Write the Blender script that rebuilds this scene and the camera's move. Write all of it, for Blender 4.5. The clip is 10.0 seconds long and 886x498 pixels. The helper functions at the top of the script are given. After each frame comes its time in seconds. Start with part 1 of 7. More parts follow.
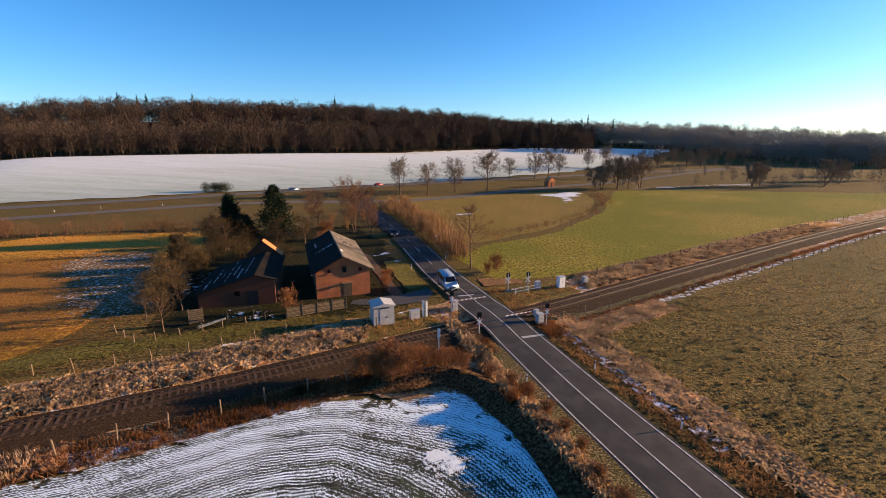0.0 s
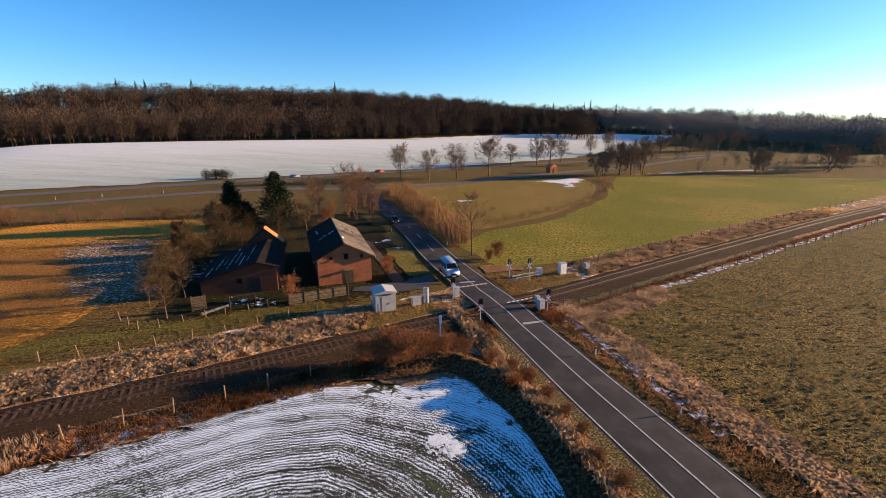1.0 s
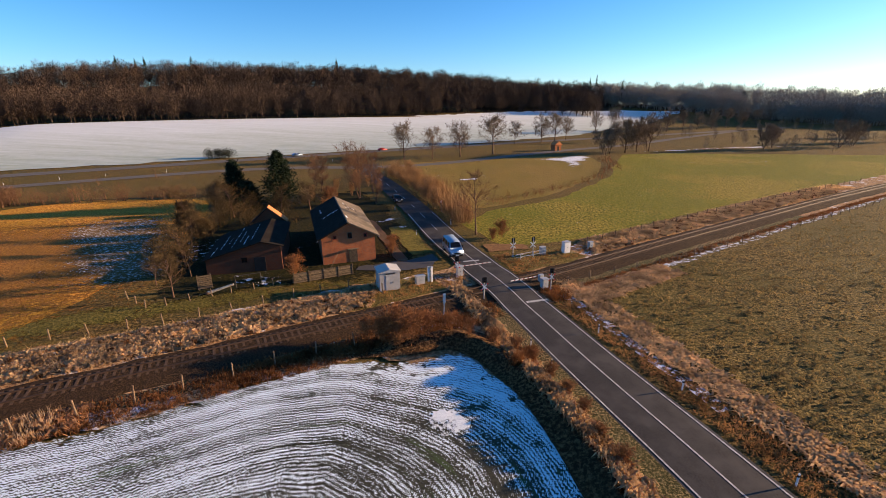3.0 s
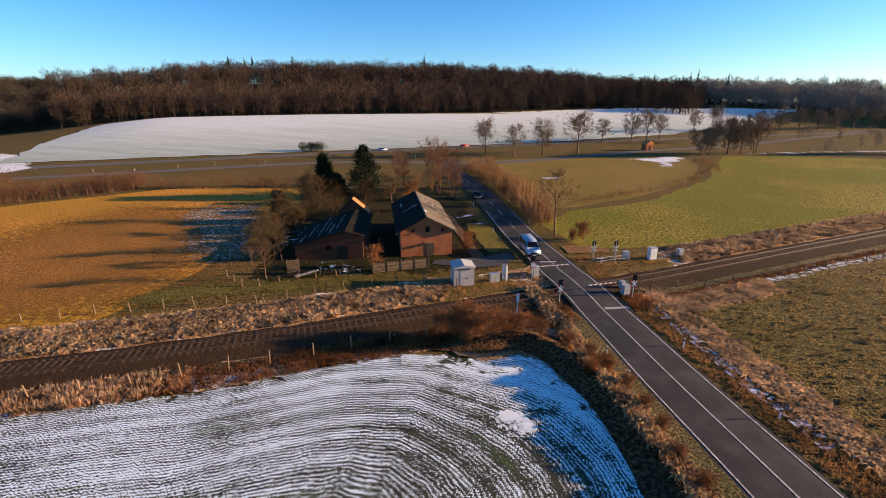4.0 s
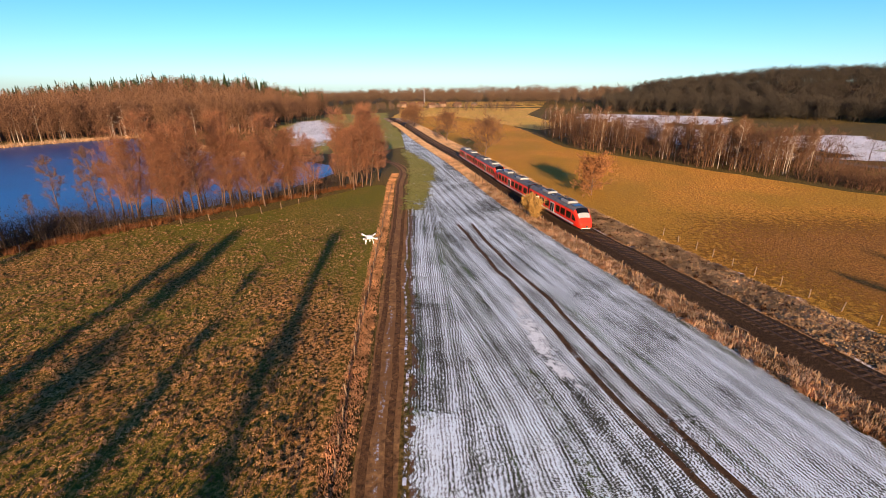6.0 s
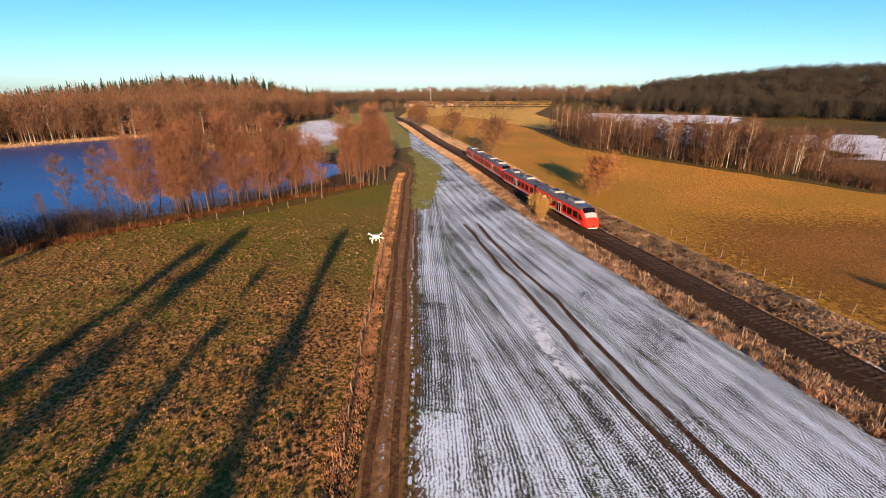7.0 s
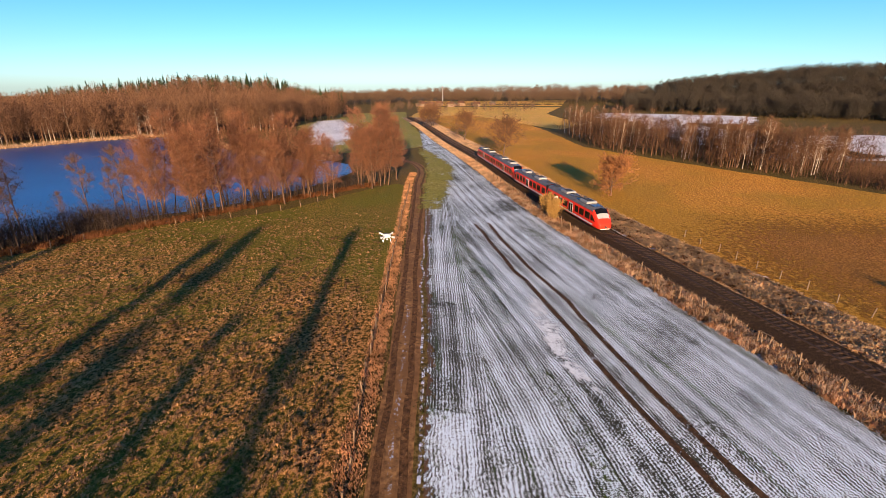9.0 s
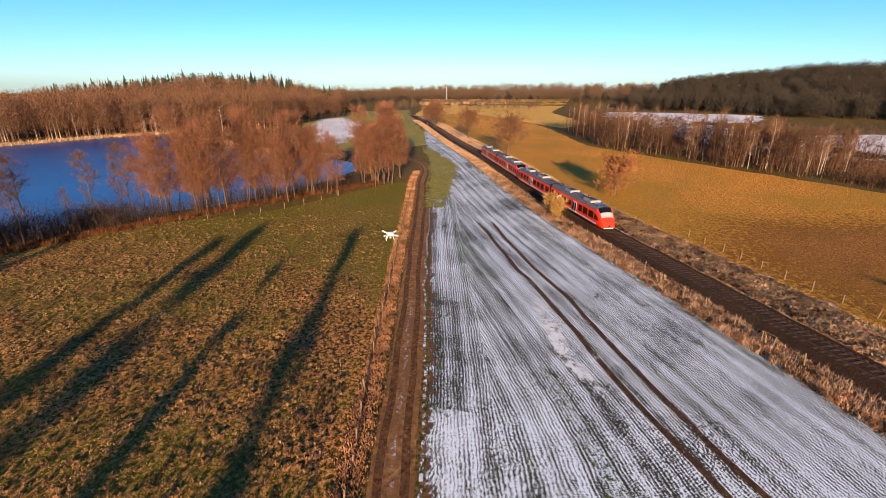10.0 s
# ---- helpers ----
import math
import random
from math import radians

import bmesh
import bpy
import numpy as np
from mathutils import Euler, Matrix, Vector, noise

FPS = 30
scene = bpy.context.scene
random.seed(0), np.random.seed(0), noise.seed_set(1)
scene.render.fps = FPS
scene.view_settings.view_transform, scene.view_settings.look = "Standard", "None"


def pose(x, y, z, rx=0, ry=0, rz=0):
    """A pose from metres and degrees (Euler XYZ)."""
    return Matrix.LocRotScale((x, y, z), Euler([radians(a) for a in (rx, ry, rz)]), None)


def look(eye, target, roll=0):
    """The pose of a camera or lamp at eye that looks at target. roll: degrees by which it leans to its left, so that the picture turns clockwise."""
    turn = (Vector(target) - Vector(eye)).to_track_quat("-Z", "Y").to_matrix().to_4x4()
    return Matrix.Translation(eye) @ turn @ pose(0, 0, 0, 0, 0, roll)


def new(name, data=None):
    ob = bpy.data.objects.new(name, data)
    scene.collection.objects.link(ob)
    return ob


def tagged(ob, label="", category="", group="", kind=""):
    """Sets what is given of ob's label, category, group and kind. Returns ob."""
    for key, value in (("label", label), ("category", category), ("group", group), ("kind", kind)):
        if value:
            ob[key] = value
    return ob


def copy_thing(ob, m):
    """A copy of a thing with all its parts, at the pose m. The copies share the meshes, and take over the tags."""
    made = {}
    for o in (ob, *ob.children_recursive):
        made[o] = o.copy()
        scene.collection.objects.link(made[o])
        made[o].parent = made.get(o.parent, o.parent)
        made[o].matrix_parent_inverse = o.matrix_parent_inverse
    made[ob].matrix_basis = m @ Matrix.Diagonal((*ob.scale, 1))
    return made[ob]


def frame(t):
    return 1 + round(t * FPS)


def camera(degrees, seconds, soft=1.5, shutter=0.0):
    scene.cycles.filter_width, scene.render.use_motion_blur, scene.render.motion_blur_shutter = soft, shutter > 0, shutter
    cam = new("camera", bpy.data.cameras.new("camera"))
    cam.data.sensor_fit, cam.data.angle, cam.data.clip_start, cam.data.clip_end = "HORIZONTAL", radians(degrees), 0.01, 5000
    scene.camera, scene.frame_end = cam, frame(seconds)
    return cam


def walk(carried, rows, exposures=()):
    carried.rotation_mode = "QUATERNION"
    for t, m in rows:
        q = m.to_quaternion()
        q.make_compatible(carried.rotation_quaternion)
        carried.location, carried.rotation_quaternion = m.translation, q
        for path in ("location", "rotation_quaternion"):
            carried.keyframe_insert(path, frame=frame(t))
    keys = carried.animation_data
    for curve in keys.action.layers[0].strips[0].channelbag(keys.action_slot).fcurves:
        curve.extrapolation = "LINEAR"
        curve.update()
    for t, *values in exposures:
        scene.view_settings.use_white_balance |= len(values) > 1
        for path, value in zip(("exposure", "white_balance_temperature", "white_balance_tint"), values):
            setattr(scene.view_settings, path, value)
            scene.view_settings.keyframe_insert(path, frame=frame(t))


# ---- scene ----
EXPO = 1.5
cam = camera(89.0, 10.0, soft=0.5)
EYE = 22.7
walk(cam, [
    (0.00, pose(0, 0, EYE, 76.15, -0.17, -0.00)),
    (0.50, pose(0, 0, EYE, 75.65, -0.13, 0.09)),
    (1.00, pose(0, 0, EYE, 74.47, -0.01, 0.14)),
    (1.50, pose(0, 0, EYE, 73.49, 0.04, 0.19)),
    (2.00, pose(0, 0, EYE, 72.80, 0.16, 0.34)),
    (3.50, pose(0, 0, EYE, 71.60, 0.37, 0.96)),
    (4.00, pose(0, 0, EYE, 71.43, 0.20, 10.71)),
    (4.20, pose(0, 0, EYE, 71.27, -0.01, 19.99)),
    (4.50, pose(0, 0, EYE, 71.18, 0.07, 39.30)),
    (4.70, pose(0, 0, EYE, 71.09, -0.04, 53.41)),
    (5.00, pose(0, 0, EYE, 70.74, -0.40, 71.03)),
    (5.20, pose(0, 0, EYE, 70.45, 0.03, 81.39)),
    (5.50, pose(0, 0, EYE, 70.26, -0.16, 94.24)),
    (6.00, pose(0, 0, EYE, 70.24, -0.00, 98.83)),
    (7.50, pose(0, 0, EYE, 70.20, 0.12, 100.04)),
    (8.00, pose(0, 0, EYE, 70.24, 0.17, 100.31)),
    (8.50, pose(0, 0, EYE, 70.21, 0.16, 100.80)),
    (9.00, pose(0, 0, EYE, 70.16, 0.12, 101.07)),
    (9.50, pose(0, 0, EYE, 70.05, 0.06, 101.30)),
    (10.00, pose(0, 0, EYE, 69.96, -0.00, 101.54)),
], exposures=[(0.0, EXPO - 0.1, 6200, 11), (3.5, EXPO - 0.08, 6250, 11), (5.2, EXPO - 0.17, 6250, 12), (10.0, EXPO - 0.17, 6250, 12)])

# world, sun
SUN_YAW, SUN_ELEV = -77.0, 11.5
world = bpy.data.worlds.new("sky")
scene.world = world
world.use_nodes = True
wn = world.node_tree
bg = wn.nodes["Background"]
sky = wn.nodes.new("ShaderNodeTexSky")
sky.sky_type = "NISHITA"
sky.sun_disc = False
sky.sun_elevation = radians(SUN_ELEV)
sky.sun_rotation = radians(-SUN_YAW)
sky.air_density, sky.dust_density, sky.ozone_density = 0.8, 0.35, 4.0
deep = wn.nodes.new("ShaderNodeHueSaturation")
deep.inputs["Saturation"].default_value = 1.15
wn.links.new(sky.outputs[0], deep.inputs["Color"])
wn.links.new(deep.outputs[0], bg.inputs[0])
bg.inputs[1].default_value = 0.088
sun_data = bpy.data.lights.new("sun", "SUN")
sun_data.energy, sun_data.angle, sun_data.color = 5.0, radians(0.6), (1.0, 0.66, 0.36)
sun = new("sun", sun_data)
sun_way = Vector((math.sin(radians(-SUN_YAW)) * math.cos(radians(SUN_ELEV)),
                  math.cos(radians(-SUN_YAW)) * math.cos(radians(SUN_ELEV)), math.sin(radians(SUN_ELEV))))
sun.matrix_world = look(sun_way * 200, (0, 0, 0))


# materials
def mat(name, rough=0.85, metal=0.0, spec=0.3):
    m = bpy.data.materials.new(name)
    m.use_nodes = True
    b = m.node_tree.nodes["Principled BSDF"]
    b.inputs["Roughness"].default_value, b.inputs["Metallic"].default_value = rough, metal
    b.inputs["Specular IOR Level"].default_value = spec
    return m, m.node_tree, b


def add(nt, kind, **values):
    n = nt.nodes.new(kind)
    for k, v in values.items():
        n.inputs[k].default_value = v
    return n


def ramp(nt, source, stops):
    r = nt.nodes.new("ShaderNodeValToRGB")
    e = r.color_ramp.elements
    while len(e) < len(stops):
        e.new(0.5)
    for i, (p, c) in enumerate(stops):
        e[i].position, e[i].color = p, (*c, 1) if len(c) == 3 else (c[0], c[0], c[0], 1)
    nt.links.new(source, r.inputs[0])
    return r.outputs[0]


def blend(nt, fac, a, b, mode="MIX"):
    n = nt.nodes.new("ShaderNodeMix")
    n.data_type, n.blend_type = "RGBA", mode
    for socket, v in ((n.inputs[0], fac), (n.inputs[6], a), (n.inputs[7], b)):
        if isinstance(v, (int, float)):
            socket.default_value = v
        elif isinstance(v, tuple):
            socket.default_value = (*v, 1)
        else:
            nt.links.new(v, socket)
    return n.outputs[2]


def coords(nt, sx=1.0, sy=1.0, sz=1.0, turn=0.0, uv=""):
    if uv:
        c = nt.nodes.new("ShaderNodeUVMap")
        c.uv_map = uv
        out = c.outputs[0]
    else:
        out = nt.nodes.new("ShaderNodeNewGeometry").outputs["Position"]
    mp = nt.nodes.new("ShaderNodeMapping")
    mp.inputs["Scale"].default_value = (sx, sy, sz)
    mp.inputs["Rotation"].default_value = (0, 0, radians(turn))
    nt.links.new(out, mp.inputs[0])
    return mp.outputs[0]


def noise_tex(nt, scale, vec, detail=4.0, rough=0.6):
    n = add(nt, "ShaderNodeTexNoise", Scale=scale, Detail=detail, Roughness=rough)
    nt.links.new(vec, n.inputs["Vector"])
    return n.outputs["Fac"]


def bump(nt, b, height, strength=0.5, distance=0.1):
    n = add(nt, "ShaderNodeBump", Strength=strength, Distance=distance)
    nt.links.new(height, n.inputs["Height"])
    nt.links.new(n.outputs[0], b.inputs["Normal"])


def rough_mat(name, dark, light, scale=1.0, big=None, big_scale=0.08, rough=0.9, relief=0.6, depth=0.15, metal=0.0, spec=0.25, cut=(0.35, 0.65)):
    """A grained surface: two colours by fine noise, and a third in large patches."""
    m, nt, b = mat(name, rough, metal, spec)
    v = coords(nt)
    n = noise_tex(nt, scale, v, 6, 0.65)
    c = ramp(nt, n, [(cut[0], dark), (cut[1], light)])
    if big:
        n2 = noise_tex(nt, big_scale, v, 4, 0.6)
        c = blend(nt, ramp(nt, n2, [(0.42, (0.0,)), (0.62, (1.0,))]), c, big)
    nt.links.new(c, b.inputs["Base Color"])
    if relief:
        bump(nt, b, n, relief, depth)
    return m


def plain(name, colour, rough=0.6, metal=0.0, spec=0.4, vary=0.12, scale=3.0):
    m, nt, b = mat(name, rough, metal, spec)
    tc = nt.nodes.new("ShaderNodeTexCoord")
    n = noise_tex(nt, scale, tc.outputs["Object"], 5, 0.6)
    lo = tuple(max(0.0, c * (1 - vary * 1.6)) for c in colour)
    hi = tuple(min(1.0, c * (1 + vary)) for c in colour)
    nt.links.new(ramp(nt, n, [(0.3, lo), (0.7, hi)]), b.inputs["Base Color"])
    return m


def tussock_mat(name, dark, mid, light, patch, snow=0.0, size=1.0, patch_scale=0.05, fade=False, snow_scale=0.22, deep=0.55, wet=None):
    """Winter grass: tufts about half a metre across, straw tips, mossy patches, a little old snow."""
    m, nt, b = mat(name, 0.95, 0, 0.1)
    v = coords(nt)
    fine = noise_tex(nt, 2.6 / size, v, 5, 0.7)
    c = ramp(nt, fine, [(0.42, dark), (0.5, mid), (0.59, light)])
    pt = noise_tex(nt, patch_scale, v, 5, 0.65)
    c = blend(nt, ramp(nt, pt, [(0.4, (0.0,)), (0.55, (0.9,))]), c, blend(nt, deep, c, patch))
    if wet:
        geo = nt.nodes.new("ShaderNodeSeparateXYZ")
        nt.links.new(v, geo.inputs[0])
        near = nt.nodes.new("ShaderNodeMapRange")
        near.inputs[1].default_value, near.inputs[2].default_value = wet
        near.inputs[4].default_value = 0.85
        nt.links.new(geo.outputs[0], near.inputs[0])
        c = blend(nt, near.outputs[0], c, blend(nt, 0.7, c, patch))
    if snow:
        sn = noise_tex(nt, snow_scale, v, 6, 0.75)
        sf = blend(nt, 1.0, ramp(nt, sn, [(0.72 - snow, (0.0,)), (0.78 - snow, (1.0,))]), ramp(nt, fine, [(0.4, (0.0,)), (0.6, (1.0,))]), "MULTIPLY")
        c = blend(nt, sf, c, (0.78, 0.8, 0.86))
    nt.links.new(c, b.inputs["Base Color"])
    bump(nt, b, fine, 0.9, 0.35 * size)
    if fade:
        ragged(nt, b, v, 0.9 / size)
    return m


def ragged(nt, b, v, scale):
    """Lets the cover thin out in flecks towards the edge of its patch."""
    at = nt.nodes.new("ShaderNodeAttribute")
    at.attribute_name = "inner"
    n = noise_tex(nt, scale, v, 6, 0.8)
    ad = nt.nodes.new("ShaderNodeMath")
    ad.operation = "ADD"
    nt.links.new(at.outputs["Fac"], ad.inputs[0])
    nt.links.new(n, ad.inputs[1])
    cut = ramp(nt, ad.outputs[0], [(0.58, (0.0,)), (0.66, (1.0,))])
    mix = nt.nodes.new("ShaderNodeMixShader")
    clear = nt.nodes.new("ShaderNodeBsdfTransparent")
    out = nt.nodes["Material Output"]
    nt.links.new(cut, mix.inputs[0])
    nt.links.new(clear.outputs[0], mix.inputs[1])
    nt.links.new(b.outputs[0], mix.inputs[2])
    nt.links.new(mix.outputs[0], out.inputs[0])


M = {}
M["pasture"] = tussock_mat("pasture_grass", (0.02, 0.012, 0.004), (0.2, 0.1, 0.024), (0.58, 0.27, 0.1), (0.112, 0.118, 0.011), patch_scale=0.035, deep=0.72, wet=(-28, -66))
M["right_field"] = tussock_mat("stubble_grass", (0.02, 0.015, 0.004), (0.088, 0.064, 0.016), (0.27, 0.185, 0.06), (0.08, 0.068, 0.016), size=0.8)
M["meadow"] = tussock_mat("green_meadow", (0.05, 0.047, 0.008), (0.2, 0.165, 0.02), (0.38, 0.285, 0.05), (0.115, 0.13, 0.01), patch_scale=0.03, deep=0.7, snow=0.06, size=1.3)
M["brown_meadow"] = tussock_mat("brown_meadow", (0.075, 0.052, 0.012), (0.2, 0.138, 0.03), (0.34, 0.225, 0.065), (0.15, 0.118, 0.018), snow=0.08)
M["yellow_field"] = tussock_mat("yellow_stubble", (0.27, 0.1, 0.012), (0.52, 0.215, 0.028), (0.76, 0.38, 0.07), (0.32, 0.19, 0.02), size=1.2, patch_scale=0.02, deep=0.7)
# The garden's shade is put into these near-black greens.
M["garden"] = tussock_mat("shade_dark_garden_grass", (0.008, 0.009, 0.003), (0.02, 0.019, 0.005), (0.055, 0.042, 0.012), (0.013, 0.015, 0.004), snow=0.07, fade=True)
M["lawn"] = tussock_mat("verge_grass", (0.05, 0.05, 0.01), (0.14, 0.125, 0.02), (0.26, 0.2, 0.05), (0.14, 0.11, 0.024), snow=0.05, size=0.7)
M["lawn_fade"] = tussock_mat("verge_grass_edge", (0.035, 0.034, 0.007), (0.1, 0.088, 0.014), (0.2, 0.15, 0.036), (0.1, 0.08, 0.017), snow=0.05, size=0.7, fade=True)
M["lawn_low"] = tussock_mat("trodden_grass", (0.035, 0.026, 0.008), (0.12, 0.085, 0.02), (0.27, 0.18, 0.06), (0.1, 0.085, 0.016), snow=0.08, size=0.5)
M["gravel_verge"] = tussock_mat("gravelly_verge", (0.016, 0.014, 0.006), (0.05, 0.04, 0.014), (0.34, 0.25, 0.13), (0.05, 0.055, 0.014), snow=0.06, size=0.45, snow_scale=1.4)
M["bank"] = tussock_mat("dry_bank", (0.1, 0.055, 0.025), (0.3, 0.175, 0.085), (0.52, 0.35, 0.19), (0.24, 0.125, 0.055), snow=0.17, size=0.8)
# Golden grass, paler than the near stubble: some distance haze is in it.
M["valley_gold"] = tussock_mat("haze_pale_valley_grass", (0.4, 0.2, 0.04), (0.66, 0.36, 0.08), (0.85, 0.52, 0.15), (0.48, 0.33, 0.05), size=2.0)
# Brown soil made darker: shade lying left of the farm is in the colour.
M["fallow"] = tussock_mat("shade_darkened_fallow", (0.15, 0.062, 0.014), (0.27, 0.115, 0.022), (0.41, 0.19, 0.043), (0.2, 0.1, 0.017), fade=True, size=0.8)
M["bank_dark"] = tussock_mat("weedy_bank", (0.022, 0.012, 0.006), (0.085, 0.044, 0.018), (0.26, 0.15, 0.065), (0.06, 0.03, 0.012), snow=0.02, size=0.7)
M["soil"] = tussock_mat("frosty_soil", (0.10, 0.052, 0.014), (0.18, 0.095, 0.026), (0.26, 0.145, 0.045), (0.12, 0.075, 0.018), snow=0.2, fade=True, snow_scale=1.9)
M["wood_floor"] = tussock_mat("leaf_litter", (0.03, 0.016, 0.008), (0.06, 0.034, 0.017), (0.1, 0.06, 0.03), (0.04, 0.025, 0.012))
M["ground"] = tussock_mat("winter_ground", (0.04, 0.028, 0.009), (0.11, 0.073, 0.02), (0.22, 0.14, 0.045), (0.09, 0.075, 0.017))
M["reed"] = rough_mat("dry_reed", (0.26, 0.15, 0.06), (0.55, 0.36, 0.18), 3)
M["asphalt"] = rough_mat("asphalt", (0.028, 0.026, 0.025), (0.054, 0.05, 0.047), 9, (0.064, 0.058, 0.054), 0.35, 0.9, 0.2, 0.01, spec=0.15)
M["asphalt_dark"] = rough_mat("asphalt_patch", (0.05, 0.048, 0.048), (0.075, 0.07, 0.068), 9, None, 0.35, 0.8, 0.2, 0.01)
M["asphalt_pale"] = rough_mat("asphalt_pale", (0.11, 0.098, 0.086), (0.165, 0.148, 0.13), 6, None, 0.3, 0.95, 0.2, 0.01, spec=0.06)
M["paint_white"] = rough_mat("road_paint", (0.22, 0.21, 0.19), (0.6, 0.58, 0.54), 4, None, 0.4, 0.6, 0.1, 0.005)
M["dirt"] = rough_mat("dirt_track", (0.09, 0.042, 0.014), (0.36, 0.18, 0.06), 2.2, (0.18, 0.085, 0.028), 0.25, 0.95, 0.7, 0.08)
M["dirt_dark"] = rough_mat("lane_earth", (0.06, 0.035, 0.018), (0.15, 0.09, 0.045), 1.8, (0.09, 0.055, 0.028), 0.3, 0.95, 0.6, 0.06)
M["strip_green"] = tussock_mat("strip_grass", (0.12, 0.11, 0.025), (0.25, 0.22, 0.055), (0.37, 0.31, 0.1), (0.2, 0.2, 0.035), snow=0.1)
M["strip_fade"] = tussock_mat("strip_grass_edge", (0.12, 0.11, 0.025), (0.25, 0.22, 0.055), (0.37, 0.31, 0.1), (0.2, 0.2, 0.035), snow=0.1, fade=True)
M["mud"] = rough_mat("wet_mud", (0.065, 0.03, 0.011), (0.17, 0.082, 0.029), 3.5, (0.1, 0.048, 0.017), 0.3, 0.7, 0.8, 0.1)


def broken(name, dark, light, bare, flecks=0.55):
    """A cover worn through in places: its own colours, and nothing in the gaps."""
    m, nt, b = mat(name, 0.9, 0, 0.15)
    v = coords(nt)
    fine = noise_tex(nt, 2.5, v, 5, 0.7)
    nt.links.new(ramp(nt, fine, [(0.35, dark), (0.65, light)]), b.inputs["Base Color"])
    bump(nt, b, fine, 0.8, 0.08)
    cut = ramp(nt, noise_tex(nt, flecks, v, 6, 0.8), [(bare, (0.0,)), (bare + 0.06, (1.0,))])
    mix = nt.nodes.new("ShaderNodeMixShader")
    clear = nt.nodes.new("ShaderNodeBsdfTransparent")
    nt.links.new(cut, mix.inputs[0])
    nt.links.new(clear.outputs[0], mix.inputs[1])
    nt.links.new(b.outputs[0], mix.inputs[2])
    nt.links.new(mix.outputs[0], nt.nodes["Material Output"].inputs[0])
    return m


M["rut"] = broken("packed_rut", (0.045, 0.022, 0.009), (0.17, 0.08, 0.028), 0.4, 1.5)
M["mud_broken"] = broken("broken_mud", (0.03, 0.016, 0.008), (0.11, 0.058, 0.025), 0.36, 0.9)
M["snow_broken"] = broken("broken_snow_line", (0.55, 0.58, 0.63), (0.8, 0.82, 0.87), 0.5, 1.7)
M["snow_flecks"] = broken("snow_flecks", (0.55, 0.58, 0.63), (0.8, 0.82, 0.87), 0.545, 0.8)
M["snow_slick"] = broken("packed_snow", (0.66, 0.7, 0.68), (0.8, 0.83, 0.82), 0.45)
M["crop_green"] = broken("young_crop", (0.03, 0.048, 0.008), (0.1, 0.125, 0.022), 0.515, 3.6)
M["snow_dots"] = broken("snow_dots", (0.5, 0.53, 0.58), (0.8, 0.82, 0.87), 0.56, 3.4)
M["snow_line"] = broken("ditch_snow", (0.5, 0.53, 0.58), (0.8, 0.82, 0.87), 0.5, 1.1)
M["ballast"] = tussock_mat("ballast", (0.012, 0.008, 0.004), (0.026, 0.015, 0.007), (0.1, 0.06, 0.03), (0.03, 0.016, 0.008), size=0.28)
M["sleeper"] = rough_mat("sleeper_wood", (0.05, 0.03, 0.017), (0.12, 0.07, 0.04), 5, None, 0.2, 0.9, 0.3, 0.02)
M["rail"] = plain("rail_steel", (0.07, 0.042, 0.028), 0.7, 0.2, 0.3, 0.2)
M["rail_top"] = plain("polished_rail", (0.07, 0.055, 0.045), 0.6, 1.0, 0.5, 0.05)
M["bark"] = rough_mat("alder_bark", (0.07, 0.04, 0.026), (0.16, 0.095, 0.06), 4, None, 0.1, 0.95, 0.4, 0.05)
M["twig"] = plain("brown_twigs", (0.165, 0.086, 0.045), 0.95, 0, 0.1, 0.3, 0.6)
M["twig_garden"] = plain("garden_twigs", (0.075, 0.05, 0.022), 0.95, 0, 0.1, 0.3, 0.6)
M["twig_tan"] = plain("tan_whips", (0.3, 0.17, 0.075), 0.95, 0, 0.1, 0.3, 0.6)
M["twig_dark"] = plain("dark_wood_twigs", (0.062, 0.043, 0.031), 0.95, 0, 0.1, 0.3, 0.6)
M["twig_far"] = plain("far_wood_twigs", (0.053, 0.045, 0.034), 0.95, 0, 0.1, 0.3, 0.6)
M["twig_belt"] = plain("belt_twigs", (0.115, 0.062, 0.034), 0.95, 0, 0.1, 0.3, 0.6)
M["twig_shore"] = plain("shore_twigs", (0.13, 0.076, 0.045), 0.95, 0, 0.1, 0.3, 0.6)
M["bush_dark"] = plain("evergreen_bush", (0.03, 0.034, 0.018), 0.9, 0, 0.15, 0.4, 0.8)
M["twig_valley"] = plain("valley_wood_twigs", (0.12, 0.078, 0.05), 0.95, 0, 0.1, 0.3, 0.6)
# Paler than the other twigs: distance haze is put into this colour.
M["twig_east"] = plain("haze_pale_twigs", (0.3, 0.26, 0.21), 0.95, 0, 0.1, 0.3, 0.6)
M["twig_lake"] = plain("lake_wood_twigs", (0.15, 0.082, 0.047), 0.95, 0, 0.1, 0.3, 0.6)
M["twig_alder"] = plain("alder_twigs", (0.2, 0.092, 0.05), 0.95, 0, 0.1, 0.3, 0.6)
M["twig_grey"] = plain("grey_twigs", (0.2, 0.15, 0.1), 0.95, 0, 0.1, 0.3, 0.6)
M["twig_rust"] = plain("rusty_twigs", (0.26, 0.115, 0.045), 0.95, 0, 0.1, 0.3, 0.6)
M["bark_birch"] = rough_mat("birch_bark", (0.2, 0.16, 0.12), (0.6, 0.52, 0.42), 2.5, None, 0.1, 0.9, 0.2, 0.02)
M["needle"] = plain("spruce_needles", (0.018, 0.028, 0.012), 0.9, 0, 0.15, 0.4, 1.2)
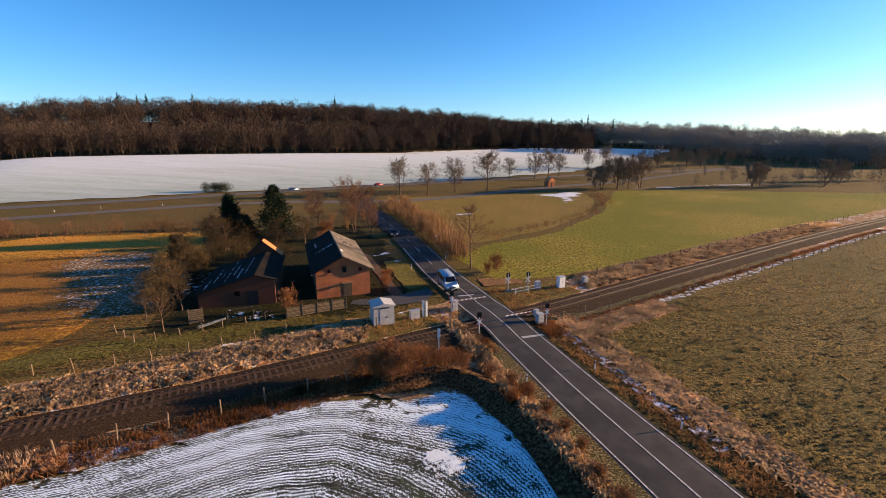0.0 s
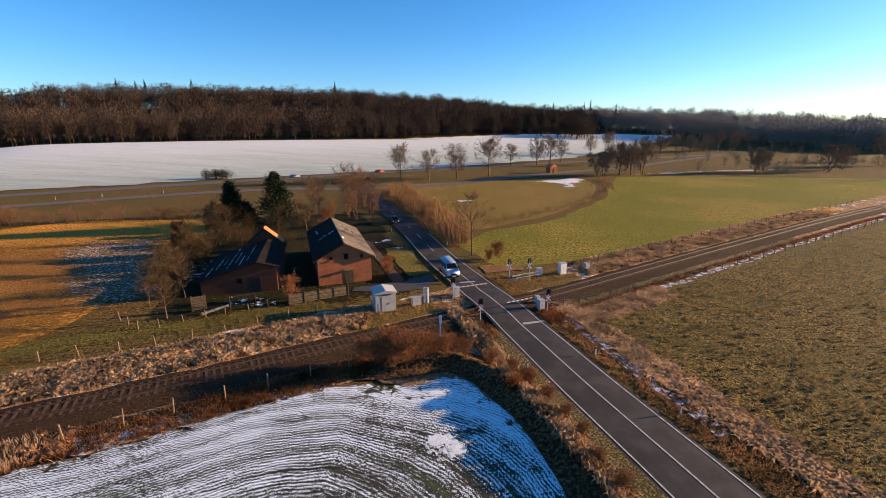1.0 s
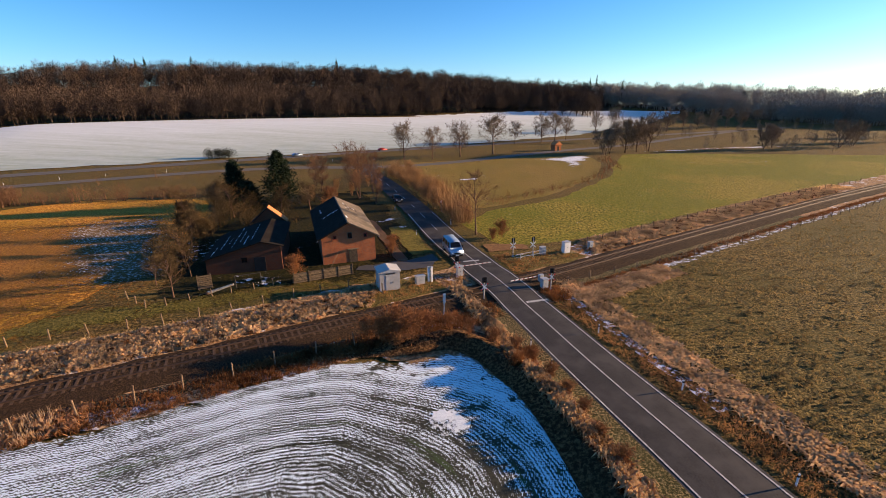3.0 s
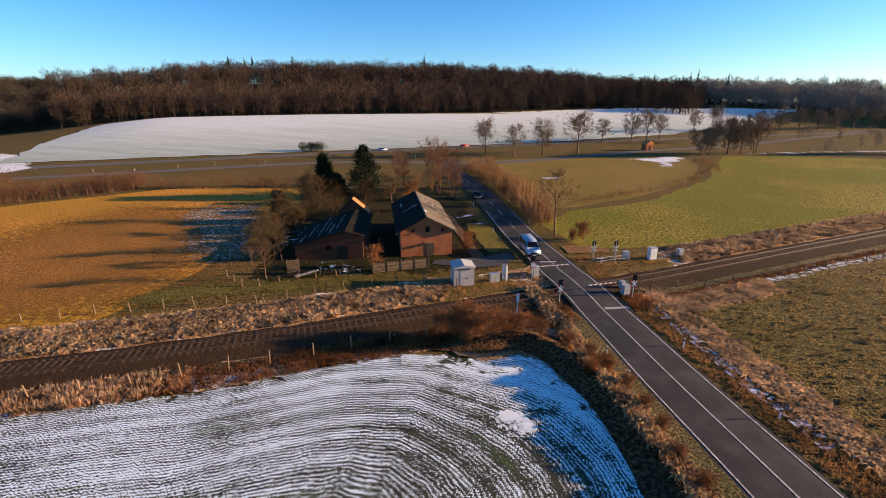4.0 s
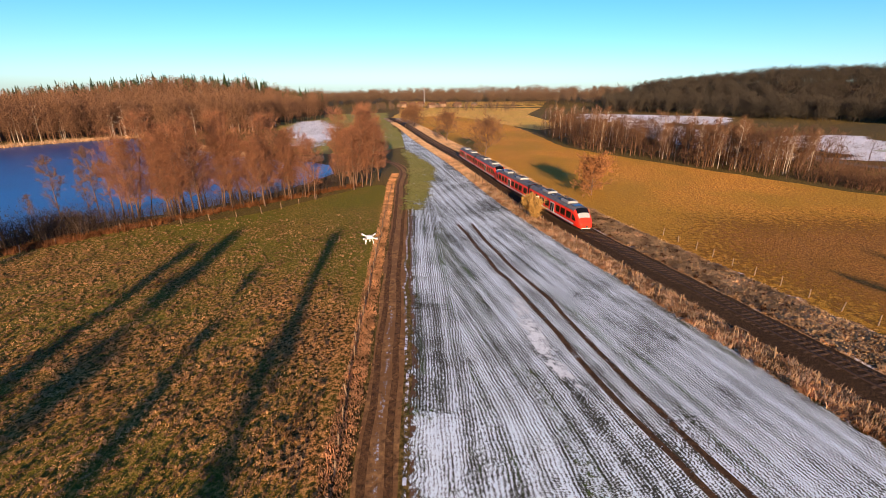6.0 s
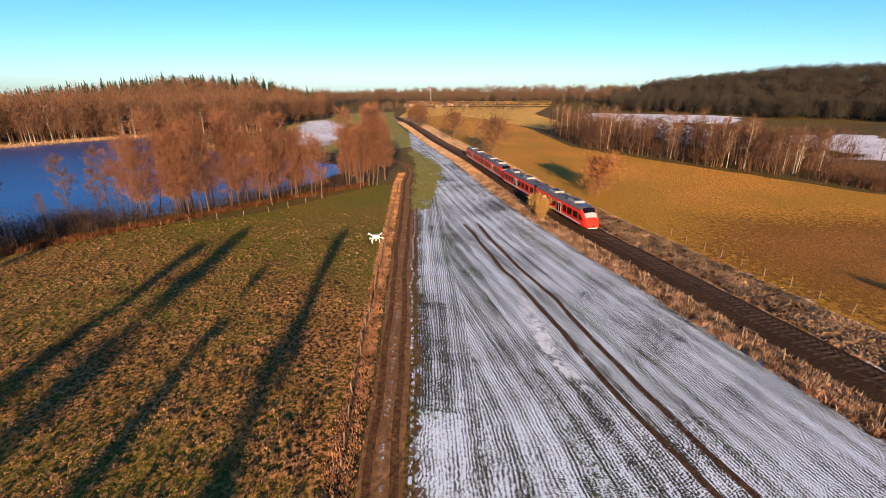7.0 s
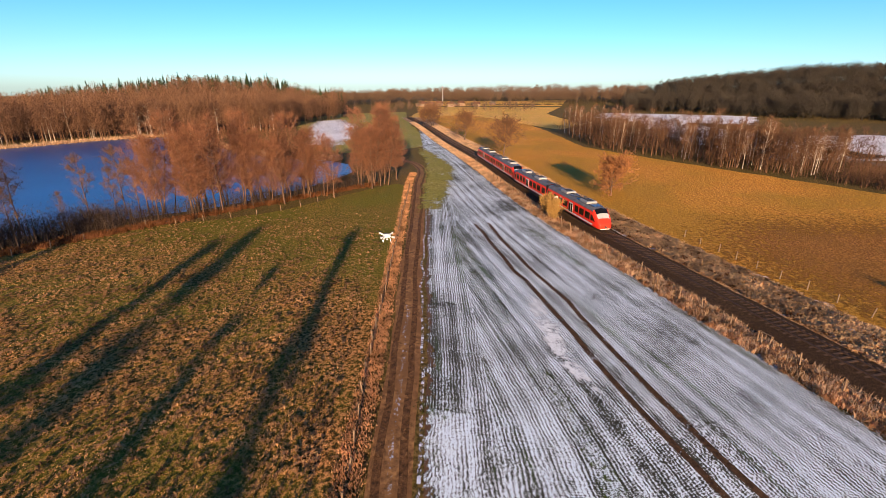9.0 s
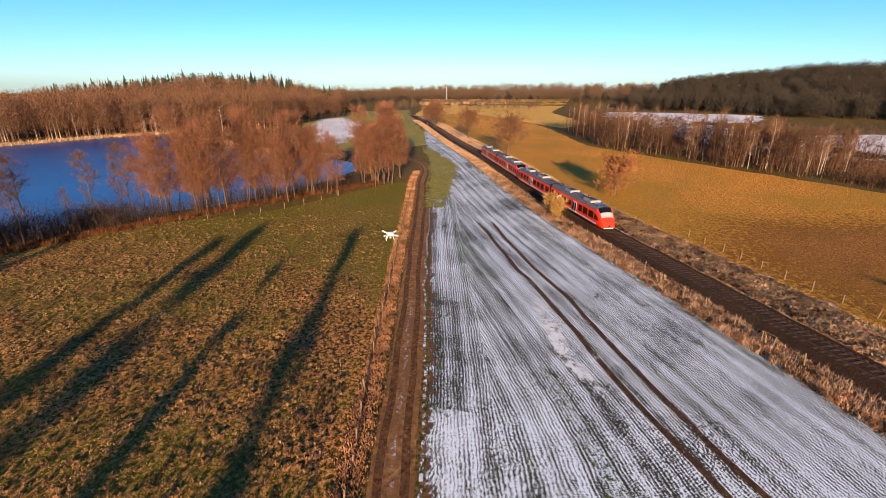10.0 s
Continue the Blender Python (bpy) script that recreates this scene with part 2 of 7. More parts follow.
M["far_needle"] = plain("pine_crowns", (0.035, 0.055, 0.022), 0.9, 0, 0.15, 0.4, 0.3)
M["grass_blade"] = plain("straw_blades", (0.34, 0.18, 0.068), 0.95, 0, 0.1, 0.45, 0.35)
M["pasture_blade"] = plain("pasture_blades", (0.46, 0.26, 0.11), 0.95, 0, 0.1, 0.5, 0.25)
M["stubble_blade"] = plain("stubble_blades", (0.34, 0.23, 0.085), 0.95, 0, 0.1, 0.5, 0.25)
M["straw_gold"] = plain("golden_stalks", (0.4, 0.235, 0.07), 0.95, 0, 0.1, 0.4, 0.25)
M["straw_pale"] = plain("pale_straw", (0.72, 0.48, 0.28), 0.95, 0, 0.1, 0.4, 0.35)
M["straw_tan"] = plain("tan_straw", (0.78, 0.46, 0.23), 0.95, 0, 0.1, 0.45, 0.35)
M["grass_rust"] = plain("rust_blades", (0.2, 0.085, 0.032), 0.95, 0, 0.1, 0.45, 0.35)
M["grass_tawny"] = plain("tawny_blades", (0.6, 0.32, 0.15), 0.95, 0, 0.1, 0.45, 0.35)
M["post"] = rough_mat("weathered_post", (0.1, 0.065, 0.04), (0.25, 0.17, 0.105), 8, None, 0.2, 0.9, 0.3, 0.02)


def let_light_through(m, share):
    """Thin dry blades: part of the light passes through them."""
    nt = m.node_tree
    b, out = nt.nodes["Principled BSDF"], nt.nodes["Material Output"]
    thin, mix = nt.nodes.new("ShaderNodeBsdfTranslucent"), nt.nodes.new("ShaderNodeMixShader")
    nt.links.new(b.inputs["Base Color"].links[0].from_socket, thin.inputs[0])
    mix.inputs[0].default_value = share
    nt.links.new(b.outputs[0], mix.inputs[1])
    nt.links.new(thin.outputs[0], mix.inputs[2])
    nt.links.new(mix.outputs[0], out.inputs[0])


for kind in ("straw_pale", "straw_tan", "grass_tawny"):
    let_light_through(M[kind], 0.5)
for kind in ("grass_blade", "grass_rust", "pasture_blade", "stubble_blade"):
    let_light_through(M[kind], 0.38)


# helpers for meshes
def link_mesh(name, verts, faces, material, parent=None, label="", smooth=False):
    me = bpy.data.meshes.new(name)
    if isinstance(faces, np.ndarray):
        n, k = faces.shape
        me.vertices.add(len(verts))
        me.vertices.foreach_set("co", np.asarray(verts, np.float32).ravel())
        me.loops.add(n * k)
        me.loops.foreach_set("vertex_index", faces.astype(np.int32).ravel())
        me.polygons.add(n)
        me.polygons.foreach_set("loop_start", np.arange(0, n * k, k, dtype=np.int32))
        me.update(calc_edges=True)
    else:
        me.from_pydata(verts, [], faces)
        me.update()
    for mm in (material if isinstance(material, (list, tuple)) else [material]):
        me.materials.append(mm)
    if smooth:
        me.polygons.foreach_set("use_smooth", [True] * len(me.polygons))
    ob = new(name, me)
    if parent:
        ob.parent = parent
    if label:
        ob["label"] = label
    return ob


def part(name, bm, material, parent, label="", smooth=False):
    me = bpy.data.meshes.new(name)
    bmesh.ops.recalc_face_normals(bm, faces=bm.faces)
    bm.to_mesh(me)
    bm.free()
    me.materials.append(material)
    if smooth:
        me.polygons.foreach_set("use_smooth", [True] * len(me.polygons))
    ob = new(name, me)
    if parent:
        ob.parent = parent
    if label:
        ob["label"] = label
    return ob


def box(bm, x0, x1, y0, y1, z0, z1, bevel=0.0, m=None):
    r = bmesh.ops.create_cube(bm, size=1.0)
    vs = r["verts"]
    for v in vs:
        v.co = Vector((x0 + (v.co.x + 0.5) * (x1 - x0), y0 + (v.co.y + 0.5) * (y1 - y0), z0 + (v.co.z + 0.5) * (z1 - z0)))
    if bevel:
        es = list({e for v in vs for e in v.link_edges})
        out = bmesh.ops.bevel(bm, geom=es, offset=bevel, segments=2, affect="EDGES")
        vs = out["verts"]
    if m is not None:
        bmesh.ops.transform(bm, matrix=m, verts=list({v for v in vs if v.is_valid}))
    return bm


def one_box(*a, **k):
    return box(bmesh.new(), *a, **k)


def tube(bm, p, q, r0, r1=None, n=8):
    p, q = Vector(p), Vector(q)
    r1 = r0 if r1 is None else r1
    turn = (q - p).to_track_quat("Z", "Y").to_matrix().to_4x4()
    m = Matrix.Translation((p + q) / 2) @ turn
    bmesh.ops.create_cone(bm, cap_ends=True, segments=n, radius1=r0, radius2=r1, depth=(q - p).length, matrix=m)
    return bm


def prism(profile, y0, y1, bm=None):
    """A closed x-z profile drawn out along y."""
    bm = bm or bmesh.new()
    a = [bm.verts.new((x, y0, z)) for x, z in profile]
    b = [bm.verts.new((x, y1, z)) for x, z in profile]
    n = len(profile)
    for i in range(n):
        bm.faces.new((a[i], a[(i + 1) % n], b[(i + 1) % n], b[i]))
    bm.faces.new(a[::-1])
    bm.faces.new(b)
    return bm


def smooth_step(a, b, x):
    t = np.clip((np.asarray(x, float) - a) / (b - a), 0, 1)
    return t * t * (3 - 2 * t)


# ---- lie of the land: bearings are degrees to the left of north (y) ----
BEAR = [-180, -110, -60, -45, -41, -29, -18, -11, 0, 12, 25, 35, 43, 51, 63, 74, 79, 90, 100, 111, 115, 121, 130, 137, 143, 155, 180]
RIDGE = [0, 0, 8, 10, 11, 16, 15, 18, 23, 27, 27, 25, 23, 27, 27, 17, 9, 9, 7, 1, -1, 10, 11, 4, -2, 0, 0]
RISE_FROM = [400, 400, 520, 520, 520, 460, 420, 400, 385, 380, 390, 405, 425, 430, 410, 450, 520, 540, 540, 480, 420, 270, 262, 262, 262, 300, 400]
RISE_TO = [700, 700, 700, 700, 700, 640, 600, 580, 540, 520, 520, 530, 540, 560, 560, 580, 700, 760, 760, 640, 560, 430, 430, 430, 430, 500, 700]


def land(x, y):
    x, y = np.asarray(x, float), np.asarray(y, float)
    r = np.hypot(x, y)
    az = np.degrees(np.arctan2(-x, y))
    d = -0.507 * x + 0.862 * y
    u = 0.862 * x + 0.507 * y
    crest = 22.7 - 0.034 * np.hypot(u, 345)
    hill = crest * smooth_step(212, 350, d) * smooth_step(-190, -60, u) * (1 - smooth_step(430, 700, u))
    ridge = np.interp(az, BEAR, RIDGE) * smooth_step(0, 1, (r - np.interp(az, BEAR, RISE_FROM)) / (np.interp(az, BEAR, RISE_TO) - np.interp(az, BEAR, RISE_FROM)))
    far = -30 * smooth_step(800, 1500, r)
    return hill + ridge + far


def bearing(az, r):
    return (-r * math.sin(radians(az)), r * math.cos(radians(az)))


def lz(x, y):
    return float(land(x, y))


def curve_through(points, n):
    """A smooth plan curve through points, n steps."""
    p = np.array(points, float)
    t = np.r_[0, np.cumsum(np.hypot(*np.diff(p, axis=0).T))]
    m = np.gradient(p, t, axis=0)
    s = np.linspace(0, t[-1], n)
    i = np.clip(np.searchsorted(t, s) - 1, 0, len(t) - 2)
    h = (t[i + 1] - t[i])[:, None]
    k = ((s - t[i]) / (t[i + 1] - t[i]))[:, None]
    return (2 * k**3 - 3 * k**2 + 1) * p[i] + (k**3 - 2 * k**2 + k) * h * m[i] + (3 * k**2 - 2 * k**3) * p[i + 1] + (k**3 - k**2) * h * m[i + 1]


def rise(x, y):
    """The road ramps up to rail level at the crossing."""
    a = np.asarray(x, float) - 6.2
    b = np.asarray(y, float) - 53.2
    off = -0.515 * a + 0.857 * b
    return 0.3 * np.exp(-((off / 4.5) ** 4)) * np.exp(-((a / 30) ** 4))


def ribbon(name, line, left, right, material, lift=0.03, across=2, label="", category="", kind="structure", crown=0.0, parent=None, wobble=0.0, ramp_up=False):
    """A strip along a plan line, from left to right of it."""
    line = np.array(line)
    tan = np.gradient(line, axis=0)
    tan /= np.linalg.norm(tan, axis=1)[:, None]
    nor = np.c_[-tan[:, 1], tan[:, 0]]
    rng = np.random.default_rng(len(line) + int(abs(left) * 100))
    wl = np.interp(np.arange(len(line)), np.arange(0, len(line) + 3, 3), rng.normal(0, wobble, len(range(0, len(line) + 3, 3)))) if wobble else np.zeros(len(line))
    verts = []
    for k in range(across + 1):
        f = k / across
        w = left + (right - left) * f
        p = line + nor * (w + wl * (1 if k in (0, across) else 0))[:, None]
        z = land(p[:, 0], p[:, 1]) + lift + (rise(p[:, 0], p[:, 1]) if ramp_up else 0) + crown * (1 - (2 * f - 1) ** 2)
        verts.append(np.c_[p, z])
    n = len(line)
    v = np.vstack(verts)
    faces = [(k * n + i, k * n + i + 1, (k + 1) * n + i + 1, (k + 1) * n + i) for k in range(across) for i in range(n - 1)]
    if right > left:
        faces = [f[::-1] for f in faces]
    ob = link_mesh(name, v.tolist(), [f[::-1] for f in faces], material, parent)
    if not parent:
        tagged(ob, label, category, kind=kind)
    return ob


def patch(name, edge, material, lift=0.02, step=6.0, label="", category="ground", wobble=0.4, parent=None, fade=0.0):
    """A field: the inside of a plan outline as a grid that lies on the land."""
    e = np.array(edge, float)
    closed = np.vstack([e, e[:1]])
    t = np.r_[0, np.cumsum(np.hypot(*np.diff(closed, axis=0).T))]
    n = max(24, int(t[-1] / (step * 0.5)))
    s = np.linspace(0, t[-1], n, endpoint=False)
    loop = np.c_[np.interp(s, t, closed[:, 0]), np.interp(s, t, closed[:, 1])]
    rng = np.random.default_rng(int(abs(e.sum() * 10)) % 9999)
    loop += rng.normal(0, wobble, loop.shape)
    bm = bmesh.new()
    vs = [bm.verts.new((x, y, 0)) for x, y in loop]
    bm.faces.new(vs)
    bmesh.ops.triangulate(bm, faces=bm.faces[:], ngon_method="BEAUTY")
    lo, hi = loop.min(0), loop.max(0)
    for ax, normal in ((0, (1, 0, 0)), (1, (0, 1, 0))):
        for c in np.arange(math.ceil(lo[ax] / step) * step, hi[ax], step):
            co = (c, 0, 0) if ax == 0 else (0, c, 0)
            bmesh.ops.bisect_plane(bm, geom=bm.verts[:] + bm.edges[:] + bm.faces[:], plane_co=co, plane_no=normal)
    bm.normal_update()
    for v in bm.verts:
        v.co.z = lz(v.co.x, v.co.y) + lift
    for f in bm.faces:
        if f.normal.z < 0:
            f.normal_flip()
    me = bpy.data.meshes.new(name)
    bm.to_mesh(me)
    bm.free()
    me.materials.append(material)
    if fade:
        p = np.array([v.co[:2] for v in me.vertices])
        a, b = loop, np.roll(loop, -1, axis=0)
        ab = b - a
        t = np.clip(((p[:, None] - a) * ab).sum(2) / np.maximum((ab * ab).sum(1), 1e-9), 0, 1)
        d = np.min(np.linalg.norm(p[:, None] - (a + t[..., None] * ab), axis=2), axis=1)
        at = me.attributes.new("inner", "FLOAT", "POINT")
        at.data.foreach_set("value", np.clip(d / fade, 0, 1) * 0.5)
    ob = new(name, me)
    if parent:
        ob.parent = parent
        return ob
    return tagged(ob, label, category, kind="structure")


# ---- ground: one sheet to the horizon ----
def ground_sheet():
    rings = np.r_[0.5, np.geomspace(6, 4200, 110)]
    angles = np.linspace(0, 2 * math.pi, 241)[:-1]
    v = []
    for r in rings:
        x, y = r * np.sin(angles), r * np.cos(angles)
        v.append(np.c_[x, y, land(x, y)])
    v = np.vstack(v)
    n, k = len(angles), len(rings)
    f = [(i * n + j, i * n + (j + 1) % n, (i + 1) * n + (j + 1) % n, (i + 1) * n + j) for i in range(k - 1) for j in range(n)]
    f.append(tuple(range(n))[::-1])
    ob = link_mesh("ground", v.tolist(), [q[::-1] for q in f], M["ground"], smooth=True)
    return tagged(ob, "winter grassland rolling up to wooded hills", "ground", kind="structure")


ground_sheet()
RAIL = curve_through([(330, 247), (230, 188), (126.3, 127), (90.4, 105.9), (66.4, 90.8), (40.3, 74.2), (27.6, 66.0), (17.0, 59.2), (6.5, 53.0), (-5.6, 46.2), (-16.1, 40.2),
                      (-24.2, 35.7), (-31.3, 32.0), (-39.3, 28.0), (-51.2, 22.6), (-59.3, 18.9), (-70.7, 13.7), (-85.4, 7.4), (-147, -15.2), (-194, -34), (-272, -63), (-350, -94)], 1200)
ROAD = curve_through([(75, -170), (48, -80), (33, -30), (23.5, 2), (16.6, 24.6), (13.1, 35), (9.0, 48), (6.3, 55.6), (4.3, 61.6), (0.3, 72.6), (-7.3, 97.7), (-18.4, 130.6), (-26.5, 152), (-29, 172)], 260)
TRACK = curve_through([(24, 5), (0, -1.8), (-19.0, -7.1), (-32.7, -10.0), (-59, -16.1), (-84, -21.6), (-107, -27.0), (-128.5, -31.8), (-137, -36), (-150, -52)], 160)
U, D = np.array((0.862, 0.507)), np.array((-0.507, 0.862))


def ud(u, d):
    return tuple(U * u + D * d)


MAIN_ROAD = [ud(u, 201 + 4 * math.sin(u * 0.012)) for u in range(-190, 640, 12)]
SIDE_ROAD = curve_through([ud(-190, 171), ud(-110, 171), (-124, 126), (-103, 140), (-76, 156), (-52, 163), (-30, 163), (-12, 168), (6, 179), (28, 197.4), (52, 215.8), (94, 244), (149, 293), (230, 362)], 120)


def rail_y(x):
    return float(np.interp(x, RAIL[::-1, 0], RAIL[::-1, 1]))


def track_y(x):
    return float(np.interp(x, TRACK[::-1, 0], TRACK[::-1, 1]))


patch("pasture", [(26, 0), (-19.2, -10.2), (-31.3, -12.8), (-48.7, -16.8), (-72, -22), (-104, -29), (-107, -33), (-93, -40), (-77, -47.5), (-70, -54.5), (-62, -67), (-47, -72), (-20, -84), (40, -90), (50, -60)],
      M["pasture"], 0.02, 8, "tussocky pasture of moss and straw beside the lake", "field", 0.0)
patch("stubble_field", [(14.7, 50.1), (17.1, 38.6), (22.5, 27), (27.5, 8), (40, -30), (110, -60), (330, 60), (330, 240), (120, 116), (34.3, 63.2)], M["right_field"], 0.02, 10, "frosted brown grass field beside the road", "field")
patch("green_meadow", [(9.5, 70), (31.5, 77.5), (62, 95), (155, 150), (330, 252), (330, 290), (190, 194), (100, 205), (76, 200), (60, 165), (50, 140), (27, 108), (8, 95), (2.5, 84)], M["meadow"], 0.02, 8, "sunlit green meadow with thin snow traces", "field")
patch("brown_meadow", [(-3, 97), (8, 98), (25, 111), (46, 140), (58, 172), (60, 195), (40, 195), (18, 186), (-14, 176), (-20, 160), (-11, 125)], M["brown_meadow"], 0.03, 8, "brown rough meadow edged with snow", "field")
patch("yellow_field", [(-44, 50), *[(x, rail_y(x) + 8.7) for x in (-45, -54, -62, -80, -103, -125, -147, -170, -194, -240, -286, -340)], (-430, -108), (-560, -140), (-570, -30), (-400, -25), (-250, 8), (-188, 20), (-152, 47), (-128, 67), (-113, 79), (-98, 98), (-86, 108), (-60, 108), (-49, 92), (-44, 60)],
      M["yellow_field"], 0.02, 10, "golden winter stubble field beside the railway", "field")
patch("valley_meadow", [(-330, -92), (-430, -108), (-560, -140), (-640, -160), (-650, 40), (-420, 10), (-300, 30), (-262, 14), (-330, -20), (-400, -60)], M["valley_gold"], 0.06, 14, "golden grassland down the valley, paled for haze", "field", 0.5)
patch("fallow_plot", [(-35, 49), (-38, 32), (-52, 25), (-68, 18.5), (-92, 28), (-100, 62), (-92, 90), (-62, 96), (-47, 88), (-38, 64)], M["fallow"], 0.04, 4, "brown fallow plot beside the farm, darkened for shade", "field", 0.8, fade=42.0)
patch("frosty_plot", [(-39, 53), (-37, 59), (-47, 75), (-57, 91), (-72, 90), (-73, 80), (-62, 66), (-50, 54)], M["soil"], 0.07, 3, "frosted bare soil in the farm's shade", "field", 1.2, fade=9.0)
patch("garden_lawn", [(-36, 48), (-20, 53.5), (-2, 58.5), (-6, 72), (-13, 100), (-22, 118), (-50, 110), (-47, 80), (-40, 60)], M["garden"], 0.03, 5, "farm garden darkened for shade, with leftover snow", "garden", 0.8, fade=3.0)
patch("track_verge", [(-48, 36.8), (-41, 40), (-35, 43), (-21, 49.3), (-9, 54), (-3, 58), (-20, 54.5), (-37, 49), (-46, 45.0)], M["lawn_fade"], 0.06, 3, "grass strip between railway and farm fence", "grass verge", 0.4, fade=4.5)

for nm, az0, az1, near_r, far_r in (("wood_floor", -19, 50, 388, 700), ("wood_floor", 50, 74, 478, 700), ("wood_floor", -47, -19, 545, 720), ("wood_floor", 120, 152, 285, 470)):
    ring = [(-r * math.sin(radians(a)), r * math.cos(radians(a))) for r, steps in ((near_r, np.linspace(az0, az1, 16)), (far_r, np.linspace(az1, az0, 16))) for a in steps]
    patch(nm, ring, M["wood_floor"], 0.1, 16, "dark leaf litter under the bare wood", "woodland floor", 2.0)


# ---- snow field with drill rows ----
def snow_material():
    m, nt, b = mat("thin_snow_on_seed_rows", 0.7, 0, 0.3)
    v = coords(nt)
    rows = coords(nt, 1, 1, 1, uv="rows")
    sep = nt.nodes.new("ShaderNodeSeparateXYZ")
    nt.links.new(rows, sep.inputs[0])
    edge = coords(nt, 1, 1, 1, uv="edge")
    sep2 = nt.nodes.new("ShaderNodeSeparateXYZ")
    nt.links.new(edge, sep2.inputs[0])

    def math_node(op, a, c=0.0, clamp=False):
        n = nt.nodes.new("ShaderNodeMath")
        n.operation, n.use_clamp = op, clamp
        for s, q in zip(n.inputs, (a, c)):
            if isinstance(q, (int, float)):
                s.default_value = q
            else:
                nt.links.new(q, s)
        return n.outputs[0]

    near_edge = math_node("LESS_THAN", sep2.outputs[1], 5.0)
    across = nt.nodes.new("ShaderNodeMix")
    nt.links.new(near_edge, across.inputs[0])
    nt.links.new(sep.outputs[1], across.inputs[2])
    nt.links.new(sep2.outputs[1], across.inputs[3])
    w = across.outputs[0]
    wob = noise_tex(nt, 0.5, v, 3)
    w2 = math_node("ADD", math_node("ADD", w, math_node("MULTIPLY", wob, 0.4)), math_node("MULTIPLY", noise_tex(nt, 1.7, v, 2), 0.16))
    run = math_node("ADD", sep.outputs[0], math_node("MULTIPLY", noise_tex(nt, 0.35, v, 3, 0.6), 2.2))
    tooth = math_node("PINGPONG", run, 0.15)
    w3 = math_node("ADD", w2, math_node("MULTIPLY", tooth, math_node("MULTIPLY", noise_tex(nt, 0.5, v, 4, 0.75), 1.5)))
    row = math_node("SINE", math_node("MULTIPLY", w3, 2 * math.pi / 0.25))
    wide = math_node("SINE", math_node("MULTIPLY", w2, 2 * math.pi / 1.65))
    grain_v = nt.nodes.new("ShaderNodeCombineXYZ")
    nt.links.new(math_node("MULTIPLY", sep.outputs[0], 5.2), grain_v.inputs[0])
    nt.links.new(math_node("MULTIPLY", w, 8.5), grain_v.inputs[1])
    grain = noise_tex(nt, 1.0, grain_v.outputs[0], 4, 0.75)
    fine = noise_tex(nt, 4.5, v, 4, 0.85)
    streak_v = nt.nodes.new("ShaderNodeCombineXYZ")
    nt.links.new(math_node("MULTIPLY", sep.outputs[0], 0.016), streak_v.inputs[0])
    nt.links.new(math_node("MULTIPLY", w, 0.36), streak_v.inputs[1])
    streak = noise_tex(nt, 1.0, streak_v.outputs[0], 6, 0.8)
    patches = noise_tex(nt, 0.09, v, 6, 0.7)
    cover = math_node("ADD", math_node("MULTIPLY", row, math_node("MULTIPLY", patches, 0.21)), math_node("MULTIPLY", grain, 0.75))
    cover = math_node("ADD", cover, math_node("MULTIPLY", wide, 0.035))
    cover = math_node("ADD", cover, math_node("MULTIPLY", fine, 0.8))
    cover = math_node("ADD", cover, math_node("MULTIPLY", streak, 0.46))
    drift = math_node("MULTIPLY", math_node("SUBTRACT", 1.0, math_node("MULTIPLY", sep.outputs[1], 0.24), True), 0.16)
    east = nt.nodes.new("ShaderNodeMapRange")
    east.inputs[1].default_value, east.inputs[2].default_value, east.inputs[3].default_value = -16.0, -2.0, 0.12
    nt.links.new(sep2.outputs[0], east.inputs[0])
    drift = math_node("MULTIPLY", drift, east.outputs[0])
    holes = ramp(nt, noise_tex(nt, 0.42, v, 5, 0.7), [(0.36, (1.0,)), (0.44, (0.0,))])
    margin = math_node("SUBTRACT", 1.0, math_node("MULTIPLY", sep.outputs[1], 0.2), True)
    drift = math_node("SUBTRACT", drift, math_node("MULTIPLY", math_node("MULTIPLY", holes, margin), math_node("MULTIPLY", east.outputs[0], 0.34)))
    green_field = ramp(nt, noise_tex(nt, 0.13, v, 4, 0.65), [(0.5, (0.0,)), (0.62, (0.05,))])
    drift = math_node("SUBTRACT", drift, green_field)
    drift = math_node("SUBTRACT", drift, math_node("MULTIPLY", east.outputs[0], 0.085))
    line_v = nt.nodes.new("ShaderNodeCombineXYZ")
    nt.links.new(math_node("MULTIPLY", sep.outputs[0], 0.012), line_v.inputs[0])
    nt.links.new(math_node("MULTIPLY", w, 1.9), line_v.inputs[1])
    lines = ramp(nt, noise_tex(nt, 1.0, line_v.outputs[0], 2, 0.5), [(0.3, (0.0,)), (0.42, (1.0,))])
    cover = math_node("ADD", cover, math_node("MULTIPLY", math_node("SUBTRACT", lines, 1.0), 0.13))
    cover = math_node("ADD", cover, drift)
    cover = math_node("ADD", cover, math_node("MULTIPLY", patches, 0.35))
    strip = math_node("LESS_THAN", math_node("ADD", sep2.outputs[1], math_node("MULTIPLY", wob, 0.5)), 3.6)
    ragged_x = math_node("ADD", sep2.outputs[0], math_node("MULTIPLY", fine, 0.8))
    near = math_node("MULTIPLY", math_node("GREATER_THAN", ragged_x, -26.4), strip)
    beyond = math_node("MULTIPLY", math_node("SUBTRACT", math_node("GREATER_THAN", ragged_x, -44.0), math_node("GREATER_THAN", ragged_x, -26.4)), strip)
    cover = math_node("ADD", cover, math_node("MULTIPLY", near, 0.08))
    cover = math_node("SUBTRACT", cover, math_node("MULTIPLY", beyond, 0.06))
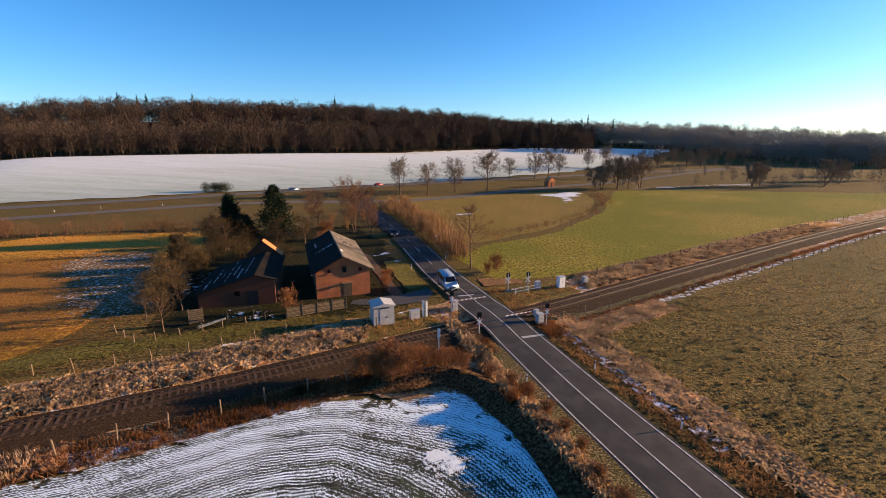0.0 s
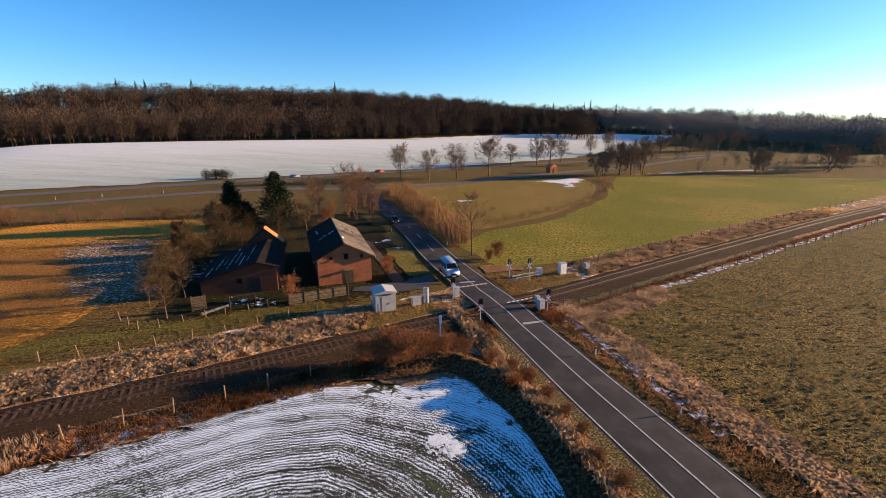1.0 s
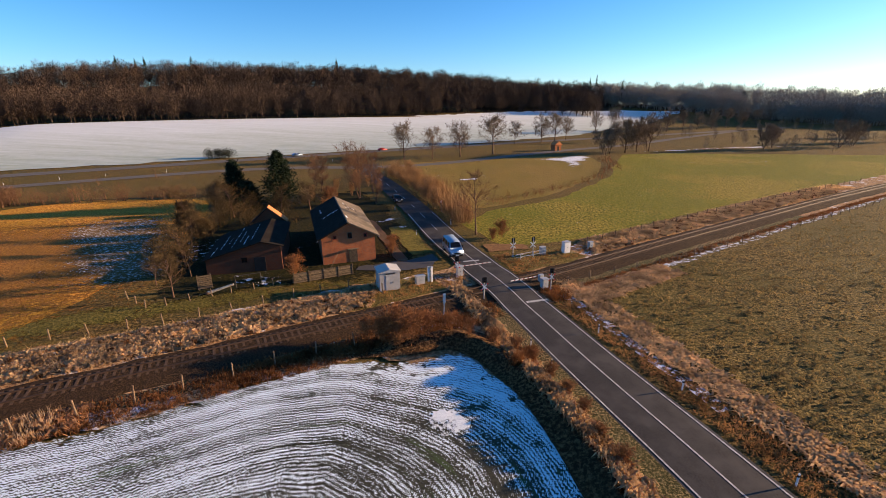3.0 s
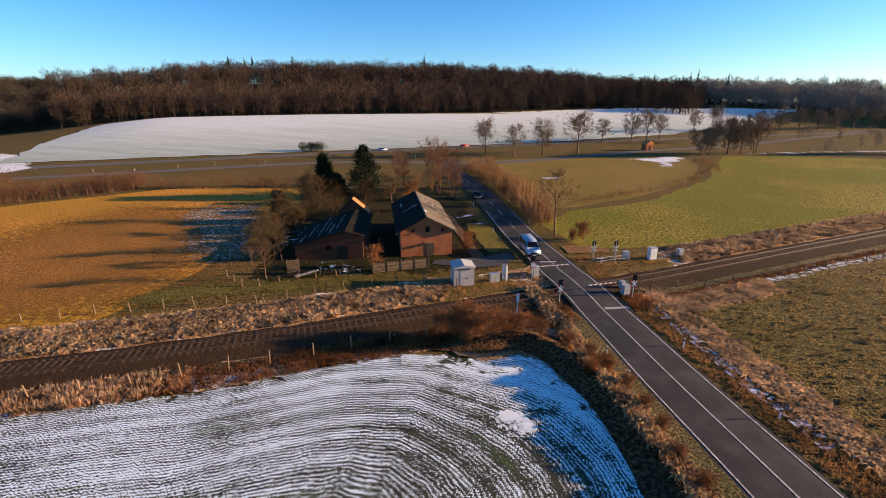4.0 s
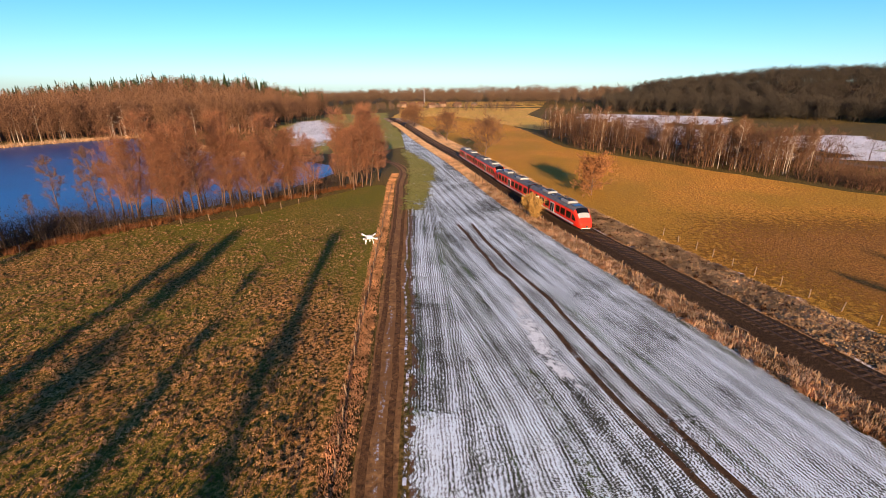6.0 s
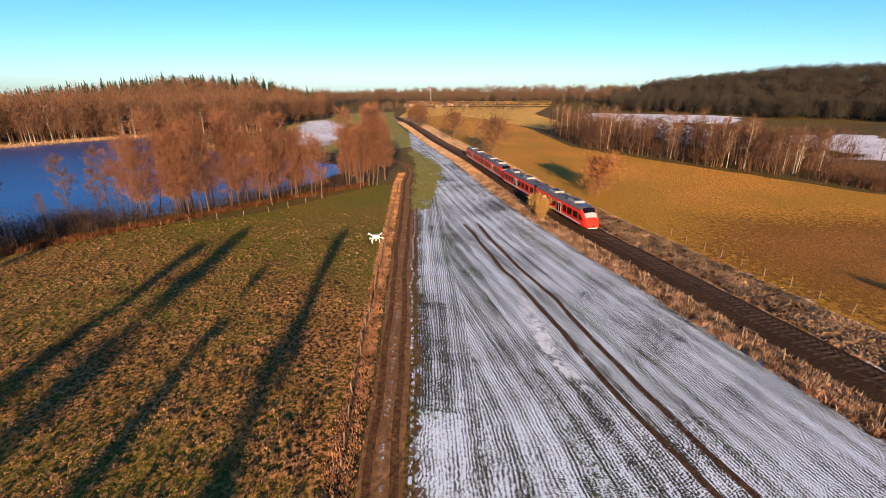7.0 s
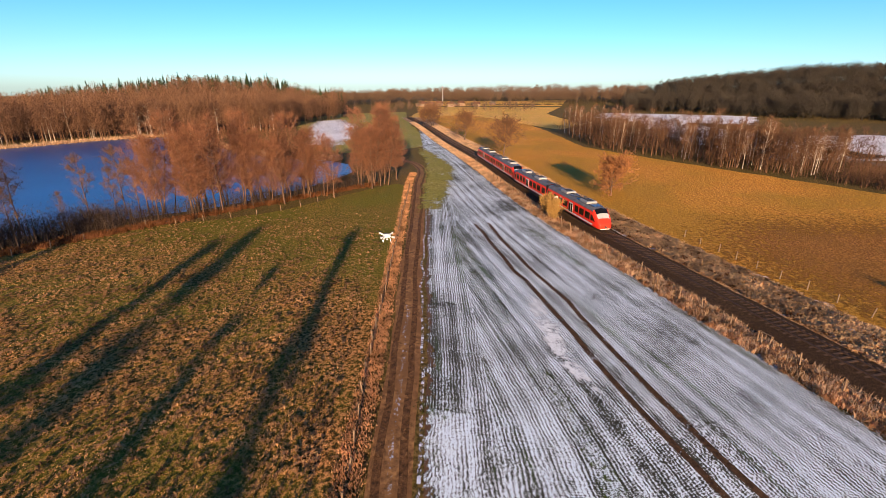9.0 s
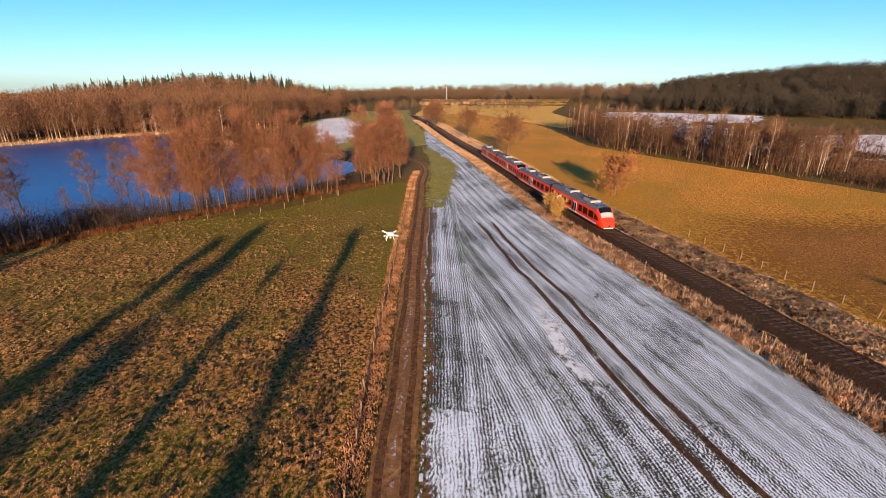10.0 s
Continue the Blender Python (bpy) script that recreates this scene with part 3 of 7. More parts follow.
    snow = ramp(nt, math_node("SUBTRACT", cover, 0.685), [(0.46, (0.0,)), (0.51, (1.0,))])
    soil = ramp(nt, fine, [(0.35, (0.012, 0.013, 0.006)), (0.65, (0.06, 0.056, 0.028))])
    green = ramp(nt, streak, [(0.36, (1.0,)), (0.45, (0.0,))])
    soil = blend(nt, green, soil, (0.05, 0.085, 0.014))
    c = blend(nt, snow, soil, (0.76, 0.86, 0.9))
    ragged(nt, b, v, 1.1)
    nt.links.new(c, b.inputs["Base Color"])
    bump(nt, b, math_node("ADD", math_node("MULTIPLY", row, 0.15), grain), 0.45, 0.05)
    return m


M["snow_rows"] = snow_material()
M["snow"] = rough_mat("old_snow", (0.66, 0.7, 0.78), (0.82, 0.84, 0.9), 1.2, (0.6, 0.66, 0.74), 0.2, 0.6, 0.5, 0.1)


M["snow_thin"] = tussock_mat("patchy_snow", (0.2, 0.2, 0.18), (0.6, 0.62, 0.66), (0.8, 0.82, 0.87), (0.8, 0.82, 0.88), size=1.3, fade=True)


def snow_hill_material():
    m, nt, b = mat("snowed_winter_wheat", 0.8, 0, 0.2)
    v = coords(nt, turn=-30)
    st = coords(nt, 0.02, 0.16, 0.1, turn=-30.5)
    n = noise_tex(nt, 1.0, st, 5, 0.7)
    n2 = noise_tex(nt, 0.35, v, 5, 0.7)
    geo = nt.nodes.new("ShaderNodeNewGeometry")
    sx = nt.nodes.new("ShaderNodeSeparateXYZ")
    nt.links.new(geo.outputs["Position"], sx.inputs[0])
    low = nt.nodes.new("ShaderNodeMapRange")
    low.inputs[1].default_value, low.inputs[2].default_value = 0.0, 17.0
    nt.links.new(sx.outputs[2], low.inputs[0])
    green = blend(nt, n2, (0.12, 0.17, 0.05), (0.4, 0.45, 0.33))
    thin = blend(nt, ramp(nt, n, [(0.3, (0.5,)), (0.65, (0.85,))]), (0.74, 0.76, 0.78), green)
    c = blend(nt, low.outputs[0], thin, blend(nt, ramp(nt, n, [(0.3, (0.0,)), (0.75, (0.22,))]), (0.82, 0.83, 0.85), (0.62, 0.66, 0.64)))
    nt.links.new(c, b.inputs["Base Color"])
    bump(nt, b, n2, 0.4, 0.2)
    return m


M["snow_hill"] = snow_hill_material()
patch("snowy_hillside", [ud(-100, 214), ud(-60, 212), ud(0, 211), ud(120, 209), ud(220, 222), ud(330, 258), ud(455, 300), ud(400, 330), ud(300, 352), ud(150, 360), ud(0, 358), ud(-60, 352), ud(-95, 330), ud(-104, 280)],
      M["snow_hill"], 0.25, 14, "snow-covered crop field rising to the woods", "field", 1.5)


SNOW_TOP = [(x, rail_y(x) - 7.0) for x in range(-262, -30, 8)] + [(-28.7, 25.6), (-25, 27), (-20.5, 29.9), (-16.7, 32.5), (-11.6, 34.9), (-8.8, 36.2), (-4.5, 35.6), (-2.6, 36.0), (0.8, 37.6)]
SNOW_SIDE = [(0.8, 37.6), (2.6, 36.5), (4.0, 33.8), (5.9, 31.4), (7.1, 28), (7.9, 26), (8.4, 24.2), (8.8, 21.6), (9.8, 17), (11.5, 10), (13, 3)]


def off_line(p, line):
    """Distance of plan points from a plan line."""
    a, b = np.array(line[:-1], float), np.array(line[1:], float)
    ab = b - a
    t = np.clip(((p[:, None] - a) * ab).sum(2) / (ab * ab).sum(1), 0, 1)
    return np.min(np.linalg.norm(p[:, None] - (a + t[..., None] * ab), axis=2), axis=1)


def snow_field():
    low_edge = [(x, track_y(x) + 2.0) for x in range(12, -128, -6)] + [(-128, -29.5), (-160, -38.5), (-262, -66)]
    ob = patch("snow_field", SNOW_TOP + SNOW_SIDE[1:] + low_edge, M["snow_rows"], 0.14, 2.6, "sown field under thin snow with seed rows", "field", 0.12, fade=1.6)
    p = np.array([q.co[:2] for q in ob.data.vertices])
    top, side = off_line(p, SNOW_TOP), off_line(p, SNOW_SIDE)
    k = 6.0
    far_top, far_side = np.exp(-top / k), np.exp(-np.minimum(side, 60) / k)
    by_top = far_top / (far_top + far_side)
    bend = np.where(side < 60, -k * np.log(far_top + far_side), top)
    run = side * by_top - top * (1 - by_top)
    edge = np.array([y - (track_y(x) + 2.0) for x, y in p]) * 0.97
    for nm, uv in (("rows", np.c_[run, bend]), ("edge", np.c_[p[:, 0], edge])):
        lay = ob.data.uv_layers.new(name=nm)
        for loop in ob.data.loops:
            lay.data[loop.index].uv = uv[loop.vertex_index]
    return ob


STREAK_FAR = [(-74, -13.5), (-73, -11), (-60.9, -7.7), (-50.3, -4.3), (-41.6, -1.0), (-40, -2.0), (-46.9, -5.4), (-60.4, -9.6)]
STREAK_NEAR = [(-34.8, 1.0), (-34.2, 1.8), (-27.5, 4.7), (-21.2, 7.1), (-17.5, 8.4), (-17.4, 7.6), (-21.4, 5.7), (-27.8, 3.3)]
STREAK_SIDE = [(-27.6, -7.4), (-27.2, -4.6), (-25.8, -4.4), (-25.9, -7.0)]
snow_field()
patch("green_strip", [(-80, -21.2), (-84, -16.5), (-100, -17.5), (-130, -21), (-150, -29), (-172, -40), (-176, -46), (-157, -40), (-135, -33), (-108, -27)], M["strip_fade"], 0.17, 3, "snow-free green strip in the sown field", "field", 0.5, fade=4.0)
for streak in (STREAK_FAR, STREAK_NEAR, STREAK_SIDE):
    patch("green_streak", streak, M["crop_green"], 0.165, 2, "streak of bare green seedlings in the snow", "seedlings", 0.25)
patch("snow_drift", [(-47.5, 0), (-46.9, 1.9), (-36.7, 4.4), (-31, 6.6), (-32, 4.9), (-37.4, 2.5)], M["snow_slick"], 0.17, 1, "slick of packed snow between the ruts", "snow", 0.15, fade=1.6)
patch("snow_drift", [(-1.4, 28.6), (0.5, 29.0), (1.8, 27.2), (0.5, 26.2), (-0.8, 26.8)], M["snow_slick"], 0.17, 1, "white leftover snow patch", "snow", 0.2, fade=1.5)
patch("snow_drift", [(15.0, 53.2), (18.2, 53.6), (21.0, 52.8), (19, 51.6), (16, 51.4)], M["snow_thin"], 0.16, 2, "snow remnant in the field corner", "snow", 0.25, fade=1.0)
patch("snow_drift", [(-14.6, 86.2), (-10.5, 89.4), (-9.4, 88.4), (-13, 85.5)], M["snow_thin"], 0.14, 2, "snow heap beside the lane", "snow", 0.3, fade=1.0)
patch("snow_drift", [(-10.6, 82.2), (-7.4, 83.0), (-7.2, 81.8), (-10, 81.3)], M["snow_thin"], 0.14, 2, "snow heap beside the lane", "snow", 0.3, fade=1.0)
patch("snow_drift", [(4, 136), (9, 138.5), (8.5, 135.6), (5, 134.8)], M["snow"], 0.1, 3, "snow remnant in the brown meadow", "snow", 0.4)
patch("snow_drift", [(34, 184), (46, 190), (58, 198), (60, 190), (50, 172), (44, 158), (41, 160), (46, 176), (40, 182)], M["snow_thin"], 0.1, 4, "snow remnant by the ditch", "snow", 0.7, fade=5.0)
patch("snow_drift", [(86, 208), (130, 222), (170, 232), (168, 236), (128, 227), (92, 214)], M["snow_thin"], 0.1, 6, "thin snow across the meadow's end", "snow", 0.8, fade=4.0)
patch("frosted_slope", [(-160, -72), (-170, -90), (-246, -130), (-300, -152), (-330, -140), (-270, -104), (-205, -80)], M["snow_thin"], 0.1, 10, "half-snowed pasture behind the alders", "field", 1.0, fade=16.0)
patch("valley_slope", [(-150, -52), (-160, -76), (-246, -132), (-310, -168), (-390, -165), (-430, -120), (-345, -96), (-262, -68), (-190, -42)], M["strip_green"], 0.05, 10, "pale green pasture rising behind the alders", "field", 1.0)
patch("valley_snow", [(-160, 74), (-240, 60), (-330, 66), (-330, 96), (-220, 112), (-175, 120)], M["snow_thin"], 0.12, 10, "snow-dusted field behind the birches", "field", 1.0, fade=4.0)
patch("valley_snow", [(-168, 100), (-205, 104), (-250, 124), (-250, 160), (-205, 154), (-165, 126)], M["snow_thin"], 0.12, 10, "snow-dusted field beyond the belt", "field", 1.0, fade=4.0)
patch("valley_snow", [bearing(a, r) for r, steps in ((335, (67, 71, 75, 79, 83)), (440, (83, 79, 75, 71, 67))) for a in steps], M["snow_thin"], 0.3, 12, "pale snow-dusted field below the western wood", "field", 2.0, fade=8.0)
patch("weedy_verge", [(-6, 42), (3.4, 45.4), (7.6, 37), (11.2, 24.5), (15.4, 8), (16, 2), (9, 2), (7.2, 20), (5.8, 26), (2.5, 32), (-1, 35), (-6, 36)], M["bank"], 0.125, 2.5, "rough brown verge between field and road", "verge", 0.3)
MOUND = curve_through([(-9, 38.3), (-4, 38.6), (0.6, 39.7), (3.8, 37.4), (5.8, 34.4), (7.5, 31.2), (8.6, 27.7), (9.3, 24.8), (9.9, 21.4), (10.9, 17), (12.6, 9)], 70)


def mound(x, y):
    """Height of the rough earth bank between field and road."""
    p = np.c_[np.atleast_1d(np.asarray(x, float)), np.atleast_1d(np.asarray(y, float))]
    near = (p[:, 0] > -13) & (p[:, 0] < 18) & (p[:, 1] > 5) & (p[:, 1] < 45)
    h = np.zeros(len(p))
    if near.any():
        q = p[near]
        end = smooth_step(-9, -4, q[:, 0]) + (q[:, 1] < 36)
        h[near] = 0.95 * np.exp(-((off_line(q, MOUND) / 1.35) ** 2)) * np.clip(end, 0, 1)
    return h


def earth_bank():
    tan = np.gradient(MOUND, axis=0)
    tan /= np.linalg.norm(tan, axis=1)[:, None]
    nor = np.c_[-tan[:, 1], tan[:, 0]]
    rng = np.random.default_rng(71)
    rows = []
    for w in np.linspace(-1.9, 2.7, 15):
        p = MOUND + nor * w
        rows.append(np.c_[p, land(p[:, 0], p[:, 1]) + 0.1 + mound(p[:, 0], p[:, 1]) * rng.uniform(0.75, 1.2, len(p))])
    n = len(MOUND)
    f = [(k * n + i, (k + 1) * n + i, (k + 1) * n + i + 1, k * n + i + 1) for k in range(14) for i in range(n - 1)]
    ob = link_mesh("earth_bank", np.vstack(rows).tolist(), f, M["bank_dark"], smooth=True)
    tagged(ob, "rough weedy earth bank between field and road", "bank", kind="structure")


earth_bank()
strip = ribbon("gravel_verge", ROAD[(ROAD[:, 1] > 8) & (ROAD[:, 1] < 50)], 2.9, 4.9, M["gravel_verge"], 0.17, 6, "dark gravelly verge with sparse moss beside the road", "verge", wobble=0.15)
for v in strip.data.vertices:
    v.co.z += 1.15 * float(mound(v.co.x, v.co.y)[0])
RUT_A = [(-16, 15.2), (-22.4, 12.3), (-27.2, 10.1), (-34.4, 7.1), (-46.6, 2.4), (-61.6, -4.0), (-75, -9)]
for shift in (0.0, -2.3):
    ln = curve_through(RUT_A, 60)
    ribbon("wheel_rut", ln, shift - 0.25, shift + 0.28, M["mud_broken"], 0.165, 2, "muddy tractor rut across the snow", "rut", wobble=0.12)

# ---- lake ----
def lake():
    m, nt, b = mat("sky_blue_lake_water", 0.3, 0, 0.5)
    v = coords(nt)
    b.inputs["Specular IOR Level"].default_value = 0.35
    n2 = noise_tex(nt, 0.03, v, 4)
    # Reflected sky is put into the base colour as deep blues.
    nt.links.new(ramp(nt, n2, [(0.35, (0.006, 0.05, 0.19)), (0.65, (0.012, 0.08, 0.26))]), b.inputs["Base Color"])
    n = noise_tex(nt, 0.8, coords(nt, 0.6, 1.6, 1), 4)
    bump(nt, b, n, 0.5, 0.1)
    return patch("lake", LAKE, m, 0.08, 30, "calm lake with the reflected sky's blue in its colour", "lake", 0.6)


LAKE = [(-20, -112), (-42, -88), (-56, -79), (-68, -72), (-80, -58), (-100, -50.5), (-122, -49), (-138, -60), (-140, -80), (-158, -118), (-180, -150), (-195, -171), (-172, -191), (-146, -201), (-100, -235), (-40, -240), (0, -180)]
lake()
SHORE = curve_through([(-20, -246), (-60, -243), (-100, -234), (-146, -202), (-172, -192), (-196, -172), (-182, -149), (-160, -118), (-142, -82), (-139, -62)], 80)
ribbon("reed_bed", SHORE, -1.6, 2.2, M["reed"], 0.25, 2, "pale dry reed belt on the far shore", "reeds", crown=0.9, wobble=0.7)

# ---- roads ----
ribbon("road", ROAD, -2.95, 2.95, M["asphalt"], 0.17, 4, "worn grey asphalt road over the level crossing", "road", crown=0.05, ramp_up=True)
# Paving that lies in shade; the shade is kept in its asphalt colour.
patch("farm_lane", [(-13, 59.4), (-7.9, 58.6), (-2.6, 60.6), (-1.4, 63.8), (-2.4, 66.6), (-5.6, 63.6), (-13, 60.9)], M["asphalt_dark"], 0.09, 3, "farm forecourt beside the house, dark for its shade", "lane", 0.12)
patch("farm_lane", [(-7.4, 62.4), (-5.7, 63.0), (-8.5, 70.6), (-11.5, 78.4), (-13.7, 84.8), (-15.2, 88), (-16.4, 87.4), (-12.9, 78), (-10.1, 70.4)], M["dirt_dark"], 0.1, 3, "narrow earth lane along the house", "lane", 0.12)
patch("lane_verge", [(-11.2, 82), (-8.0, 73), (-5.6, 65.2), (-2.6, 67.2), (-5.6, 78), (-8.2, 83)], M["lawn"], 0.09, 3, "grass island between lane and road", "grass verge", 0.2)
patch("snow_flecks", [(-44.3, 72.8), (-39.6, 74.8), (-35.2, 64), (-38.7, 62.2)], M["snow_flecks"], 0.07, 3, "flecks of snow on the shaded lawn", "snow", 0.3)
patch("snow_flecks", [(-29.3, 57.2), (-22.8, 57), (-21.5, 54.6), (-27.7, 53.6)], M["snow_flecks"], 0.09, 3, "flecks of snow before the barn", "snow", 0.3)
patch("snow_flecks", [(-38.4, 80), (-36, 81), (-34.2, 77), (-37, 76)], M["snow_flecks"], 0.07, 3, "snow left behind the barn", "snow", 0.3)
patch("field_entrance", [(6.6, 67.2), (10.5, 68.6), (13.2, 68.8), (12.5, 71.2), (8.6, 71.4), (5.6, 71.0)], M["dirt"], 0.1, 3, "brown earth field entrance", "lane", 0.15)
patch("track_puddle_edge", [(11.5, 27.5), (12.8, 20), (14.6, 12), (13.2, 12), (10.6, 22)], M["mud"], 0.1, 3, "muddy bare verge", "verge", 0.15)
ribbon("main_road", MAIN_ROAD, -4.2, 4.2, M["asphalt_pale"], 0.08, 2, "pale asphalt main road", "road")
ribbon("side_road", SIDE_ROAD, -3.0, 3.0, M["asphalt_pale"], 0.08, 2, "narrow asphalt side road", "road")
ribbon("edge_line", ROAD[:200], 2.55, 2.68, M["paint_white"], 0.2, 1, "thin white edge line", "road marking", ramp_up=True)
ribbon("edge_line", ROAD[:200], -2.68, -2.55, M["paint_white"], 0.2, 1, "thin white edge line", "road marking", ramp_up=True)
for y in range(70, 150, 9):
    ribbon("centre_dash", ROAD[(ROAD[:, 1] > y) & (ROAD[:, 1] < y + 5)], -0.07, 0.07, M["paint_white"], 0.235, 1, "white centre line dash", "road marking")
ribbon("centre_line", ROAD[(ROAD[:, 1] > -60) & (ROAD[:, 1] < 68)], -0.07, 0.07, M["paint_white"], 0.235, 1, "white centre line", "road marking", ramp_up=True)
ribbon("dirt_track", TRACK, -1.45, 1.35, M["dirt"], 0.07, 4, "brown two-rut dirt farm track", "track", wobble=0.12)
for side in (-0.72, 0.78):
    ribbon("track_rut", TRACK, side - 0.28, side + 0.28, M["rut"], 0.085, 2, "packed wheel rut in the farm track", "rut", wobble=0.07)
ribbon("snow_line", TRACK[:60], -0.16, 0.2, M["snow_dots"], 0.09, 1, "dots of snow on the track's grassy middle", "snow", wobble=0.1)
ribbon("track_rut", TRACK[:130], -2.5, -2.05, M["mud"], 0.1, 2, "muddy field-edge furrow", "rut", wobble=0.15)
ribbon("snow_line", TRACK[:110], -1.75, -1.5, M["snow_broken"], 0.1, 1, "thin broken snow line beside the track", "snow", wobble=0.15)

# ---- railway ----
ribbon("rail_bank", RAIL[RAIL[:, 0] < 10], -9.2, 7.0, M["bank"], 0.11, 8, "dry grass railway bank with snow traces", "bank", wobble=0.5)
ribbon("rail_bank", RAIL[RAIL[:, 0] > 9.6], -8.3, 5.9, M["bank"], 0.105, 8, "dry grass railway bank with snow traces", "bank", wobble=0.5)
ribbon("gravel_shoulder", RAIL[(RAIL[:, 0] < 3.4) & (RAIL[:, 0] > -60)], 3.0, 5.0, M["gravel_verge"], 0.125, 3, "dark gravel shoulder speckled with dead grass", "verge", wobble=0.25)
ribbon("gravel_shoulder", RAIL[(RAIL[:, 0] > 9.6) & (RAIL[:, 0] < 70)], 3.0, 5.2, M["gravel_verge"], 0.125, 3, "dark gravel shoulder speckled with dead grass", "verge", wobble=0.25)
ribbon("ballast_bed", RAIL, -2.3, 3.3, M["ballast"], 0.13, 6, "dark gravel track bed", "track bed", crown=0.245, wobble=0.12)


for lo, hi in ((-10, 1.5), (10.4, 23)):
    ribbon("crossing_verge", RAIL[(RAIL[:, 0] > lo) & (RAIL[:, 0] < hi)], -8.4, -2.5, M["lawn_low"], 0.135, 4, "low greenish grass beside the level crossing", "grass verge", wobble=0.3)
ribbon("snow_flecks", RAIL[(RAIL[:, 0] < -9) & (RAIL[:, 0] > -75)], -8.6, -4.6, M["snow_flecks"], 0.2, 3, "flecks of snow on the straw bank", "snow", wobble=0.3)
ribbon("snow_flecks", RAIL[(RAIL[:, 0] > 22) & (RAIL[:, 0] < 90)], -7.5, -4.6, M["snow_flecks"], 0.2, 3, "flecks of snow on the straw bank", "snow", wobble=0.3)
ribbon("snow_flecks", RAIL[(RAIL[:, 0] > 14) & (RAIL[:, 0] < 110)], 5.7, 6.9, M["snow_line"], 0.16, 2, "broken snow line along the field edge", "snow", wobble=0.25)
ribbon("snow_flecks", ROAD[(ROAD[:, 1] > 27) & (ROAD[:, 1] < 52)], -6.6, -5.3, M["snow_line"], 0.12, 2, "snow lying in the roadside ditch", "snow", wobble=0.2)


def swept(name, line, profile, material, parent=None, label="", category="", kind="structure"):
    """A closed profile of (offset, height) drawn along a plan line."""
    line = np.array(line)
    tan = np.gradient(line, axis=0)
    tan /= np.linalg.norm(tan, axis=1)[:, None]
    nor = np.c_[-tan[:, 1], tan[:, 0]]
    z = land(line[:, 0], line[:, 1])
    v = np.vstack([np.c_[line + nor * o, z + h] for o, h in profile])
    n, k = len(line), len(profile)
    f = [(a * n + i, a * n + i + 1, ((a + 1) % k) * n + i + 1, ((a + 1) % k) * n + i) for a in range(k) for i in range(n - 1)]
    ob = link_mesh(name, v.tolist(), f, material, parent, label)
    if not parent:
        tagged(ob, label, category, kind=kind)
    return ob


for side in (-0.75, 0.75):
    rl = swept("rail", RAIL[::2], [(side - 0.07, 0.36), (side - 0.03, 0.39), (side - 0.035, 0.49), (side + 0.035, 0.49), (side + 0.03, 0.39), (side + 0.07, 0.36)], M["rail"], None, "rusty steel rail with a polished head", "rail")
    swept("rail_head", RAIL[::2], [(side - 0.033, 0.488), (side - 0.028, 0.5), (side + 0.028, 0.5), (side + 0.033, 0.488)], M["rail_top"], rl)


# ---- red diesel railcar train ----
M["red"] = plain("railcar_red", (0.78, 0.03, 0.012), 0.4, 0, 0.3, 0.08, 0.7)
M["roof_grey"] = plain("railcar_roof", (0.11, 0.11, 0.115), 0.6, 0, 0.4, 0.25, 1.5)
M["roof_white"] = plain("roof_unit_paint", (0.27, 0.275, 0.275), 0.5, 0, 0.4, 0.1, 2)
M["stripe"] = plain("pale_stripe", (0.62, 0.61, 0.58), 0.45, 0, 0.4, 0.08, 2)
M["dark_glass"] = plain("tinted_glass", (0.006, 0.006, 0.007), 0.2, 0, 0.3, 0.1, 1)
# Glass made pale: light reflected in the windscreen is in this colour.
M["reflection_glass"] = plain("reflection_pale_windscreen", (0.3, 0.32, 0.33), 0.08, 0, 0.7, 0.1, 1)
M["black"] = plain("black_rubber", (0.02, 0.02, 0.02), 0.8, 0, 0.2, 0.2, 2)
M["steel_dark"] = plain("underframe_steel", (0.06, 0.055, 0.05), 0.7, 0.3, 0.3, 0.3, 2)
M["lamp_glass"] = plain("lamp_glass", (0.7, 0.7, 0.68), 0.15, 0, 0.6, 0.05, 2)
# Blue of the sky reflected in roof recesses is put into this colour.
M["panel_sky_tint"] = plain("sky_tinted_roof_panel", (0.02, 0.035, 0.08), 0.2, 0, 0.6, 0.15, 1)
NOSE = [(0.35, 1, 3.55), (9, 1, 3.55), (18.2, 1, 3.55), (18.9, 0.99, 3.45), (19.65, 0.96, 2.8), (20.25, 0.91, 2.12), (20.6, 0.85, 1.7), (20.82, 0.77, 1.45), (20.95, 0.64, 1.25)]
SIDE = [(1.24, 0.5), (1.36, 0.72), (1.385, 1.1), (1.385, 2.55), (1.34, 2.95)]
GLASS = [(1.08, 3.31), (0.75, 3.47), (0, 3.55)]
ROOF = [(1.34, 2.95), (1.2, 3.25), (0.75, 3.47), (0, 3.55)]


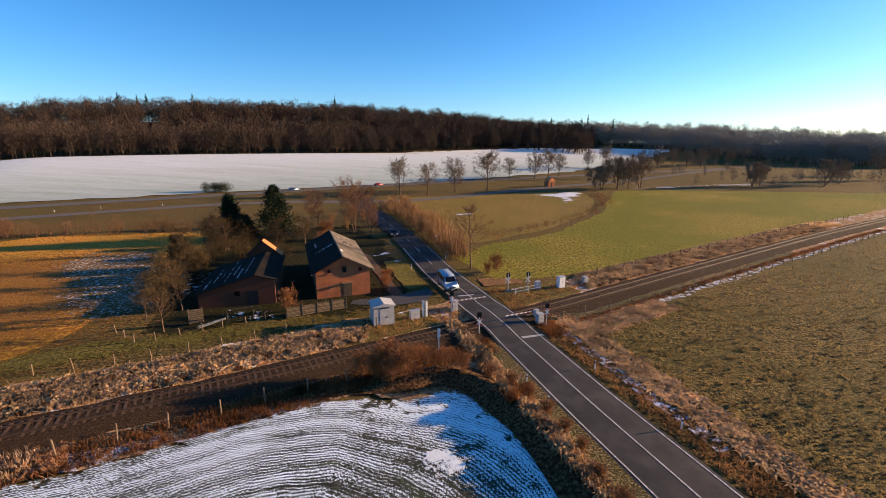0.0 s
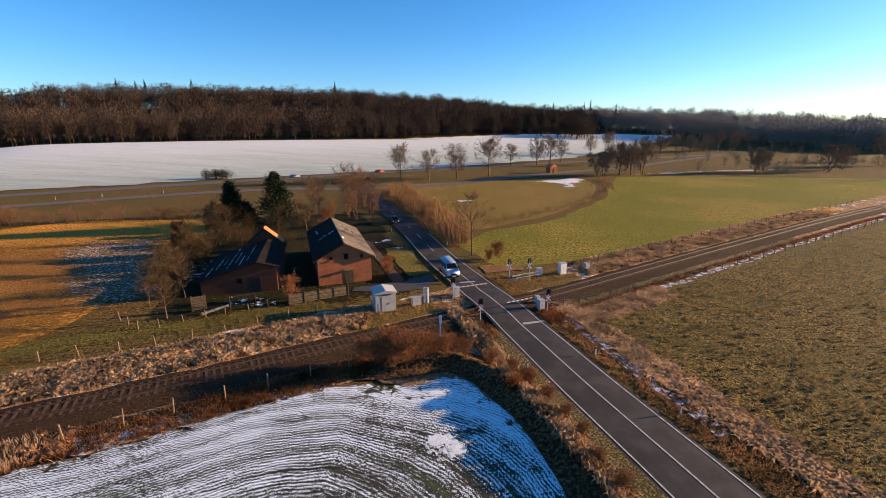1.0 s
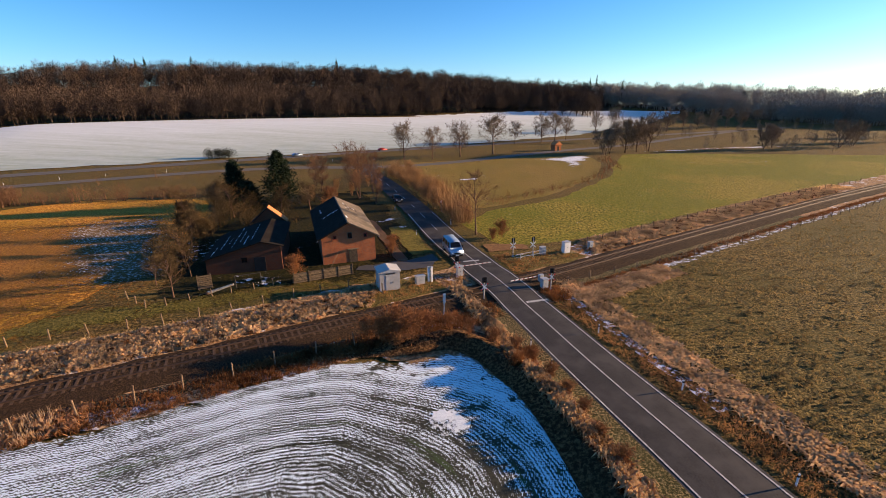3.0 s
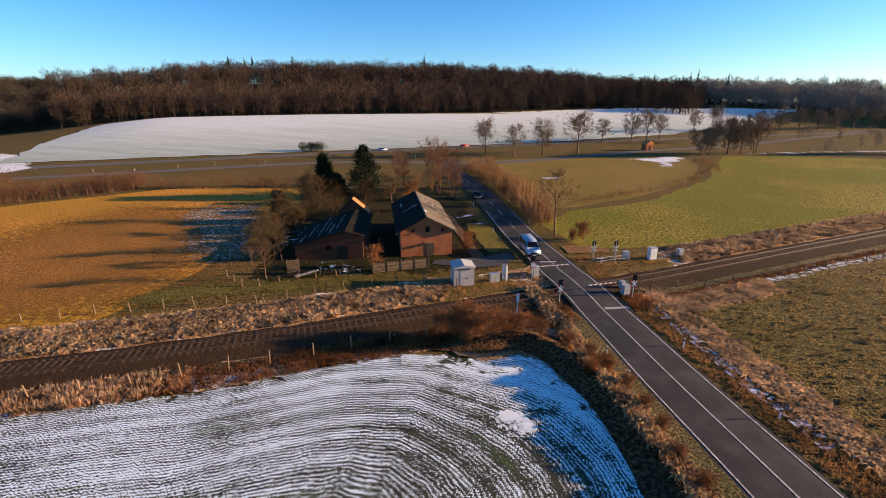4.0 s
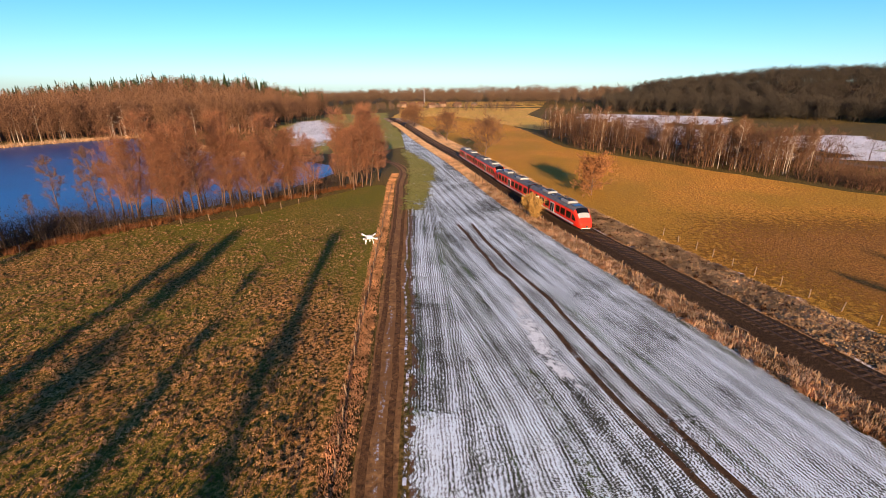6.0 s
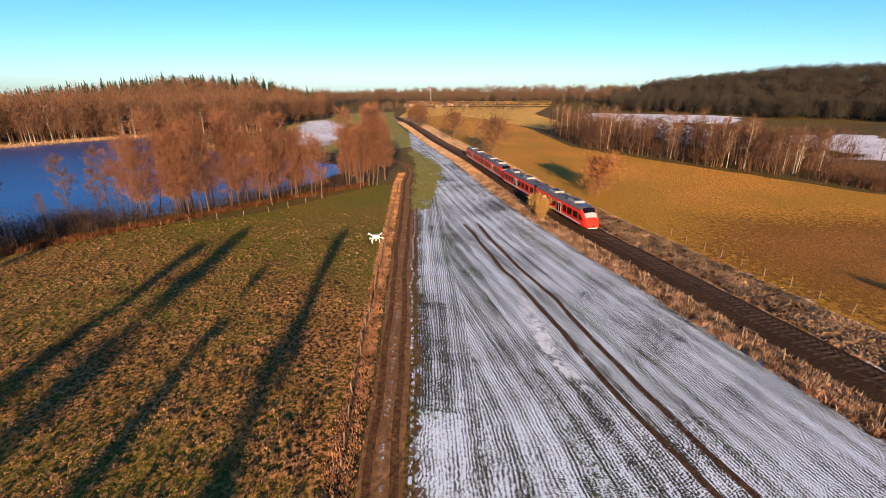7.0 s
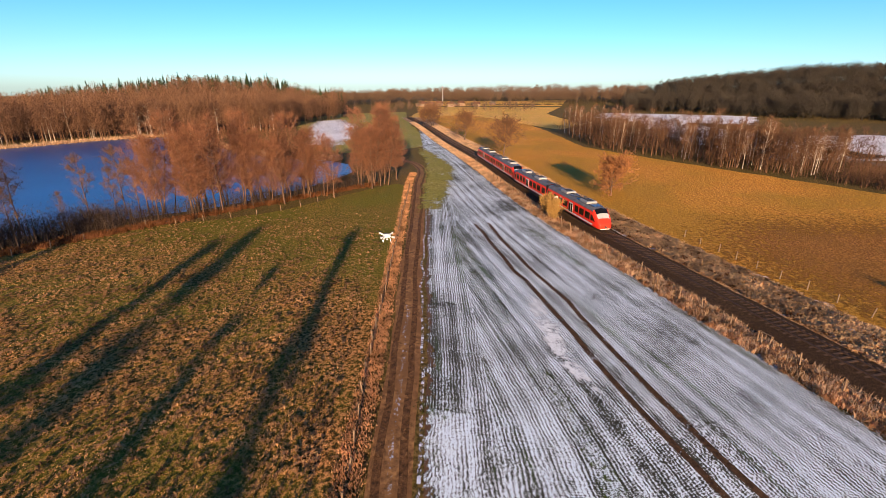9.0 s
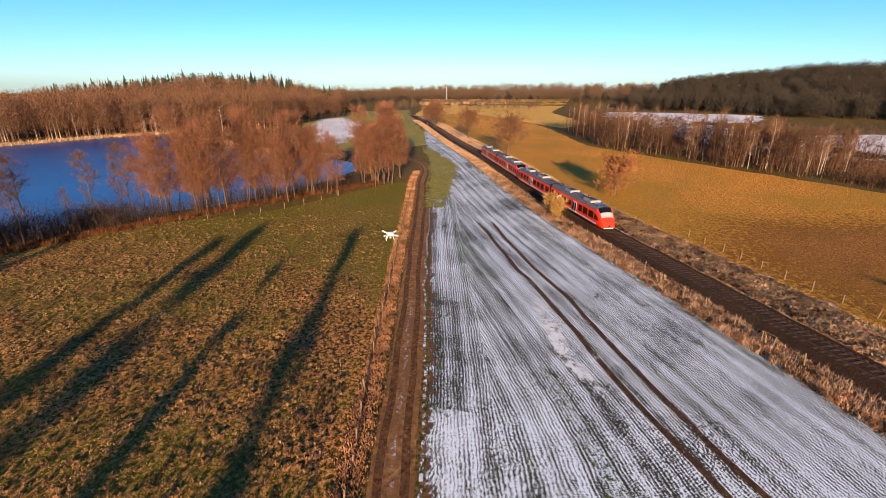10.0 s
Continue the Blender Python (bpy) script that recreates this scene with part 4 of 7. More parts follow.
def loft(profile, stations, sign, close_end=False, grow=0.0):
    bm = bmesh.new()
    rings = []
    for x, w, cap in stations:
        ring = []
        for y, z in profile:
            zz = 0.5 + (z - 0.5) * (cap - 0.5) / 3.05
            ring.append(bm.verts.new((sign * (x + grow * 0.5), (y + grow) * w, zz + grow)))
        for y, z in profile[::-1]:
            if y == 0:
                continue
            zz = 0.5 + (z - 0.5) * (cap - 0.5) / 3.05
            ring.append(bm.verts.new((sign * (x + grow * 0.5), -(y + grow) * w, zz + grow)))
        rings.append(ring)
    n = len(rings[0])
    gap = len(profile) - 1 if profile[-1][0] != 0 else -1
    for a, b in zip(rings, rings[1:]):
        for k in range(n - 1):
            if k != gap:
                bm.faces.new((a[k], a[k + 1], b[k + 1], b[k]))
    if close_end:
        bm.faces.new(rings[-1])
        bm.faces.new(rings[0])
    return bm


def pane_box(x0, x1, z0, z1, y, thick=0.012, rake=0.0):
    """A rounded window pane that stands a little proud of a side wall at y."""
    bm = bmesh.new()
    r, pts = 0.09, []
    for cx, cz, a0 in ((x1 - r, z1 - r, 0), (x0 + r, z1 - r, 90), (x0 + r, z0 + r, 180), (x1 - r, z0 + r, 270)):
        for k in range(3):
            a = radians(a0 + 45 * k)
            px, pz = cx + r * math.cos(a), cz + r * math.sin(a)
            pts.append((px + rake * (pz - z0) / (z1 - z0) * (px - x0) / (x1 - x0), pz))
    s = 1 if y > 0 else -1
    front = [bm.verts.new((px, y + s * thick, pz)) for px, pz in pts]
    back = [bm.verts.new((px, y - s * 0.02, pz)) for px, pz in pts]
    bm.faces.new(front)
    n = len(pts)
    for k in range(n):
        bm.faces.new((front[k], front[(k + 1) % n], back[(k + 1) % n], back[k]))
    return bm


def railcar():
    thing = tagged(new("railcar"), "red two-car diesel railcar with grey roof on rails", "train", "coupled railcars")
    for s in (-1, 1):
        body = part("car_body", loft(SIDE, NOSE, s), M["red"], thing, "red painted car side", True)
        part("floor_pan", one_box(min(s * 0.35, s * 19.6), max(s * 0.35, s * 19.6), -1.2, 1.2, 0.45, 0.6), M["steel_dark"], thing)
        part("roof", loft(ROOF, NOSE[:4], s), M["roof_grey"], thing, "grey ribbed roof", True)
        part("nose_top", loft(ROOF, NOSE[3:7], s), M["red"], thing, "", True)
        part("windscreen", loft(GLASS, NOSE[3:5], s, grow=0.02), M["dark_glass"], thing, "dark upper windscreen", True)
        part("windscreen", loft(GLASS, NOSE[4:6], s, grow=0.02), M["reflection_glass"], thing, "raked windscreen, pale for its reflection", True)
        part("bumper", one_box(min(s * 20.0, s * 20.98), max(s * 20.0, s * 20.98), -0.86, 0.86, 0.42, 0.62, 0.06), M["stripe"], thing, "pale front bumper")
        part("nose_panel", loft(ROOF, NOSE[6:], s), M["red"], thing, "", True)
        end = bmesh.new()
        ring = [end.verts.new((s * 20.95, y * 0.64, 0.5 + (z - 0.5) * 0.75 / 3.05)) for y, z in SIDE + ROOF[1:]]
        ring += [end.verts.new((s * 20.95, -y * 0.64, 0.5 + (z - 0.5) * 0.75 / 3.05)) for y, z in (SIDE + ROOF[1:-1])[::-1]]
        end.faces.new(ring)
        part("nose_face", end, M["red"], thing)
        part("coupler", tube(bmesh.new(), (s * 20.7, 0, 0.85), (s * 21.25, 0, 0.85), 0.16, 0.2, 10), M["steel_dark"], thing)
        part("inner_wall", one_box(min(s * 0.33, s * 0.45), max(s * 0.33, s * 0.45), -1.36, 1.36, 0.5, 3.3, 0.04), M["black"], thing)
        for side in (-1, 1):
            y = side * 1.386
            spans = [(0.8, 2.55), (3.55, 5.3), (5.8, 7.5), (8.0, 9.7), (12.7, 14.0), (14.4, 16.0), (16.5, 18.1)]
            for a, b in spans:
                x0, x1 = sorted((s * a, s * b))
                part("window", pane_box(x0, x1, 1.42, 2.52, y), M["dark_glass"], thing)
            cab = bmesh.new()
            pts = [(18.55, 1.5), (19.85, 1.45), (19.45, 1.95), (19.0, 2.32), (18.55, 2.45)]
            w = {18.55: 1.005, 19.85: 0.955, 19.45: 0.978, 19.0: 0.997}
            cab.faces.new([cab.verts.new((s * px, side * (1.4 * w[px]), pz)) for px, pz in pts])
            part("cab_window", cab, M["dark_glass"], thing)
            x0, x1 = sorted((s * 10.3, s * 11.9))
            door = part("door", one_box(x0, x1, y - 0.03, y + 0.03, 0.72, 2.62, 0.02), M["stripe"], thing, "white-framed double door")
            for k in (0, 1):
                a = x0 + 0.12 + k * (x1 - x0) / 2
                part("pane", pane_box(a, a + (x1 - x0) / 2 - 0.24, 0.95, 2.45, y + side * 0.03), M["dark_glass"], door)
            for a, b in ((0.5, 10.2), (12.0, 19.2)):
                x0, x1 = sorted((s * a, s * b))
                part("stripe", one_box(x0, x1, y - 0.014, y + 0.012, 0.74, 0.98), M["stripe"], thing)
            part("headlight", tube(bmesh.new(), (s * 20.62, side * 0.72, 1.06), (s * 20.9, side * 0.72, 1.04), 0.13, 0.12, 10), M["lamp_glass"], thing)
            x0, x1 = sorted((s * 4.5, s * 9.5))
            part("skirt", one_box(x0, x1, side * 1.18 - 0.05, side * 1.18 + 0.05, 0.3, 0.56, 0.02), M["steel_dark"], thing)
        for a, b in ((5.5, 8.2), (13.2, 16.0)):
            x0, x1 = sorted((s * a, s * b))
            unit = part("roof_unit", one_box(x0, x1, -0.95, 0.95, 3.4, 3.84, 0.08), M["roof_white"], thing, "pale roof air-conditioning unit")
            for k in range(5):
                cx = x0 + 0.35 + k * (x1 - x0 - 0.7) / 5
                part("grille", one_box(cx, cx + (x1 - x0 - 0.7) / 5 - 0.12, -0.6, 0.6, 3.82, 3.855), M["black"], unit)
        for a in (1.4, 2.4, 8.6, 9.6, 10.8, 11.8):
            part("roof_hatch", one_box(s * a - 0.3, s * a + 0.3, -0.45, 0.45, 3.5, 3.6, 0.02), M["steel_dark"], thing)
        for a, b in ((8.4, 10.0), (16.3, 18.2), (12.0, 13.0)):
            x0, x1 = sorted((s * a, s * b))
            part("roof_panel", one_box(x0, x1, -0.8, 0.8, 3.45, 3.575, 0.03), M["panel_sky_tint"], thing, "dark roof panel tinted blue for reflected sky")
        part("exhaust", tube(bmesh.new(), (s * 12.5, 0.4, 3.45), (s * 12.5, 0.4, 3.95), 0.14, 0.14, 10), M["steel_dark"], thing)
        for c in (16.4, 0.0 if s > 0 else None):
            if c is None:
                continue
            bog = part("bogie", one_box(s * c - 1.5, s * c + 1.5, -1.05, 1.05, 0.3, 0.55, 0.05), M["steel_dark"], thing)
            for dx in (-0.95, 0.95):
                for sy in (-0.75, 0.75):
                    part("wheel", tube(bmesh.new(), (s * c + dx, sy - 0.06, 0.38), (s * c + dx, sy + 0.06, 0.38), 0.38, 0.38, 20), M["rail"], bog)
    gang = bmesh.new()
    for k in range(7):
        x = -0.33 + k * 0.11
        w = 1.2 if k % 2 else 1.3
        box(gang, x - 0.05, x + 0.05, -w, w, 0.65, 3.3 if k % 2 else 3.4)
    part("gangway", gang, M["black"], thing, "black corrugated gangway bellows")
    return thing


RAIL_S = np.r_[0, np.cumsum(np.hypot(*np.diff(RAIL, axis=0).T))]


def on_rail(s):
    return np.array([np.interp(s, RAIL_S, RAIL[:, 0]), np.interp(s, RAIL_S, RAIL[:, 1])])


def rail_pose(s, z):
    a, b, c = on_rail(s - 15), on_rail(s + 15), on_rail(s)
    d = a - b
    m = (a + b) / 2 * 0.4 + c * 0.6
    return pose(m[0], m[1], z, 0, 0, math.degrees(math.atan2(d[1], d[0])))


s_nose = float(np.interp(73.3, -RAIL[:, 0], RAIL_S)) + 84.2
unit = railcar()
unit.matrix_basis = rail_pose(s_nose - 20.9, 0.50)
copy_thing(unit, rail_pose(s_nose - 20.9 - 42.4, 0.50))


# ---- trees ----
def sticks_mesh(segs, sides=3):
    """Tapered sticks as arrays: p, q, radius at p, radius at q."""
    p, q = np.array([s[0] for s in segs], float), np.array([s[1] for s in segs], float)
    r0, r1 = np.array([s[2] for s in segs]), np.array([s[3] for s in segs])
    d = q - p
    d /= np.maximum(np.linalg.norm(d, axis=1), 1e-6)[:, None]
    ref = np.where(np.abs(d[:, 2:3]) > 0.9, np.array([[1.0, 0, 0]]), np.array([[0, 0, 1.0]]))
    a = np.cross(d, ref)
    a /= np.linalg.norm(a, axis=1)[:, None]
    b = np.cross(d, a)
    n = len(segs)
    v = np.zeros((n, 2 * sides, 3))
    for k in range(sides):
        t = 2 * math.pi * k / sides
        o = a * math.cos(t) + b * math.sin(t)
        v[:, k] = p + o * r0[:, None]
        v[:, sides + k] = q + o * r1[:, None]
    base = (np.arange(n) * 2 * sides)[:, None]
    f = np.vstack([np.hstack([base + k, base + (k + 1) % sides, base + sides + (k + 1) % sides, base + sides + k]) for k in range(sides)])
    return v.reshape(-1, 3), f


def twigs_mesh(segs, seed=1):
    """Twigs as slivers that run to a point, each turned its own way."""
    rng = np.random.default_rng(seed)
    p, q, r = segs[:, 0:3], segs[:, 3:6], segs[:, 6:7]
    d = q - p
    a = np.cross(d, rng.normal(0, 1, d.shape))
    a /= np.maximum(np.linalg.norm(a, axis=1), 1e-6)[:, None]
    v = np.stack([p - a * r, p + a * r, q], axis=1)
    return v.reshape(-1, 3), np.arange(len(p) * 3).reshape(-1, 3)


def grow(seed, height, base, spread, limbs, subs, twigs, r=0.18, tilt=1.0, up=0.55, stems=1, top=0.5, twig_len=1.0, twig_r=0.022, gnarl=0.12, round_top=False, fine=2, droop=0.12):
    """A bare tree: thick sticks for trunk and limbs, and a crown of twigs that fork twice more."""
    rng = np.random.default_rng(seed)
    thick, mid = [], []
    for st in range(stems):
        lean = rng.normal(0, 0.05 + 0.12 * (stems > 1), 2) * tilt
        h = height * rng.uniform(0.85, 1.0)
        pts, rad = [], []
        for k in range(8):
            f = k / 7
            w = rng.normal(0, gnarl * f, 2)
            off = rng.normal(0, 0.25, 2) * (stems > 1) if k == 0 else off
            pts.append(np.array([off[0] + lean[0] * h * f + w[0], off[1] + lean[1] * h * f + w[1], h * f * 0.93]))
            rad.append(r * (1 - 0.88 * f) / (1 + 0.35 * (stems > 1)))
        for k in range(7):
            thick.append((pts[k] - (0, 0, 0.15 if k == 0 else 0), pts[k + 1], rad[k] * (1.35 if k == 0 else 1), rad[k + 1]))
        for _ in range(limbs):
            f = base + (1 - base) * rng.uniform(0, 1) ** 0.9
            g = f * 7
            i = min(int(g), 6)
            p = pts[i] + (pts[i + 1] - pts[i]) * (g - i)
            ang = rng.uniform(0, 2 * math.pi)
            gg = (f - base) / (1 - base)
            prof = math.sqrt(max(0.06, 1 - ((gg - 0.3) / 0.74) ** 2)) if round_top else 1 - gg ** 1.6 * (1 - top)
            ln = spread * prof * rng.uniform(0.55, 1.15)
            d = np.array([math.cos(ang), math.sin(ang), up * rng.uniform(0.5, 1.5)])
            d /= np.linalg.norm(d)
            rr = min(max(0.03, rad[i] * 0.45), 0.012 * ln + 0.02)
            chain = [p]
            for k in range(3):
                d = d + rng.normal(0, 0.2, 3) + (0, 0, droop)
                d /= np.linalg.norm(d)
                chain.append(chain[-1] + d * ln / 3)
            for k in range(3):
                thick.append((chain[k], chain[k + 1], rr * (1 - k * 0.28), rr * (1 - (k + 1) * 0.28)))
            for _s in range(subs):
                g2 = rng.uniform(0.2, 1.0) * 3
                k = min(int(g2), 2)
                q = chain[k] + (chain[k + 1] - chain[k]) * (g2 - k)
                d2 = d + rng.normal(0, 0.65, 3) + (0, 0, 0.12)
                d2 /= np.linalg.norm(d2)
                e = q + d2 * ln * rng.uniform(0.25, 0.5)
                mid.append((*q, *e, rr * 0.4))
    mid = np.array(mid)

    def fork(parents, n, length, radius, wild):
        par = np.repeat(parents, n, axis=0)
        t = rng.uniform(0.15, 1.0, (len(par), 1))
        o = par[:, 0:3] + (par[:, 3:6] - par[:, 0:3]) * t
        way = par[:, 3:6] - par[:, 0:3]
        way /= np.maximum(np.linalg.norm(way, axis=1), 1e-6)[:, None]
        way = way + rng.normal(0, wild, way.shape) + (0, 0, 0.18)
        way /= np.linalg.norm(way, axis=1)[:, None]
        e = o + way * length * rng.uniform(0.5, 1.25, (len(par), 1))
        return np.c_[o, e, np.full(len(par), radius)]

    second = fork(mid, twigs, twig_len, twig_r, 0.65)
    parts = [mid, second]
    if fine:
        parts.append(fork(second, fine, twig_len * 0.6, twig_r * 0.7, 0.7))
    return thick, np.vstack(parts)


def tree_thing(name, seed, bark, twig, label, category="tree", group="", **k):
    thing = tagged(new(name), label, category, group)
    thick, thin = grow(seed, **k)
    v, f = sticks_mesh(thick, 5)
    link_mesh("trunk", v, f, bark, thing, smooth=True)
    v, f = twigs_mesh(thin, seed)
    link_mesh("crown", v, f, twig, thing)
    return thing


planted = set()


def plant(kinds, spots, rng, lo=0.85, hi=1.15):
    """Sets the first tree of each kind at a spot, and copies of them at the others."""
    used = set()
    for i, (x, y, *h) in enumerate(spots):
        k = kinds[i % len(kinds)]
        s = h[0] if h else rng.uniform(lo, hi)
        m = pose(x, y, lz(x, y) + float(mound(x, y)[0]) * 0.9, 0, 0, rng.uniform(0, 360)) @ Matrix.Diagonal((s * rng.uniform(0.9, 1.1), s * rng.uniform(0.9, 1.1), s, 1))
        if k.name in used or k.name in planted:
            copy_thing(k, m)
        else:
            used.add(k.name)
            planted.add(k.name)
            k.matrix_basis = m


rng = np.random.default_rng(5)
ALDER = dict(height=20.5, base=0.2, spread=4.6, limbs=60, subs=5, twigs=5, r=0.17, up=0.5, round_top=True, twig_len=1.1, twig_r=0.025, gnarl=0.3, fine=3)
alders = [tree_thing("alder_tree", 10 + i, M["bark"], M["twig_alder"], "tall bare brown alder on the lake shore", group="alders by the lake", **ALDER) for i in range(4)]
spots = []
# row along the shore, and the round clump by the track
for k in range(56):
    f = 0.22 + 0.78 * k / 55
    x = -62 - 31 * f + rng.normal(0, 1.2)
    y = -69 + 28.5 * f + rng.normal(0, 1.5) - rng.uniform(0, 10)
    spots.append((x, y, float(np.interp(f, [0, 0.3, 0.5, 0.8, 1], [0.72, 0.92, 1.0, 0.88, 0.75])) * rng.uniform(0.85, 1.1)))
for k in range(30):
    a, d = rng.uniform(0, 6.28), 7 * math.sqrt(rng.uniform(0, 1))
    spots.append((-108 + d * 1.3 * math.cos(a), -38.5 + d * 0.75 * math.sin(a), rng.uniform(0.82, 1.02)))
plant(alders, spots, rng)
sapling = tree_thing("waterside_tree", 31, M["bark"], M["twig_shore"], "slim bare tree at the water's edge", group="waterside trees", height=10.5, base=0.2, spread=2.3, limbs=34, subs=5, twigs=6, r=0.12, up=0.55, round_top=True, twig_len=0.6, twig_r=0.018, gnarl=0.08, tilt=0.5, fine=3)
plant([sapling], [(-66, -79, 1.15), (-69.3, -74.4, 1.1), (-70.6, -72.6, 0.9), (-68.6, -75.6, 0.8), (-57, -83, 1.05), (-55, -82, 0.85), (-62, -80, 0.5), (-48, -79, 1.1)], rng)

birches = [tree_thing("birch_tree", 50 + i, M["bark_birch"], M["twig"], "slender birch with a pale trunk", group="birch belt", height=16.5, base=0.3, spread=2.8, limbs=28, subs=4, twigs=4, r=0.14, up=1.1, round_top=True, twig_len=1.2, twig_r=0.024) for i in range(3)]
spots = []
edge = np.array([(-250, 12), (-188, 24), (-153, 50), (-129, 70), (-114, 83), (-100, 100)])
for k in range(130):
    f = rng.uniform(0, 1) ** 0.8 * 2.85
    i = int(f)
    p = edge[i] + (edge[i + 1] - edge[i]) * (f - i)
    off = rng.uniform(2, 26)
    spots.append((p[0] - 0.55 * off, p[1] + 0.84 * off, rng.uniform(0.75, 1.1)))
plant(birches, spots[::2], rng)
browns = [tree_thing("belt_tree", 60 + i, M["bark"], M["twig_belt"], "brown bare tree among the birches", group="birch belt trees", height=14.5, base=0.2, spread=3.6, limbs=30, subs=5, twigs=4, r=0.16, up=0.9, round_top=True, twig_len=1.2, twig_r=0.026) for i in range(3)]
plant(browns, spots[1::2] + [(-186.5, 113, 0.85), (-194, 110, 0.8), (-172, 100, 0.7)], rng, 0.7, 1.05)

LIME = dict(height=12.5, base=0.2, spread=5.4, limbs=46, subs=6, twigs=5, r=0.26, up=0.7, round_top=True, twig_len=1.1, twig_r=0.045, droop=0.06, gnarl=0.06)
limes = [tree_thing("lime_tree", 70 + i, M["bark"], M["twig_grey"], "round-crowned bare roadside lime", group="roadside lime row", **LIME) for i in range(3)]
plant(limes, [(-17.5, 184.8, 1.2), (-6.2, 186, 1.0), (5.4, 195, 1.2), (20.2, 205, 1.15), (37, 254, 0.95), (53, 262, 1.05), (62, 268, 1.1), (71, 279, 1.05), (109, 344, 0.9), (118, 330, 1.2),
              (150, 345, 1.1), (165, 352, 1.1), (182, 362, 1.0), (198, 372, 1.05), (214, 380, 1.0), (232, 392, 1.1), (95, 262, 0.9), (250, 400, 1.1), (270, 412, 1.0), (290, 424, 1.1)], rng)
dark = [tree_thing("meadow_tree", 80 + i, M["bark"], M["twig_grey"], "bushy bare tree by the ditch", group="ditch trees", height=12, base=0.1, spread=4.4, limbs=30, subs=6, twigs=6, r=0.2, up=0.7, round_top=True, stems=2, twig_r=0.05, fine=3) for i in range(2)]
plant(dark, [(72, 205, 1.0), (80, 208, 1.25), (86, 210, 1.1), (93, 214, 1.05), (68, 200, 0.8), (150, 220, 0.8), (158, 226, 0.9), (190, 225, 0.9), (205, 235, 0.9), (260, 260, 1.3), (280, 290, 1.3)], rng)
ash = [tree_thing("ash_tree", 90 + i, M["bark"], M["twig"], "tall bare tree beside the farm lane", group="farm lane trees", height=14, base=0.18, spread=3.8, limbs=26, subs=6, twigs=5, r=0.2, up=0.9, round_top=True, stems=2, twig_r=0.024) for i in range(2)]
plant(ash, [(-21.5, 109, 1.0), (-19.5, 116, 0.8), (-24, 121, 0.85), (-27, 133, 0.75), (-33, 118, 0.7), (-16.8, 103, 0.75), (-37, 126, 0.65)], rng)
road_tree = tree_thing("roadside_tree", 97, M["bark"], M["twig"], "single bare tree at the meadow corner", height=9.6, base=0.3, spread=3.4, limbs=24, subs=6, twigs=4, r=0.14, up=0.55, round_top=True, twig_len=0.8, twig_r=0.018)
plant([road_tree], [(5.0, 77.2, 1.22)], rng)
field_tree = tree_thing("oak_tree", 98, M["bark"], M["twig"], "bare spreading tree on the railway bank", group="bank trees", height=12, base=0.15, spread=6.0, limbs=60, subs=7, twigs=6, r=0.24, up=0.55, round_top=True, twig_r=0.04, droop=0.05, fine=3)
plant([field_tree], [(-154, -9.5, 1.15), (-203, -30, 0.95), (-275, -60, 1.0), (-262, -58, 0.9), (-268, -64, 0.8)], rng)
rust = tree_thing("beech_bush", 99, M["bark"], M["twig_rust"], "rusty leaf-holding young beech on the bank", group="rusty bank trees", height=7.8, base=0.05, spread=4.2, limbs=44, subs=7, twigs=7, r=0.14, up=0.4, round_top=True, twig_len=0.6, twig_r=0.055, fine=3, droop=0.06)
plant([rust], [(-102.5, 17.5, 1.15), (-107, 18, 0.7)], rng)
fruit = tree_thing("fruit_tree", 101, M["bark"], M["twig_garden"], "low bare fruit tree in the garden", group="garden fruit trees", height=5.6, base=0.18, spread=3.0, limbs=26, subs=6, twigs=5, r=0.12, up=0.55, round_top=True, twig_len=0.7, twig_r=0.016)
plant([fruit], [(-33.5, 50.2, 1.0), (-38, 61, 1.1), (-47, 79, 1.35), (-42, 70, 1.0), (-36, 95, 1.0), (-30, 96, 1.1), (-44, 90, 1.2), (-38, 54, 0.7), (-35, 57, 0.8), (-52, 98, 1.0)], rng)
bush = [tree_thing("garden_bush", 121 + i, M["bark"], M["twig_garden"], "dense olive-brown garden bush", category="bush", group="garden bushes", height=5.4, base=0.04, spread=2.9, limbs=46, subs=7, twigs=7, r=0.08, up=0.5, round_top=True, stems=3, twig_len=0.6, twig_r=0.045, fine=3) for i in range(2)]
plant(bush, [(-46, 77, 0.72), (-41.6, 73.5, 0.66), (-40.4, 64.6, 0.6), (-50.5, 84.5, 0.7), (-55.5, 92, 0.68), (-38, 57.6, 0.5), (-33, 81, 0.6)], rng, 0.95, 1.08)
shrub = tree_thing("shrub", 103, M["twig_rust"], M["twig_rust"], "rusty bare shrub in rough grass", category="shrub", group="rough shrubs", height=2.6, base=0.05, spread=1.4, limbs=16, subs=4, twigs=4, r=0.03, up=1.0, top=0.7, stems=4, twig_len=0.5, twig_r=0.014)
plant([shrub], [(-20.6, 56.6, 1.0), (-8.9, 68.4, 0.8), (-8.6, 66, 0.7), (9.5, 75.5, 1.0), (7.8, 74, 0.7), (-8, 39.5, 0.9), (-5, 39, 1.15), (-3.5, 38.3, 1.1), (-4.6, 37.6, 0.8), (-2.2, 39.4, 0.9), (2, 39.5, 0.6), (-6.4, 38.4, 0.9), (4.5, 38.5, 0.6), (6.3, 37, 0.6), (7.6, 35.2, 0.55), (8.6, 33.0, 0.55), (9.4, 30.6, 0.5), (10.0, 28.2, 0.5), (10.6, 25.8, 0.45), (11.2, 23.4, 0.5), (0, 40, 0.7), (-24, 90, 1.3), (-27, 100, 1.5)], rng)
